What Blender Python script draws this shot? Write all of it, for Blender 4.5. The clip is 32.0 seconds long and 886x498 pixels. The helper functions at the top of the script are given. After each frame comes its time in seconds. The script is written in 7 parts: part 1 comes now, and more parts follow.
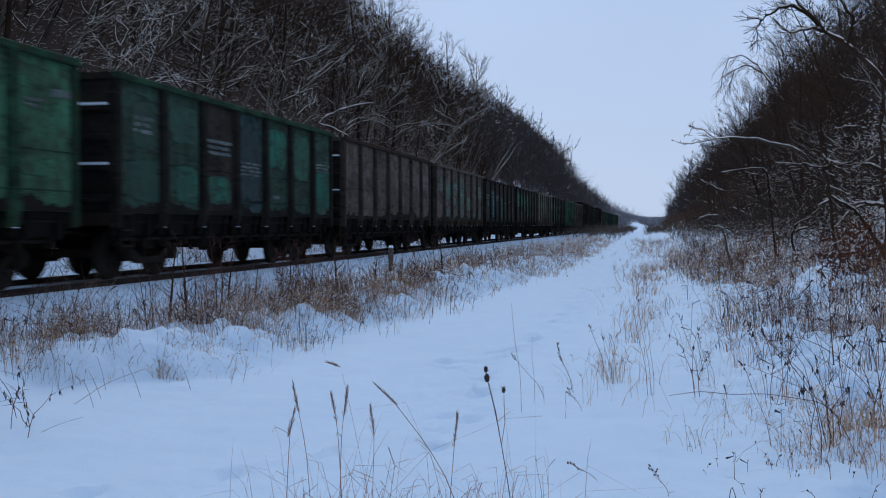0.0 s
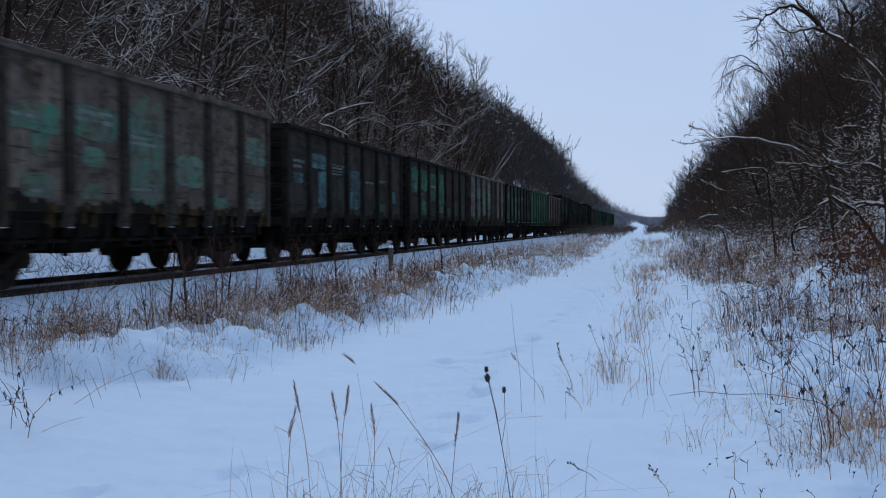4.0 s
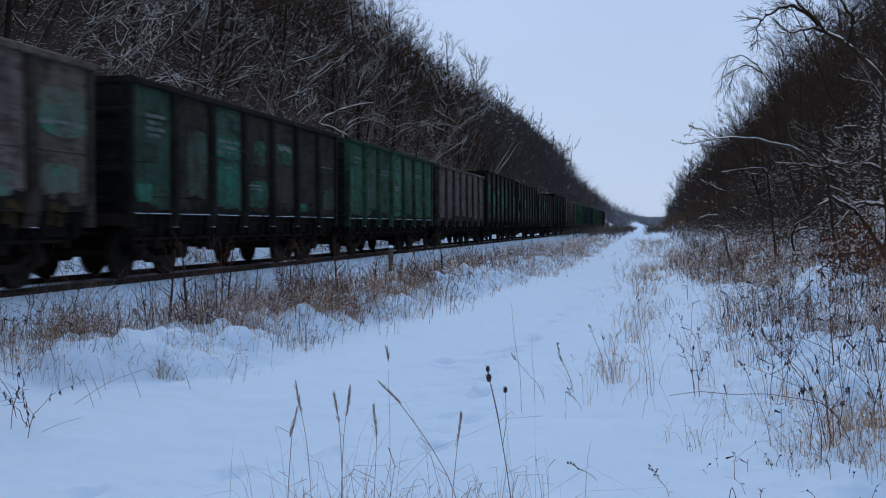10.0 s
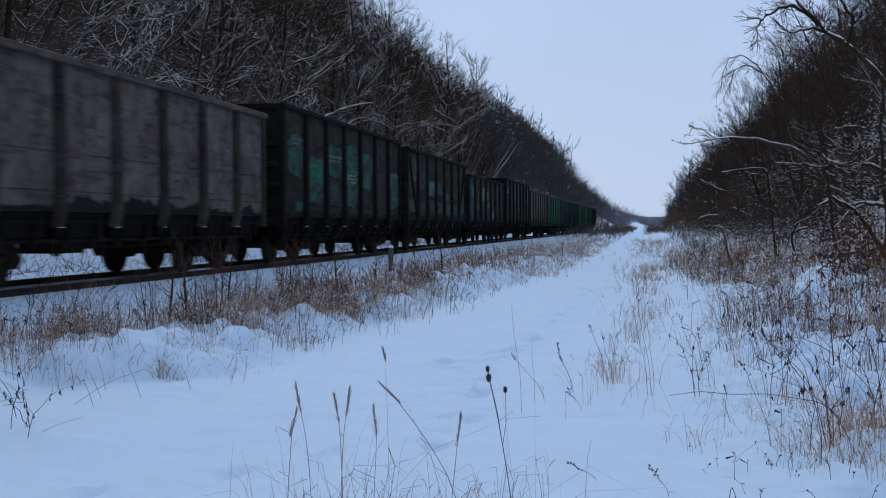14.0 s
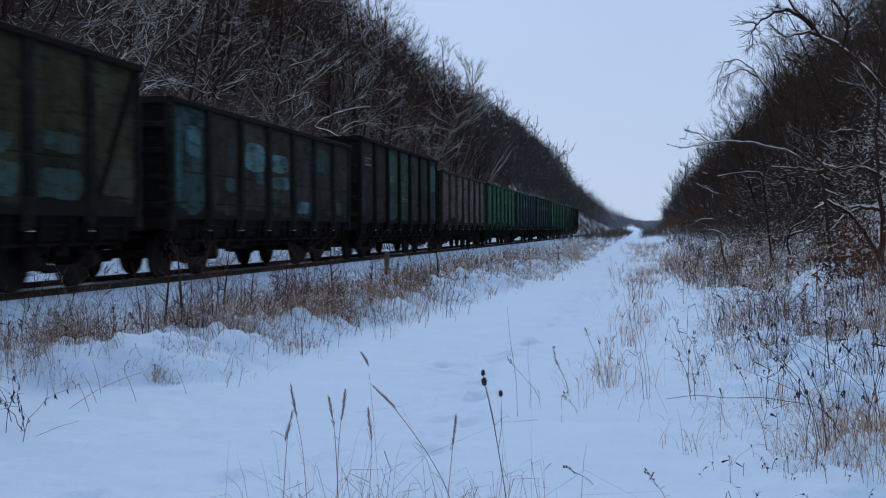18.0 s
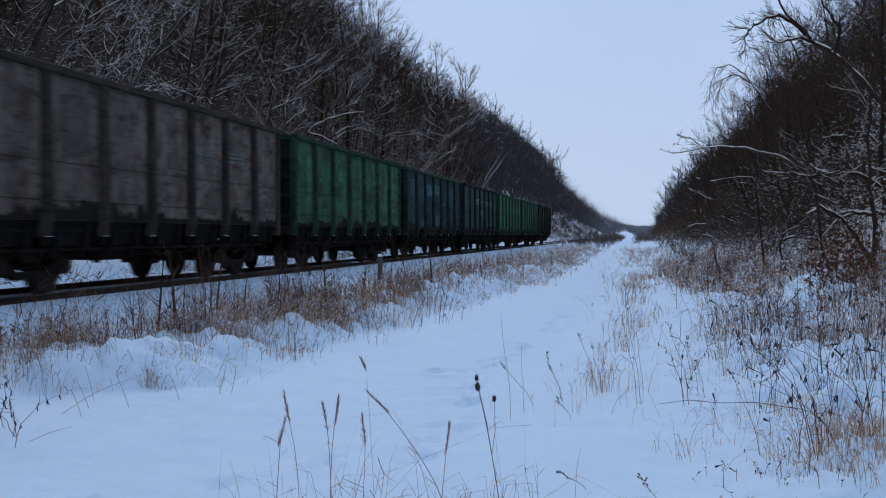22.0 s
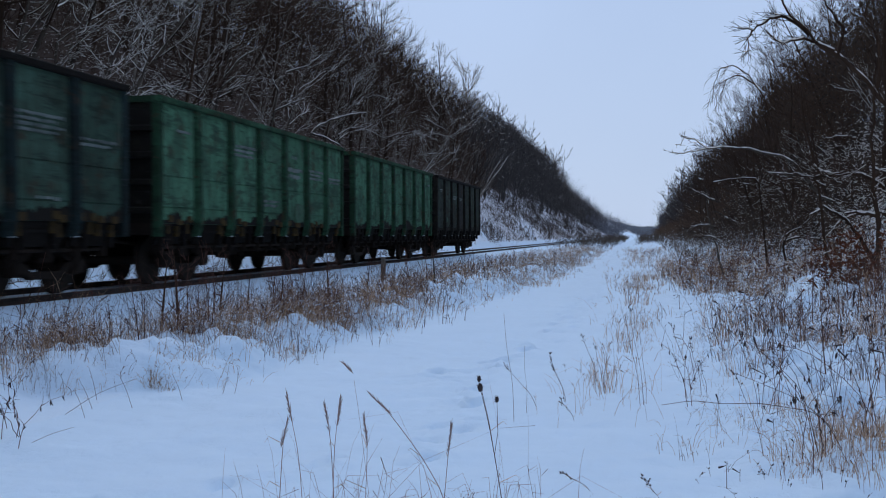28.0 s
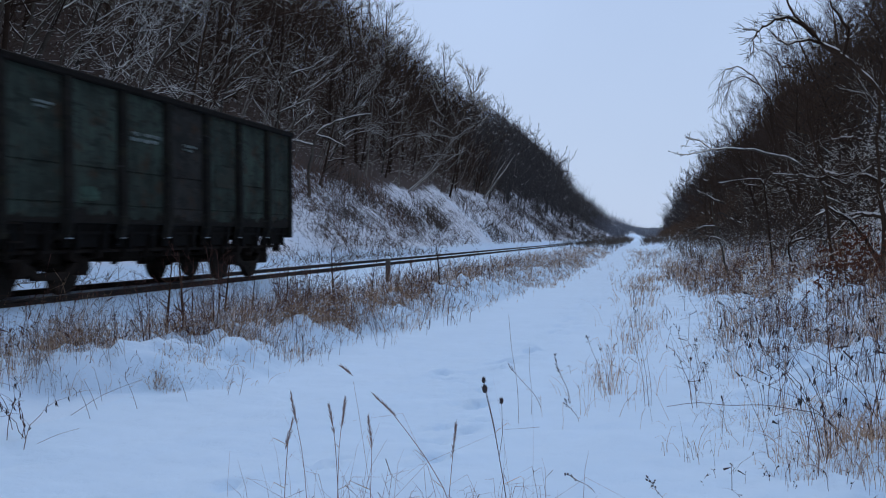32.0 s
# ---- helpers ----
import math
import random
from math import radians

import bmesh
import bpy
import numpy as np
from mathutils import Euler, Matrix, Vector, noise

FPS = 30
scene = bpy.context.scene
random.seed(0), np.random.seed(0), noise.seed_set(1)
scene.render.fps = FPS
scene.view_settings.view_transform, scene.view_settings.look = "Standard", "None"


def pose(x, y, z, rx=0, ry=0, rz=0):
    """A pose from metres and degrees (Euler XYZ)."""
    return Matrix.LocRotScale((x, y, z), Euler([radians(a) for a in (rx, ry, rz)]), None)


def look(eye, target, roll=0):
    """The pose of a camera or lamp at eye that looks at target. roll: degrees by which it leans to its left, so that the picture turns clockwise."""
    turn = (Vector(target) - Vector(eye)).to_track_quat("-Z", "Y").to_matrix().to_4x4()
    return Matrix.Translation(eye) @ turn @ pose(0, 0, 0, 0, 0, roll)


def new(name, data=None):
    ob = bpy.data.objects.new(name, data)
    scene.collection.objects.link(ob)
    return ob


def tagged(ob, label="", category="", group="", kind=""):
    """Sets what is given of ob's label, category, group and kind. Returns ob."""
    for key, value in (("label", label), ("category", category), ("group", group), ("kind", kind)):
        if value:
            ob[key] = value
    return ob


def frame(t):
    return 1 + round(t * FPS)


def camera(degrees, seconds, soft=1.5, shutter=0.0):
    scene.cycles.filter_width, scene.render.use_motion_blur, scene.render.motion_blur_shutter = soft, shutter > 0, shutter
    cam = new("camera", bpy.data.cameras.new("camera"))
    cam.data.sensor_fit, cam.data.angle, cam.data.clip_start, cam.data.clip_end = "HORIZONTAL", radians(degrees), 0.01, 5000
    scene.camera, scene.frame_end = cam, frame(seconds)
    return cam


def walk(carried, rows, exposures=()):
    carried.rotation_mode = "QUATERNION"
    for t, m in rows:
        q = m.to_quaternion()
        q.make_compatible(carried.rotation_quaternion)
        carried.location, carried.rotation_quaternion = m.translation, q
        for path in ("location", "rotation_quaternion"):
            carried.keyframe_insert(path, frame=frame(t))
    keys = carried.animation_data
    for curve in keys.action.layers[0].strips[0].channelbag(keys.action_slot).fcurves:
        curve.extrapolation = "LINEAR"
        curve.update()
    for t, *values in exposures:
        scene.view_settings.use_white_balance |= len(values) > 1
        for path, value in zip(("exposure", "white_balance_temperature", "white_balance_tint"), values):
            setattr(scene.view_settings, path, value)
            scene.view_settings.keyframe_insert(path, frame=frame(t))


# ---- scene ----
# ---------------------------------------------------------------- camera
EYE = (0.0, 0.0, 1.55)
LENS = 44.5
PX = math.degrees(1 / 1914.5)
cam = camera(LENS, 32.0, soft=1.05, shutter=0.75)
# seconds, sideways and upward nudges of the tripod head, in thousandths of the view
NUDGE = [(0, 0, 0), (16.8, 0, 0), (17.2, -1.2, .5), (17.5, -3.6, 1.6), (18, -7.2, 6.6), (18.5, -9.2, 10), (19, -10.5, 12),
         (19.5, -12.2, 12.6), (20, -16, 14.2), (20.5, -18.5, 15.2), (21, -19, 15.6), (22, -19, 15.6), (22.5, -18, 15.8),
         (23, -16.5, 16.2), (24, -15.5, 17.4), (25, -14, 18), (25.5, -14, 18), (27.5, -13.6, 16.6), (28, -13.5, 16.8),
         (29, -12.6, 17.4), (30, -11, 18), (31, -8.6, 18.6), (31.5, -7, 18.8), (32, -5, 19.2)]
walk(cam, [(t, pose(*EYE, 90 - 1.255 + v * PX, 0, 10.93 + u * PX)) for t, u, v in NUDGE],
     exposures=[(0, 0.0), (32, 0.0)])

# ---------------------------------------------------------------- world and light: an overcast winter afternoon
SUN_EL, SUN_AZ = radians(32), radians(-28)
world = bpy.data.worlds.new("overcast_sky")
scene.world = world
world.use_nodes = True
wn, wl = world.node_tree.nodes, world.node_tree.links
wn.clear()
sky = wn.new("ShaderNodeTexSky")
sky.sky_type, sky.sun_disc, sky.sun_elevation, sky.sun_rotation = "NISHITA", False, SUN_EL, SUN_AZ
clear = wn.new("ShaderNodeBackground")
clear.inputs[1].default_value = 0.05
wl.new(sky.outputs[0], clear.inputs[0])
wtc = wn.new("ShaderNodeTexCoord")
wsep = wn.new("ShaderNodeSeparateXYZ")
wl.new(wtc.outputs["Generated"], wsep.inputs[0])
wramp = wn.new("ShaderNodeValToRGB")
wramp.color_ramp.elements[0].position, wramp.color_ramp.elements[0].color = 0.0, (0.543, 0.678, 0.925, 1)
wramp.color_ramp.elements[1].position, wramp.color_ramp.elements[1].color = 0.30, (0.492, 0.653, 0.965, 1)
wl.new(wsep.outputs[2], wramp.inputs[0])
wno = wn.new("ShaderNodeTexNoise")
wno.inputs["Scale"].default_value, wno.inputs["Detail"].default_value = 2.2, 4
wl.new(wtc.outputs["Generated"], wno.inputs["Vector"])
wmr = wn.new("ShaderNodeMapRange")
wmr.inputs["From Min"].default_value, wmr.inputs["From Max"].default_value = 0.3, 0.7
wmr.inputs["To Min"].default_value, wmr.inputs["To Max"].default_value = 0.90, 1.0
wl.new(wno.outputs["Fac"], wmr.inputs["Value"])
cloud = wn.new("ShaderNodeBackground")
wl.new(wramp.outputs[0], cloud.inputs[0])
wl.new(wmr.outputs[0], cloud.inputs[1])
wmix = wn.new("ShaderNodeMixShader")
wmix.inputs[0].default_value = 0.93
wl.new(clear.outputs[0], wmix.inputs[1])
wl.new(cloud.outputs[0], wmix.inputs[2])
wout = wn.new("ShaderNodeOutputWorld")
wl.new(wmix.outputs[0], wout.inputs[0])
sun_data = bpy.data.lights.new("sun", "SUN")
sun_data.energy, sun_data.angle, sun_data.color = 0.95, radians(32), (1.0, 0.95, 0.90)
sun = new("sun", sun_data)
sun.matrix_world = look((math.sin(SUN_AZ) * math.cos(SUN_EL) * 90, math.cos(SUN_AZ) * math.cos(SUN_EL) * 90, math.sin(SUN_EL) * 90), (0, 0, 0))


# ---------------------------------------------------------------- materials
def material(name, base, second=None, rough=0.8, scale=4.0, fine=40.0, amount=0.5, bump=0.2, metal=0.0, vary=0.0, spec=0.5):
    """base and a second colour mixed by coarse and fine grain, with relief; vary: change from piece to piece."""
    m = bpy.data.materials.new(name)
    m.use_nodes = True
    n, l = m.node_tree.nodes, m.node_tree.links
    b = n["Principled BSDF"]
    second = second or tuple(c * 0.6 for c in base)
    tc = n.new("ShaderNodeTexCoord")
    a = n.new("ShaderNodeTexNoise")
    a.inputs["Scale"].default_value, a.inputs["Detail"].default_value, a.inputs["Roughness"].default_value = scale, 6, 0.65
    f = n.new("ShaderNodeTexNoise")
    f.inputs["Scale"].default_value, f.inputs["Detail"].default_value = fine, 4
    l.new(tc.outputs["Object"], a.inputs["Vector"])
    l.new(tc.outputs["Object"], f.inputs["Vector"])
    add = n.new("ShaderNodeMath")
    add.operation = "MULTIPLY_ADD"
    l.new(f.outputs["Fac"], add.inputs[0])
    add.inputs[1].default_value = 0.4
    l.new(a.outputs["Fac"], add.inputs[2])
    r = n.new("ShaderNodeMapRange")
    l.new(add.outputs[0], r.inputs["Value"])
    r.inputs["From Min"].default_value, r.inputs["From Max"].default_value = 0.9 - amount * 0.6, 0.98
    mix = n.new("ShaderNodeMix")
    mix.data_type = "RGBA"
    l.new(r.outputs[0], mix.inputs["Factor"])
    mix.inputs["A"].default_value, mix.inputs["B"].default_value = (*base, 1), (*second, 1)
    colour = mix.outputs["Result"]
    if vary:
        oi = n.new("ShaderNodeObjectInfo")
        vr = n.new("ShaderNodeMapRange")
        vr.inputs["To Min"].default_value, vr.inputs["To Max"].default_value = 1 - vary, 1 + vary
        l.new(oi.outputs["Random"], vr.inputs["Value"])
        hsv = n.new("ShaderNodeHueSaturation")
        l.new(vr.outputs[0], hsv.inputs["Value"])
        l.new(colour, hsv.inputs["Color"])
        colour = hsv.outputs[0]
    l.new(colour, b.inputs["Base Color"])
    b.inputs["Roughness"].default_value, b.inputs["Metallic"].default_value = rough, metal
    b.inputs["Specular IOR Level"].default_value = spec
    if bump:
        bp = n.new("ShaderNodeBump")
        bp.inputs["Strength"].default_value, bp.inputs["Distance"].default_value = bump, 0.01
        l.new(add.outputs[0], bp.inputs["Height"])
        l.new(bp.outputs[0], b.inputs["Normal"])
    return m


SNOW = material("snow", (0.76, 0.84, 0.90), (0.66, 0.74, 0.80), 0.75, 1.2, 30, 0.5, 0.25, spec=0.2)
TWIG_SNOW = material("branch_snow", (0.79, 0.74, 0.675), (0.62, 0.57, 0.52), 0.8, 2.0, 30, 0.5, 0.1, spec=0.15)
BARK_DARK = material("dark_bark", (0.054, 0.032, 0.021), (0.026, 0.0155, 0.0105), 0.95, 3, 30, 0.6, 0.5, vary=0.35, spec=0.1)
BARK_GREY = material("grey_bark", (0.110, 0.090, 0.072), (0.036, 0.028, 0.022), 0.9, 2.5, 25, 0.6, 0.4, vary=0.3, spec=0.1)
BARK_BIRCH = material("birch_bark", (0.24, 0.20, 0.165), (0.05, 0.04, 0.032), 0.8, 3.0, 18, 0.45, 0.3, spec=0.25)
TWIG = material("twig_bark", (0.060, 0.036, 0.025), (0.030, 0.019, 0.0135), 0.95, 6, 40, 0.5, 0, vary=0.35, spec=0.05)
BRUSH = material("brown_brush", (0.100, 0.063, 0.042), (0.050, 0.032, 0.022), 0.95, 6, 40, 0.5, 0, vary=0.3, spec=0.05)
CUT_BRUSH = material("tan_brush", (0.172, 0.097, 0.067), (0.082, 0.046, 0.032), 0.95, 6, 40, 0.5, 0, vary=0.35, spec=0.05)
SLOPE_BRUSH = material("dull_brush", (0.108, 0.083, 0.068), (0.052, 0.041, 0.034), 0.95, 6, 40, 0.5, 0, vary=0.3, spec=0.05)
# Far twigs: distance haze mixed into the bark colour, bluer still in the second.
HAZY_TWIG = material("hazy_twig", (0.080, 0.070, 0.066), (0.045, 0.039, 0.037), 0.95, 2, 20, 0.5, 0, spec=0.05)
HAZIER_TWIG = material("hazier_twig", (0.150, 0.148, 0.165), (0.090, 0.090, 0.102), 0.95, 0.5, 6, 0.5, 0, spec=0.05)
RUST_LEAF = material("rusty_leaf", (0.13, 0.040, 0.018), (0.06, 0.022, 0.012), 0.9, 4, 30, 0.5, 0, spec=0.1)
DRY_LEAF = material("dry_leaf", (0.044, 0.031, 0.025), (0.022, 0.016, 0.013), 0.9, 4, 30, 0.5, 0, vary=0.3, spec=0.1)
STRAW = material("dry_straw", (0.59, 0.385, 0.245), (0.34, 0.205, 0.128), 0.85, 9, 60, 0.55, 0, vary=0.2, spec=0.2)
STRAW_DARK = material("dark_weed_stem", (0.125, 0.058, 0.042), (0.058, 0.028, 0.021), 0.9, 9, 60, 0.5, 0, vary=0.25, spec=0.15)
PLUME = material("seed_plume", (0.31, 0.215, 0.185), (0.16, 0.108, 0.094), 0.9, 20, 80, 0.5, 0, spec=0.1)
DRY_STEM = material("dry_stem", (0.31, 0.180, 0.150), (0.17, 0.098, 0.082), 0.85, 9, 60, 0.5, 0, vary=0.2, spec=0.15)
SEED = material("seed_head", (0.065, 0.048, 0.046), (0.030, 0.022, 0.022), 0.95, 30, 120, 0.5, 0.6, spec=0.1)
RAIL_SIDE = material("rail_steel", (0.050, 0.042, 0.037), (0.024, 0.019, 0.016), 0.9, 3, 40, 0.5, 0.2, spec=0.06)
RAIL_HEAD = material("worn_rail_head", (0.30, 0.30, 0.31), (0.18, 0.17, 0.165), 0.5, 2, 30, 0.4, 0.05, metal=1.0)
IRON = material("grimy_iron", (0.016, 0.0125, 0.010), (0.027, 0.0175, 0.0125), 0.9, 3, 35, 0.5, 0.4, vary=0.25, spec=0.06)
IRON_WORN = material("worn_iron", (0.026, 0.021, 0.017), (0.042, 0.030, 0.022), 0.9, 3, 35, 0.4, 0.3, spec=0.08)
COAL = material("coal", (0.018, 0.018, 0.02), (0.04, 0.04, 0.042), 0.6, 6, 25, 0.5, 1.0)
CONCRETE = material("weathered_concrete", (0.11, 0.085, 0.066), (0.05, 0.04, 0.032), 0.9, 6, 40, 0.5, 0.5)
MARKING = material("faded_white_paint", (0.25, 0.27, 0.25), (0.035, 0.055, 0.048), 0.85, 5, 16, 0.95, 0, vary=0.25, spec=0.1)
CLAY = material("clay_dust", (0.075, 0.047, 0.014), (0.016, 0.012, 0.008), 0.9, 5, 40, 0.6, 0.3, spec=0.1)


def ground_material():
    """Snow on the flat and on the banks, thin over leaf litter and brush where the woods grow."""
    m = bpy.data.materials.new("snowy_ground")
    m.use_nodes = True
    n, l = m.node_tree.nodes, m.node_tree.links
    b = n["Principled BSDF"]
    tc = n.new("ShaderNodeTexCoord")
    at = n.new("ShaderNodeAttribute")
    at.attribute_name = "litter"
    n1 = n.new("ShaderNodeTexNoise")
    n1.inputs["Scale"].default_value, n1.inputs["Detail"].default_value, n1.inputs["Roughness"].default_value = 1.1, 10, 0.75
    n2 = n.new("ShaderNodeTexNoise")
    n2.inputs["Scale"].default_value, n2.inputs["Detail"].default_value = 7.0, 6
    for q in (n1, n2):
        l.new(tc.outputs["Object"], q.inputs["Vector"])
    s = n.new("ShaderNodeMath")
    s.operation = "MULTIPLY_ADD"
    l.new(n2.outputs["Fac"], s.inputs[0])
    s.inputs[1].default_value = 1.1
    l.new(n1.outputs["Fac"], s.inputs[2])
    t = n.new("ShaderNodeMath")
    t.operation = "ADD"
    l.new(s.outputs[0], t.inputs[0])
    l.new(at.outputs["Fac"], t.inputs[1])
    r = n.new("ShaderNodeMapRange")
    l.new(t.outputs[0], r.inputs["Value"])
    r.inputs["From Min"].default_value, r.inputs["From Max"].default_value = 1.365, 1.405
    lit = n.new("ShaderNodeMix")
    lit.data_type = "RGBA"
    lit.inputs["A"].default_value, lit.inputs["B"].default_value = (0.088, 0.050, 0.034, 1), (0.034, 0.021, 0.016, 1)
    l.new(n2.outputs["Fac"], lit.inputs["Factor"])
    sn = n.new("ShaderNodeMix")
    sn.data_type = "RGBA"
    sn.inputs["A"].default_value, sn.inputs["B"].default_value = (0.595, 0.711, 0.812, 1), (0.682, 0.805, 0.912, 1)
    l.new(n1.outputs["Fac"], sn.inputs["Factor"])
    mix = n.new("ShaderNodeMix")
    mix.data_type = "RGBA"
    l.new(r.outputs[0], mix.inputs["Factor"])
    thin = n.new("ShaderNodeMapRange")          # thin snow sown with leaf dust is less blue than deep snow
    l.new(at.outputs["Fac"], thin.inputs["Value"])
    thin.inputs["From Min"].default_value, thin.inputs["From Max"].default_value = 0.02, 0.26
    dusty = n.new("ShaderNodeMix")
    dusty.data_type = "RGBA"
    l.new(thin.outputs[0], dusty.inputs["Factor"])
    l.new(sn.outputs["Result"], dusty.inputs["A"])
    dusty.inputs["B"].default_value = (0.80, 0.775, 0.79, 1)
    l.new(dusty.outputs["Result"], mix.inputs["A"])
    l.new(lit.outputs["Result"], mix.inputs["B"])
    l.new(mix.outputs["Result"], b.inputs["Base Color"])
    b.inputs["Roughness"].default_value = 0.8
    b.inputs["Specular IOR Level"].default_value = 0.2
    bp = n.new("ShaderNodeBump")
    bp.inputs["Strength"].default_value, bp.inputs["Distance"].default_value = 0.5, 0.05
    n3 = n.new("ShaderNodeTexNoise")
    n3.inputs["Scale"].default_value, n3.inputs["Detail"].default_value, n3.inputs["Roughness"].default_value = 7, 10, 0.7
    l.new(tc.outputs["Object"], n3.inputs["Vector"])
    l.new(n3.outputs["Fac"], bp.inputs["Height"])
    l.new(bp.outputs[0], b.inputs["Normal"])
    return m


GROUND = ground_material()


# ---------------------------------------------------------------- mesh helpers
class Buf:
    """Vertices and faces gathered for one mesh."""

    def __init__(self):
        self.v, self.f = [], []

    def add(self, verts, faces):
        o = len(self.v)
        self.v.extend(verts)
        self.f.extend(tuple(o + i for i in q) for q in faces)

    def box(self, x0, x1, y0, y1, z0, z1, cut=0.0):
        """A box with its long edges cut by a small bevel round z."""
        c = cut
        if c <= 0:
            ring = [(x0, y0), (x1, y0), (x1, y1), (x0, y1)]
        else:
            ring = [(x0 + c, y0), (x1 - c, y0), (x1, y0 + c), (x1, y1 - c), (x1 - c, y1), (x0 + c, y1), (x0, y1 - c), (x0, y0 + c)]
        k = len(ring)
        vs = [(x, y, z0) for x, y in ring] + [(x, y, z1) for x, y in ring]
        fs = [tuple(range(k))[::-1], tuple(range(k, 2 * k))] + [(i, (i + 1) % k, k + (i + 1) % k, k + i) for i in range(k)]
        self.add(vs, fs)

    def prism(self, outline, axis, a, b):
        """An outline of (u, v) pulled from a to b along an axis: 'x' (u=y, v=z), 'y' (u=x, v=z)."""
        def at(u, v, w):
            return (w, u, v) if axis == "x" else (u, w, v)
        k = len(outline)
        vs = [at(u, v, a) for u, v in outline] + [at(u, v, b) for u, v in outline]
        fs = [tuple(range(k)), tuple(range(k, 2 * k))[::-1]] + [(i, k + i, k + (i + 1) % k, (i + 1) % k) for i in range(k)]
        self.add(vs, fs)

    def tube(self, pts, radii, sides=3):
        """A tapered tube along points."""
        o = len(self.v)
        up = Vector((0.31, 0.17, 0.93))
        for i, p in enumerate(pts):
            d = (pts[min(i + 1, len(pts) - 1)] - pts[max(i - 1, 0)])
            a = d.cross(up)
            if a.length < 1e-6:
                a = d.cross(Vector((1, 0, 0)))
            a.normalize()
            b = d.cross(a).normalized()
            for k in range(sides):
                w = 2 * math.pi * k / sides
                q = p + (a * math.cos(w) + b * math.sin(w)) * radii[i]
                self.v.append((q.x, q.y, q.z))
        for i in range(len(pts) - 1):
            for k in range(sides):
                k2 = (k + 1) % sides
                self.f.append((o + i * sides + k, o + i * sides + k2, o + (i + 1) * sides + k2, o + (i + 1) * sides + k))
        if sides > 3:
            self.f.append(tuple(o + k for k in range(sides)))
            e = o + (len(pts) - 1) * sides
            self.f.append(tuple(e + k for k in range(sides))[::-1])

    def disc(self, x, y, z, r, thick, sides=24, hub=0.0):
        """A wheel or cylinder lying on the x axis."""
        self.prism([(y + r * math.cos(2 * math.pi * i / sides), z + r * math.sin(2 * math.pi * i / sides)) for i in range(sides)], "x", x - thick / 2, x + thick / 2)

    def mesh(self, name, mats, smooth=False):
        m = bpy.data.meshes.new(name)
        m.from_pydata(self.v, [], self.f)
        for q in (mats if isinstance(mats, (list, tuple)) else [mats]):
            m.materials.append(q)
        if smooth:
            m.polygons.foreach_set("use_smooth", [True] * len(m.polygons))
        m.update()
        return m


def fix_normals(me):
    bm = bmesh.new()
    bm.from_mesh(me)
    bmesh.ops.recalc_face_normals(bm, faces=bm.faces)
    bm.to_mesh(me)
    bm.free()
    return me


def part(name, data, parent, label="", at=None):
    """One mesh object under a thing or under a part."""
    ob = new(name, data)
    ob.parent = parent
    if at is not None:
        ob.matrix_basis = at
    return tagged(ob, label=label)


def thing(name, label, category, m=None, group="", kind=""):
    ob = new(name)
    ob.empty_display_size = 0.3
    if m is not None:
        ob.matrix_basis = m
    return tagged(ob, label, category, group, kind)


def sticks(p0, p1, r0, r1):
    """Three-sided tapered sticks from arrays of ends and radii: vertices and faces."""
    n = len(p0)
    d = p1 - p0
    d /= np.maximum(np.linalg.norm(d, axis=1, keepdims=True), 1e-6)
    up = np.where(np.abs(d[:, 2:3]) > 0.9, np.array([[1.0, 0, 0]]), np.array([[0, 0, 1.0]]))
    a = np.cross(d, up)
    a /= np.maximum(np.linalg.norm(a, axis=1, keepdims=True), 1e-6)
    b = np.cross(d, a)
    vs = []
    for p, r in ((p0, r0), (p1, r1)):
        for k in range(3):
            w = 2 * math.pi * k / 3
            vs.append(p + (a * math.cos(w) + b * math.sin(w)) * np.asarray(r).reshape(-1, 1))
    v = np.stack(vs, axis=1).reshape(-1, 3)
    q = np.array([[0, 1, 4, 3], [1, 2, 5, 4], [2, 0, 3, 5]])
    f = (np.arange(n)[:, None, None] * 6 + q[None]).reshape(-1, 4)
    return v, f


def quad_mesh(name, v, f, mats, index=None):
    """A mesh from arrays of vertices and four-cornered faces."""
    m = bpy.data.meshes.new(name)
    m.vertices.add(len(v))
    m.vertices.foreach_set("co", np.asarray(v, dtype=np.float32).ravel())
    m.loops.add(f.size)
    m.loops.foreach_set("vertex_index", f.astype(np.int32).ravel())
    m.polygons.add(len(f))
    m.polygons.foreach_set("loop_start", np.arange(0, f.size, f.shape[1], dtype=np.int32))
    for q in (mats if isinstance(mats, (list, tuple)) else [mats]):
        m.materials.append(q)
    if index is not None:
        m.polygons.foreach_set("material_index", np.asarray(index, dtype=np.int32))
    m.update(calc_edges=True)
    m.validate()
    return m


def joined(*parts_):
    vs, fs, o = [], [], 0
    for v, f in parts_:
        vs.append(v)
        fs.append(f + o)
        o += len(v)
    return np.concatenate(vs), np.concatenate(fs)


# ---------------------------------------------------------------- ground
RH = 0.564           # height of the rail heads
TRACK = -10.514      # middle of the track
PROFILE_X = [-500, -70, -40, -31, -16.2, -15.0, -13.2, -11.8, -9.2, -8.5, -7.2, -5.6, -4.6, -4.1, -1.0, 0.6, 2.4, 4.0, 9, 18, 40, 500]
PROFILE_Z = [27, 25, 21.5, 14.6, 0.9, 0.36, 0.38, 0.475, 0.475, 0.39, 0.30, 0.29, 0.24, 0.03, 0.0, 0.04, 0.20, 0.8, 4.6, 11, 17, 20]


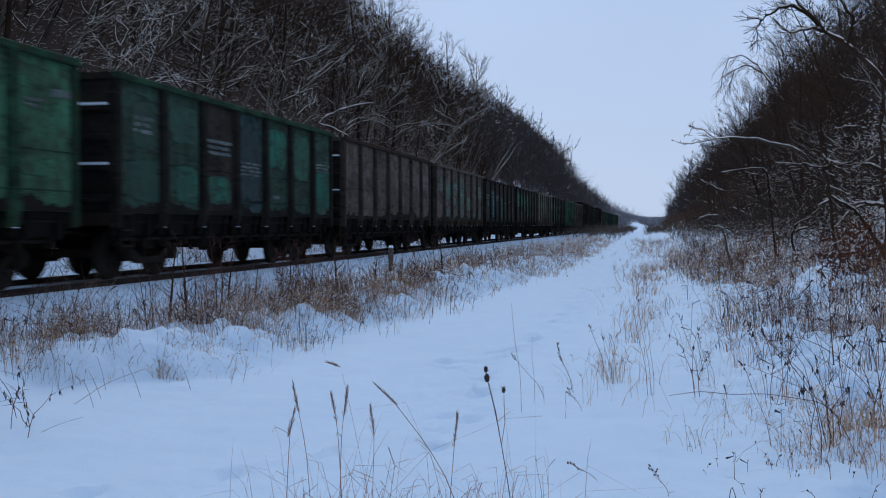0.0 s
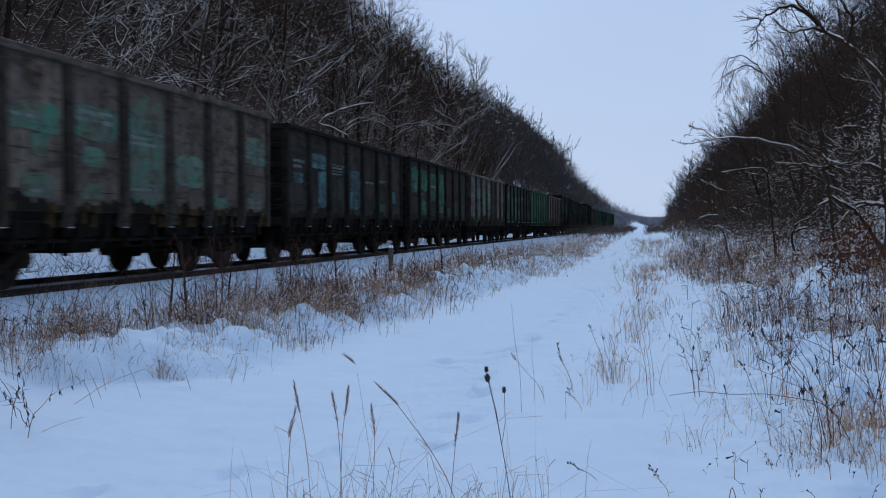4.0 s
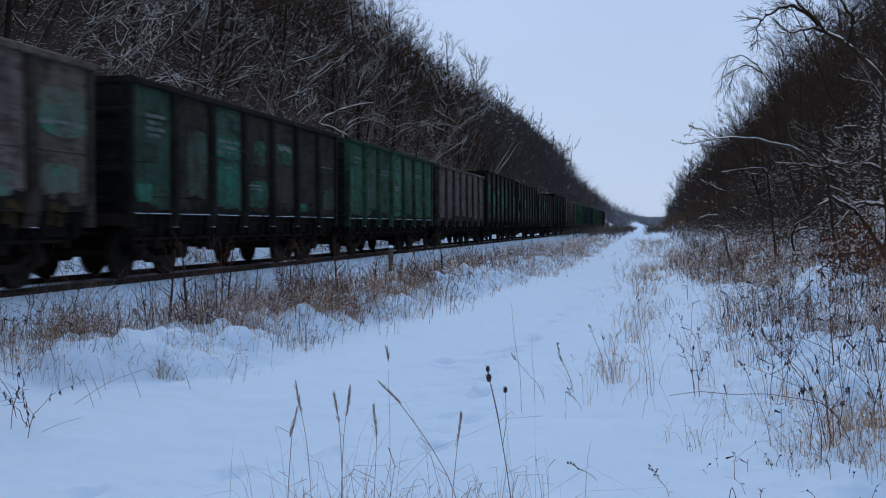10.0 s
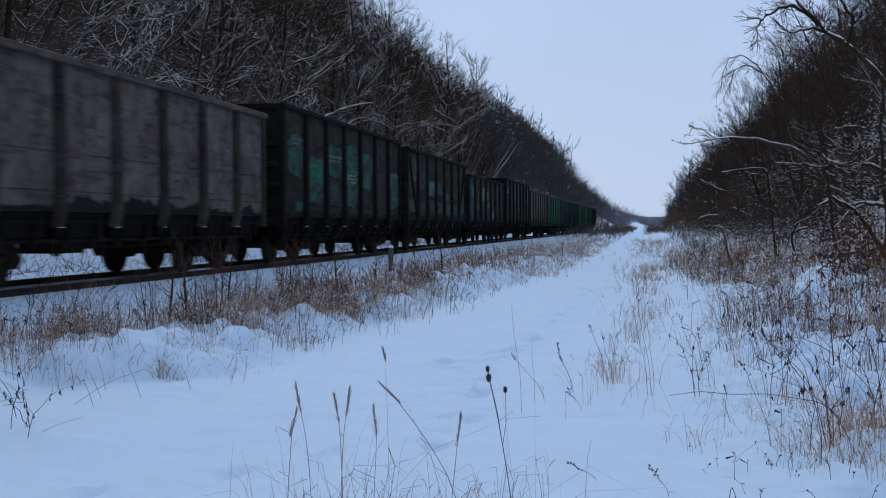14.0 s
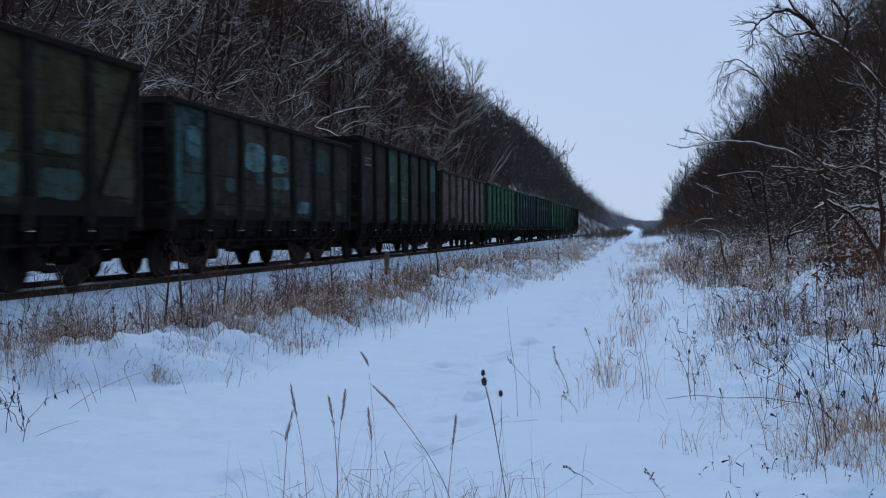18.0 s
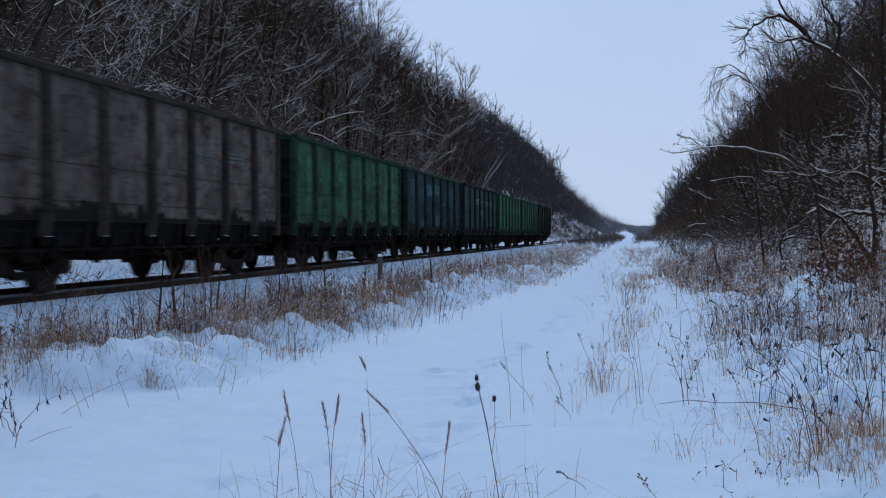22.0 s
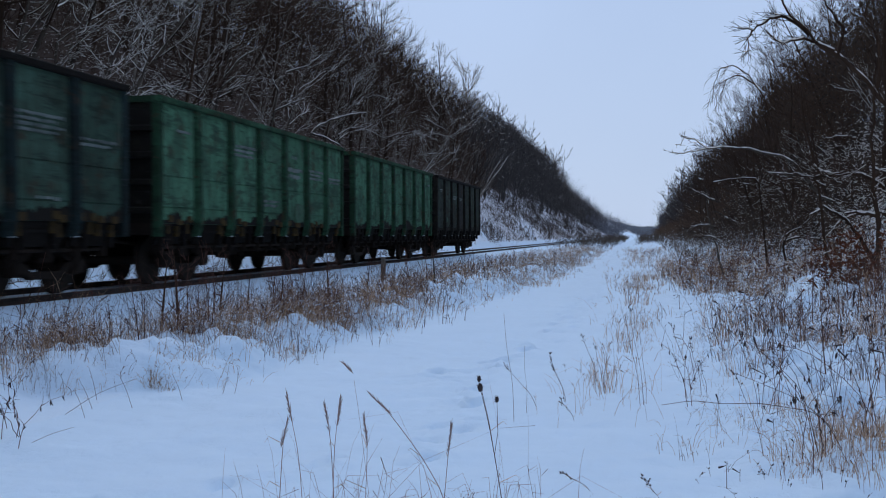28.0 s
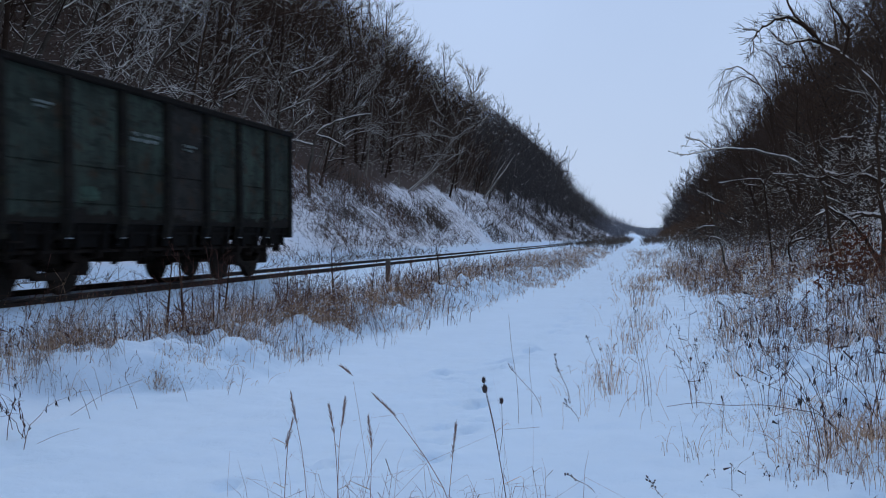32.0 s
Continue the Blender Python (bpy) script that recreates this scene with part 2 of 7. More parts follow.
HILL_Y, HILL_K = [120, 345, 500, 570, 700, 1600], [1.0, 0.85, 0.72, 0.42, 0.30, 0.25]


def hill_scale(y):
    return np.interp(y, HILL_Y, HILL_K)


def spur(x, y):
    """The bare slope that closes the cutting where the line bends away."""
    return 7.5 * np.clip((y - 680) / 110, 0, 1) * np.clip((-2 - x) / 26, 0, 1)


def bank_edge(y):
    """How far the foot of the bank swings from its mean line."""
    return float(np.interp(y, [5, 8.8, 9.3, 9.7, 10.5, 12.4, 16.5, 20, 27, 40, 56, 80], [-1.9, -1.55, -1.4, -0.6, -0.1, -0.2, 0.0, 0.27, 0.67, 1.0, 0.7, 0.4]))


# a line of footprints that crosses the path and then follows it
TRAIL = [(-2.9, 5.7), (-2.25, 6.5), (-1.7, 7.4), (-1.62, 8.6), (-1.72, 10.2), (-1.85, 12.0), (-1.55, 16.0), (-1.3, 21.0), (-1.2, 30.0), (-1.1, 45.0)]


TRAIL_X, TRAIL_Y = [p[0] for p in TRAIL], [p[1] for p in TRAIL]


def footprints():
    out, rng, side = [], random.Random(17), 1
    for (xa, ya), (xb, yb) in zip(TRAIL, TRAIL[1:]):
        ln = math.hypot(xb - xa, yb - ya)
        k = max(1, round(ln / 0.42))
        for i in range(k):
            t = i / k
            side = -side
            nx, ny = (yb - ya) / ln, -(xb - xa) / ln
            out.append((xa + (xb - xa) * t + nx * side * .12 + rng.gauss(0, .13), ya + (yb - ya) * t + ny * side * .12 + rng.gauss(0, .16), rng.uniform(.03, .10)))
    return out


PRINTS = {}
for fx, fy, fd in footprints():
    for cell in {(int(math.floor((fx + a) * 2)), int(math.floor((fy + b) * 2))) for a in (-.35, 0, .35) for b in (-.35, 0, .35)}:
        PRINTS.setdefault(cell, []).append((fx, fy, fd))


MOUNDS = {}
rng_m = random.Random(41)
for i in range(150):
    my = 7.5 * (42 / 7.5) ** rng_m.random()
    mx = -4.65 + bank_edge(my) - 0.35 * noise.noise((my * 0.23, 3.1, 0)) - 0.30 * noise.noise((my * 0.9, 7.7, 0)) + rng_m.gauss(-.1, .28)
    if i >= 85:
        mx = 0.9 + .02 * my + abs(rng_m.gauss(0, 1.3))
    mr = rng_m.uniform(.12, .26) * (1 if i < 85 else .75)
    mh = mr * rng_m.uniform(.35, .65)
    for cell in {(int(math.floor(mx + a)), int(math.floor(my + b))) for a in (-.6, 0, .6) for b in (-.6, 0, .6)}:
        MOUNDS.setdefault(cell, []).append((mx, my, mr, mh))


def ground_z(x, y, fine=True):
    edge = 0.35 * noise.noise((y * 0.23, 3.1, 0)) + 0.30 * noise.noise((y * 0.9, 7.7, 0)) + 0.10 * noise.noise((y * 2.7, 1.7, 0))
    near = max(0.0, 1 - abs(x + 4.6) / 4.0)
    xs = x + (edge - bank_edge(y)) * min(1, near * 2)
    z = float(np.interp(xs, PROFILE_X, PROFILE_Z))
    if z > 0.6:
        z = 0.6 + (z - 0.6) * float(hill_scale(y))
    if y > 680:
        z += float(spur(x, y))
    if x < -15.5 or x > 3:
        k = min(1.0, (abs(x + 6) - 9) / 6)
        z += k * (0.9 * noise.noise((x * 0.09, y * 0.07, 5)) + 0.35 * noise.noise((x * 0.4, y * 0.35, 9)))
    for side in (-0.796, 0.796):    # the snow is brushed away along the rails
        d = abs(x - TRACK - side)
        if d < 0.24:
            z -= 0.035 * (1 - (d / 0.24) ** 2)
    if fine:
        if -12.6 > x > -15.5 or -9.2 < x < 4.5:
            z += 0.035 * noise.noise((x * 0.7, y * 0.5, 1)) + 0.02 * noise.noise((x * 1.9, y * 1.6, 2))
            bank = max(0.0, 1 - abs(xs + 5.3) / 1.3)
            verge = min(1.0, max(0.0, (x - 0.1 - 0.012 * y) / 1.2))
            k = max(bank, verge * 0.8)
            if k > 0:
                a, b = noise.noise((x * 2.3, y * 1.9, 4)), noise.noise((x * 5.2, y * 4.6, 6))
                z += k * (0.30 * max(0, a + .05) ** 0.7 + 0.12 * max(-.3, b) + 0.05 * noise.noise((x * 11, y * 10, 7)))
            heap = 0.0
            for mx, my, mr, mh in MOUNDS.get((int(math.floor(x)), int(math.floor(y))), ()):
                d = (((x - mx) / mr) ** 2 + ((y - my) / (mr * 1.2)) ** 2) * (1 + .5 * noise.noise((x * 7, y * 7, mr * 9)))
                if d < 4:
                    heap = max(heap, mh * math.exp(-abs(d) ** 1.5))
            z += heap
            if -4.6 <= x <= 1.6:
                z += 0.022 * noise.noise((x * 3.1, y * 2.5, 13)) + 0.016 * noise.noise((x * 6, y * 5, 3)) + 0.012 * noise.noise((x * 14, y * 12, 3))
                off = abs(x - float(np.interp(y, TRAIL_Y, TRAIL_X)))
                if off < 0.6 and y > 5:
                    z += (1 - off / 0.6) * (0.034 * noise.noise((x * 8, y * 7, 21)) + 0.020 * noise.noise((x * 17, y * 15, 23)))
                for fx, fy, fd in PRINTS.get((int(math.floor(x * 2)), int(math.floor(y * 2))), ()):
                    d = (((x - fx) / .075) ** 2 + ((y - fy) / .13) ** 2) * (1 + .7 * noise.noise((x * 11, y * 11, fd * 90)))
                    if d < 7:
                        z += -fd * math.exp(-abs(d) ** 1.5) + 0.02 * math.exp(-(math.sqrt(abs(d)) - 1.6) ** 2 * 4) * (1 + noise.noise((x * 9, y * 9, 2)))
    return z


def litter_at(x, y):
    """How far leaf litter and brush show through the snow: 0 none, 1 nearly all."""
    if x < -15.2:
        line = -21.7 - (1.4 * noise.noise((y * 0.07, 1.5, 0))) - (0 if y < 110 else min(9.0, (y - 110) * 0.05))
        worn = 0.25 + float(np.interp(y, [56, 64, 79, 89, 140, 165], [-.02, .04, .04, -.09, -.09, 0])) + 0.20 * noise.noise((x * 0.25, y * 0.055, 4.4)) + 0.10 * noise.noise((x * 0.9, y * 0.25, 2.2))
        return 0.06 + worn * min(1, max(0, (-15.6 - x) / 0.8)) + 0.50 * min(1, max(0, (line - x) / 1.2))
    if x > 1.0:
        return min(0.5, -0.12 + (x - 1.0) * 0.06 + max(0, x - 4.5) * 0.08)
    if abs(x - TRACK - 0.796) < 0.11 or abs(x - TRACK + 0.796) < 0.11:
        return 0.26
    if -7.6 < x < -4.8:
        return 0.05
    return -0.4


def build_ground():
    xs = np.concatenate([np.linspace(-500, -70, 10), np.linspace(-65, -30, 18), np.linspace(-29, -15.6, 50), np.arange(-15.4, -11.6, 0.2), np.arange(-11.5, -9.4, 0.06),
                         np.arange(-9.4, 3.6, 0.07), np.linspace(3.7, 20, 60), np.linspace(22, 45, 12), np.linspace(60, 500, 10)])
    ys = np.concatenate([np.linspace(-120, 2, 14), np.arange(2.4, 5, 0.2), np.arange(5, 15, 0.06), np.arange(15, 28, 0.11), np.arange(28, 60, 0.35), np.arange(60, 130, 1.4),
                         np.linspace(132, 420, 60), np.linspace(430, 1400, 24), np.linspace(1600, 4200, 6)])
    v = np.array([(x, y, ground_z(float(x), float(y))) for y in ys for x in xs])
    w, h = len(xs), len(ys)
    i = np.arange(w * h).reshape(h, w)
    f = np.stack([i[:-1, :-1], i[:-1, 1:], i[1:, 1:], i[1:, :-1]], axis=-1).reshape(-1, 4)
    me = quad_mesh("ground", v, f, GROUND)
    me.polygons.foreach_set("use_smooth", [True] * len(me.polygons))
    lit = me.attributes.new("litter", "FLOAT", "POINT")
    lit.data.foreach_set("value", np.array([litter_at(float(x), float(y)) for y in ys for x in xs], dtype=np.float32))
    tagged(new("ground", me), "deep untrodden snow with banks and wooded slopes", "ground", kind="structure")


build_ground()


def build_rails():
    track = thing("railway_track", "single line of dark steel rails half buried in snow", "railway track", pose(TRACK, 0, RH))
    prof = [(-0.075, -0.18), (0.075, -0.18), (0.075, -0.168), (0.012, -0.14), (0.010, -0.05), (0.036, -0.036), (0.036, -0.006), (0.028, -0.004), (-0.028, -0.004), (-0.036, -0.006), (-0.036, -0.036), (-0.010, -0.05), (-0.012, -0.14), (-0.075, -0.168)]
    for side in (-1, 1):
        b = Buf()
        b.prism(prof, "y", -60, 1200)
        rail = part("rail", fix_normals(b.mesh("rail", RAIL_SIDE)), track, at=pose(side * 0.796, 0, 0))
        c = Buf()
        c.box(-0.028, 0.028, -60, 1200, -0.004, 0.0)
        part("running_surface", c.mesh("running_surface", RAIL_HEAD), rail, "bright worn strip along the rail head")


build_rails()


# ---------------------------------------------------------------- trees
def branch_path(rng, start, way, length, segs, wander, lift):
    pts, d = [start.copy()], way.normalized()
    for i in range(segs):
        d = (d + Vector((rng.uniform(-1, 1), rng.uniform(-1, 1), rng.uniform(-1, 1))) * wander + Vector((0, 0, lift))).normalized()
        pts.append(pts[-1] + d * (length / segs))
    return pts


def snow_on(rng, buf, pts, radii, chance, least=0.008):
    for i in range(len(pts) - 1):
        d = pts[i + 1] - pts[i]
        flat = math.hypot(d.x, d.y) / max(d.length, 1e-6)
        if flat > 0.35 and rng.random() < chance * flat:
            a, b = radii[i], radii[i + 1]
            up = Vector((0, 0, 1))
            u, w = (0.0, 1.0) if a > 0.0085 else (rng.uniform(0, .5), rng.uniform(.55, 1))
            p, q = pts[i].lerp(pts[i + 1], u), pts[i].lerp(pts[i + 1], w)
            buf.tube([p + up * (a * 0.8 + least * .4), p.lerp(q, .5) + up * (a * .8 + least * .6), q + up * (b * 0.8 + least * .4)], [a * 0.5 + least * .5, (a + b) * .35 + least, b * 0.5 + least * .4], 3)


def make_tree(seed, height, r0, lean=(0, 0), first=0.25, limbs=14, subs=5, twigs=4, reach=0.35, lift=0.06, snow=0.5, wander=0.12, twig_r=0.008, droop=0.0, snow_r=0.010, bent=1, n1=4, fine_snow=0.5, n2=3):
    """Meshes of a bare tree: trunk, branches, twigs joined to the branches, and the snow that lies on them."""
    rng = random.Random(seed)
    trunk, boughs, caps = Buf(), Buf(), Buf()
    segs = 7
    pts = branch_path(rng, Vector((0, 0, -0.3)), Vector((lean[0], lean[1], 1)), height, segs, wander * 0.6, 0.05)
    radii = [r0 * (1 - 0.85 * i / segs) + twig_r * .5 for i in range(segs + 1)]
    radii[0] *= 1.35
    trunk.tube(pts, radii, 6)
    snow_on(rng, caps, pts, radii, snow, snow_r)
    for i in range(limbs):
        u = first + (1 - first) * (i + rng.random()) / limbs
        k = min(segs - 1, int(u * segs))
        p = pts[k].lerp(pts[k + 1], u * segs - k)
        a = rng.uniform(0, 2 * math.pi)
        ln = height * reach * (1.1 - 0.7 * u) * rng.uniform(0.6, 1.2)
        rr = max(twig_r * 1.1, r0 * (1 - 0.85 * u) * 0.5)
        way = Vector((math.cos(a), math.sin(a), rng.uniform(0.2, 0.9))) + Vector((lean[0], lean[1], 0)) * 0.5
        b1 = branch_path(rng, p, way, ln, n1, wander * 1.4, (lift - droop) * 4 / n1)
        r1 = [rr * (1 - 0.8 * j / n1) + twig_r * .3 for j in range(n1 + 1)]
        boughs.tube(b1, r1, 4)
        snow_on(rng, caps, b1, r1, snow, snow_r)
        for j in range(subs):
            w = rng.uniform(0.25, 1.0)
            k1 = min(n1 - 1, int(w * n1))
            q = b1[k1].lerp(b1[k1 + 1], w * n1 - k1)
            dirn = (b1[k1 + 1] - b1[k1]).normalized() + Vector((rng.uniform(-1, 1), rng.uniform(-1, 1), rng.uniform(-0.4, 0.9))) * 0.55
            l2 = ln * rng.uniform(0.3, 0.6)
            b2 = branch_path(rng, q, dirn, l2, n2, wander * 1.6, lift * 0.5 - droop * 2)
            r2 = [max(twig_r * 1.1, rr * 0.42) * (1 - 0.7 * m / n2) for m in range(n2 + 1)]
            boughs.tube(b2, r2, 3)
            snow_on(rng, caps, b2, r2, snow * 0.9, snow_r * 0.8)
            for t in range(twigs):
                w2 = rng.uniform(0.15, 1.0)
                k2 = min(n2 - 1, int(w2 * n2))
                q2 = b2[k2].lerp(b2[k2 + 1], w2 * n2 - k2)
                d2 = (b2[k2 + 1] - b2[k2]).normalized() + Vector((rng.uniform(-1, 1), rng.uniform(-1, 1), rng.uniform(-0.5, 0.8))) * 0.6
                b3 = branch_path(rng, q2, d2, l2 * rng.uniform(0.35, 0.8), bent, wander * 2, lift - droop * 3)
                r3 = [twig_r * (1 - 0.65 * m / bent) for m in range(bent + 1)]
                boughs.tube(b3, r3, 3)
                if rng.random() < snow * fine_snow:
                    snow_on(rng, caps, b3, r3, snow * 0.8, snow_r * 0.6)
    return trunk, boughs, caps


def tree_kind(name, label, category, barks, seed, **kw):
    trunk, boughs, caps = make_tree(seed, **kw)
    return dict(name=name, label=label, category=category, trunk=trunk.mesh("trunk", barks[0], True), crown=boughs.mesh("branches", barks[1]),
                snow=caps.mesh("snow", TWIG_SNOW) if caps.f else None)


def plant(kind, m, group=""):
    root = thing(kind["name"], kind["label"], kind["category"], m, group)
    part("trunk", kind["trunk"], root)
    tagged(part("crown", kind["crown"], root), kind="stuff")
    if kind["snow"]:
        tagged(part("branch_snow", kind["snow"], root, "fresh snow lying along the branches"), kind="stuff")
    return root


FOREST = [tree_kind("bare_tree", "bare dark deciduous tree with thin snow on its branches", "tree", (BARK_DARK, TWIG), 10 + i, height=h, r0=r,
                    lean=(ln, 0.05), first=f, limbs=17, subs=6, twigs=6, reach=0.38, snow=0.22, twig_r=0.009, snow_r=0.008)
          for i, (h, r, ln, f) in enumerate([(12, .13, .25, .12), (13, .15, .1, .18), (10.5, .11, .35, .10), (12.5, .14, .0, .15)])]
SLOPE = [tree_kind("bare_tree", "bare dark deciduous tree with a dense twiggy crown", "tree", (BARK_DARK, TWIG), 20 + i, height=h, r0=r,
                   lean=(ln, 0.05), first=f, limbs=17, subs=6, twigs=5, reach=0.38, snow=0.03, twig_r=0.008, snow_r=0.008)
         for i, (h, r, ln, f) in enumerate([(12, .13, .22, .12), (13, .15, .1, .18), (11, .12, .3, .10)])]
PALE = [tree_kind("leaning_tree", "pale-barked leaning tree with snow along its boughs", "tree", (BARK_GREY, BARK_DARK), 30 + i, height=h, r0=r,
                  lean=(ln, -0.1), first=.15, limbs=12, subs=5, twigs=4, reach=0.48, snow=1.5, twig_r=0.006, wander=0.17, snow_r=0.0175, lift=0.05, bent=2, n1=8, fine_snow=0.35, n2=5)
        for i, (h, r, ln) in enumerate([(10, .10, .6), (11, .09, .4), (9, .10, .8)])]
BIRCH = [tree_kind("birch", "slender pale birch with a thin bare crown", "tree", (BARK_BIRCH, TWIG), 90 + i, height=h, r0=.075, lean=(ln, -0.05), first=.45, limbs=10, subs=4, twigs=3,
                   reach=0.24, snow=0.3, twig_r=0.008, wander=0.08) for i, (h, ln) in enumerate([(9, .45), (10, .2), (8, .7)])]
SKYLINE = tree_kind("skyline_tree", "pale bare tree standing above the dark woods", "tree", (BARK_BIRCH, BARK_BIRCH), 130, height=15, r0=.13, lean=(.05, 0), first=.5, limbs=18, subs=6, twigs=4, reach=.42, snow=0.3, twig_r=0.024)
LIGHT_FAR = [make_tree(56 + i, height=h, r0=.2, lean=(.05, 0), first=.15, limbs=9, subs=4, twigs=2, reach=.30, snow=0.1, twig_r=0.085) for i, h in enumerate((12, 10.5))]
LIGHT = [make_tree(50 + i, height=h, r0=r, lean=(.15, 0), first=.08, limbs=11, subs=5, twigs=2, reach=.36, snow=0.2, twig_r=0.030) for i, (h, r) in enumerate([(12, .14), (13, .15), (11, .12)])]


def build_left_woods():
    rng = random.Random(4)
    for row in range(7):
        x0 = -21.2 - row * 3.0
        y = 24.0 + (-x0 - 20) * 1.35
        while y < 150:
            x = x0 + rng.uniform(-1.3, 1.3) - (1.4 if row == 0 and y > 75 else 0)
            s = rng.uniform(0.75, 1.15) * (0.7 if row == 0 else 1) * (1.04 if y < 135 else 0.92)
            pick = rng.choice(PALE) if rng.random() < (0.50 if y < 41 and row < 5 else 0.32 if y < 62 and row < 5 else 0.12) else rng.choice(FOREST)
            m = pose(x, y, ground_z(x, y) - 0.05, 0, 0, rng.uniform(-50, 50)) @ Matrix.Diagonal((s, s, s, 1))
            plant(pick, m, "trees on the embankment")
            y += rng.uniform(3.4, 5.6) * (1 + y / 160)


def build_far_woods(name, label, spots, seed):
    rng = random.Random(seed)
    packs = []
    for tree in LIGHT + LIGHT_FAR:
        v = [np.array(b.v, dtype=np.float64).reshape(-1, 3) for b in tree]
        f = [[q for q in b.f if len(q) == 4] for b in tree]
        packs.append((v, [np.array(q, dtype=np.int64).reshape(-1, 4) for q in f]))
    V, F, I, o = [], [], [], 0
    for x, y in spots:
        v, f = packs[rng.randrange(3) if y < 330 else 3 + rng.randrange(2)]
        s, a = rng.uniform(0.75, 1.1) * (1.22 if 235 < y < 335 else 0.92 if y < 210 else 1 if y < 235 else 0.62 if y < 430 else 0.9 if y < 510 else 0.5) * (1 if x < 0 else 0.9), rng.uniform(-1, 1)
        rot = np.array([[math.cos(a), -math.sin(a), 0], [math.sin(a), math.cos(a), 0], [0, 0, 1]]) * s
        base = np.array([x, y, ground_z(x, y, False) - 0.2])
        for k in range(3):
            V.append(v[k] @ rot.T + base)
            F.append(f[k] + o)
            # Trees past 420 m take the bluer haze-tinted bark.
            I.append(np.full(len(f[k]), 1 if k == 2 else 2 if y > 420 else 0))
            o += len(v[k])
    me = quad_mesh(name, np.concatenate(V), np.concatenate(F), [HAZY_TWIG, TWIG_SNOW, HAZIER_TWIG], np.concatenate(I))
    tagged(new(name, me), label, "forest", kind="stuff")


def wood_spots(seed, xa, xb, ya, yb, step):
    rng = random.Random(seed)
    out, y = [], ya
    while y < yb:
        x = xa
        while x < xb:
            out.append((x + rng.uniform(-1.2, 1.2), y + rng.uniform(-1.5, 1.5)))
            x += step * rng.uniform(0.8, 1.25)
        y += step * (0.8 + (y - ya) / 160)
    return out


def build_birches():
    rng = random.Random(14)
    for i in range(44):
        y = 44 * (210 / 44) ** rng.random()
        x = -21.2 - abs(rng.gauss(0, 2.2)) - (0 if y < 110 else (y - 110) * .03)
        s = rng.uniform(.6, 1.0)
        plant(BIRCH[i % 3], pose(x, y, ground_z(x, y) - .05, 0, 0, rng.uniform(-40, 40)) @ Matrix.Diagonal((s, s, s, 1)), "birches above the bank")


build_left_woods()
build_birches()
for x, y, s in ((-22.4, 34.4, .8), (-23.4, 37, .85), (-24.9, 39.6, .9), (-26.4, 42.4, .95), (-25.6, 37.4, .9), (-27.5, 40.5, .95)):
    plant((PALE if int(y) % 2 else FOREST)[int(y) % 3], pose(x, y, ground_z(x, y) - .05, 0, 0, y * 77 % 90 - 45) @ Matrix.Diagonal((s, s, s, 1)), "trees on the embankment")
plant(SKYLINE, pose(-28.3, 172, ground_z(-28.3, 172) - .05) @ Matrix.Diagonal((1.12, 1.12, 1.12, 1)))
plant(SKYLINE, pose(-28.9, 181, ground_z(-28.9, 181) - .05, 0, 0, 120) @ Matrix.Diagonal((.85, .85, .85, 1)))
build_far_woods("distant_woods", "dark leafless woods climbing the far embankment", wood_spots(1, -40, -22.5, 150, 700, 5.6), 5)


def build_right_woods():
    rng = random.Random(9)
    for row in range(5):
        x0 = 5.2 + row * 2.5
        y = 14 + x0 * 3.2
        while y < 130:
            x = x0 + rng.uniform(-1.0, 1.0)
            s = (0.46, 0.58, 0.68, 0.78, 0.82)[row] * rng.uniform(0.85, 1.12)
            pick = rng.choice(SLOPE)
            plant(pick, pose(x, y, ground_z(x, y) - 0.05, 0, 0, 180 + rng.uniform(-50, 50)) @ Matrix.Diagonal((s, s, s, 1)), "trees on the cutting slope")
            y += rng.uniform(3.0, 5.0) * (1 + y / 130)


build_right_woods()
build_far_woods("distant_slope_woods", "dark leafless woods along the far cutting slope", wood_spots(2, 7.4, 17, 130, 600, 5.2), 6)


# ---------------------------------------------------------------- brush
def slope_z(x, y):
    """Height of the ground over arrays, without its fine relief."""
    z = np.interp(x, PROFILE_X, PROFILE_Z)
    return np.where(z > 0.6, 0.6 + (z - 0.6) * hill_scale(y), z) + spur(x, y)


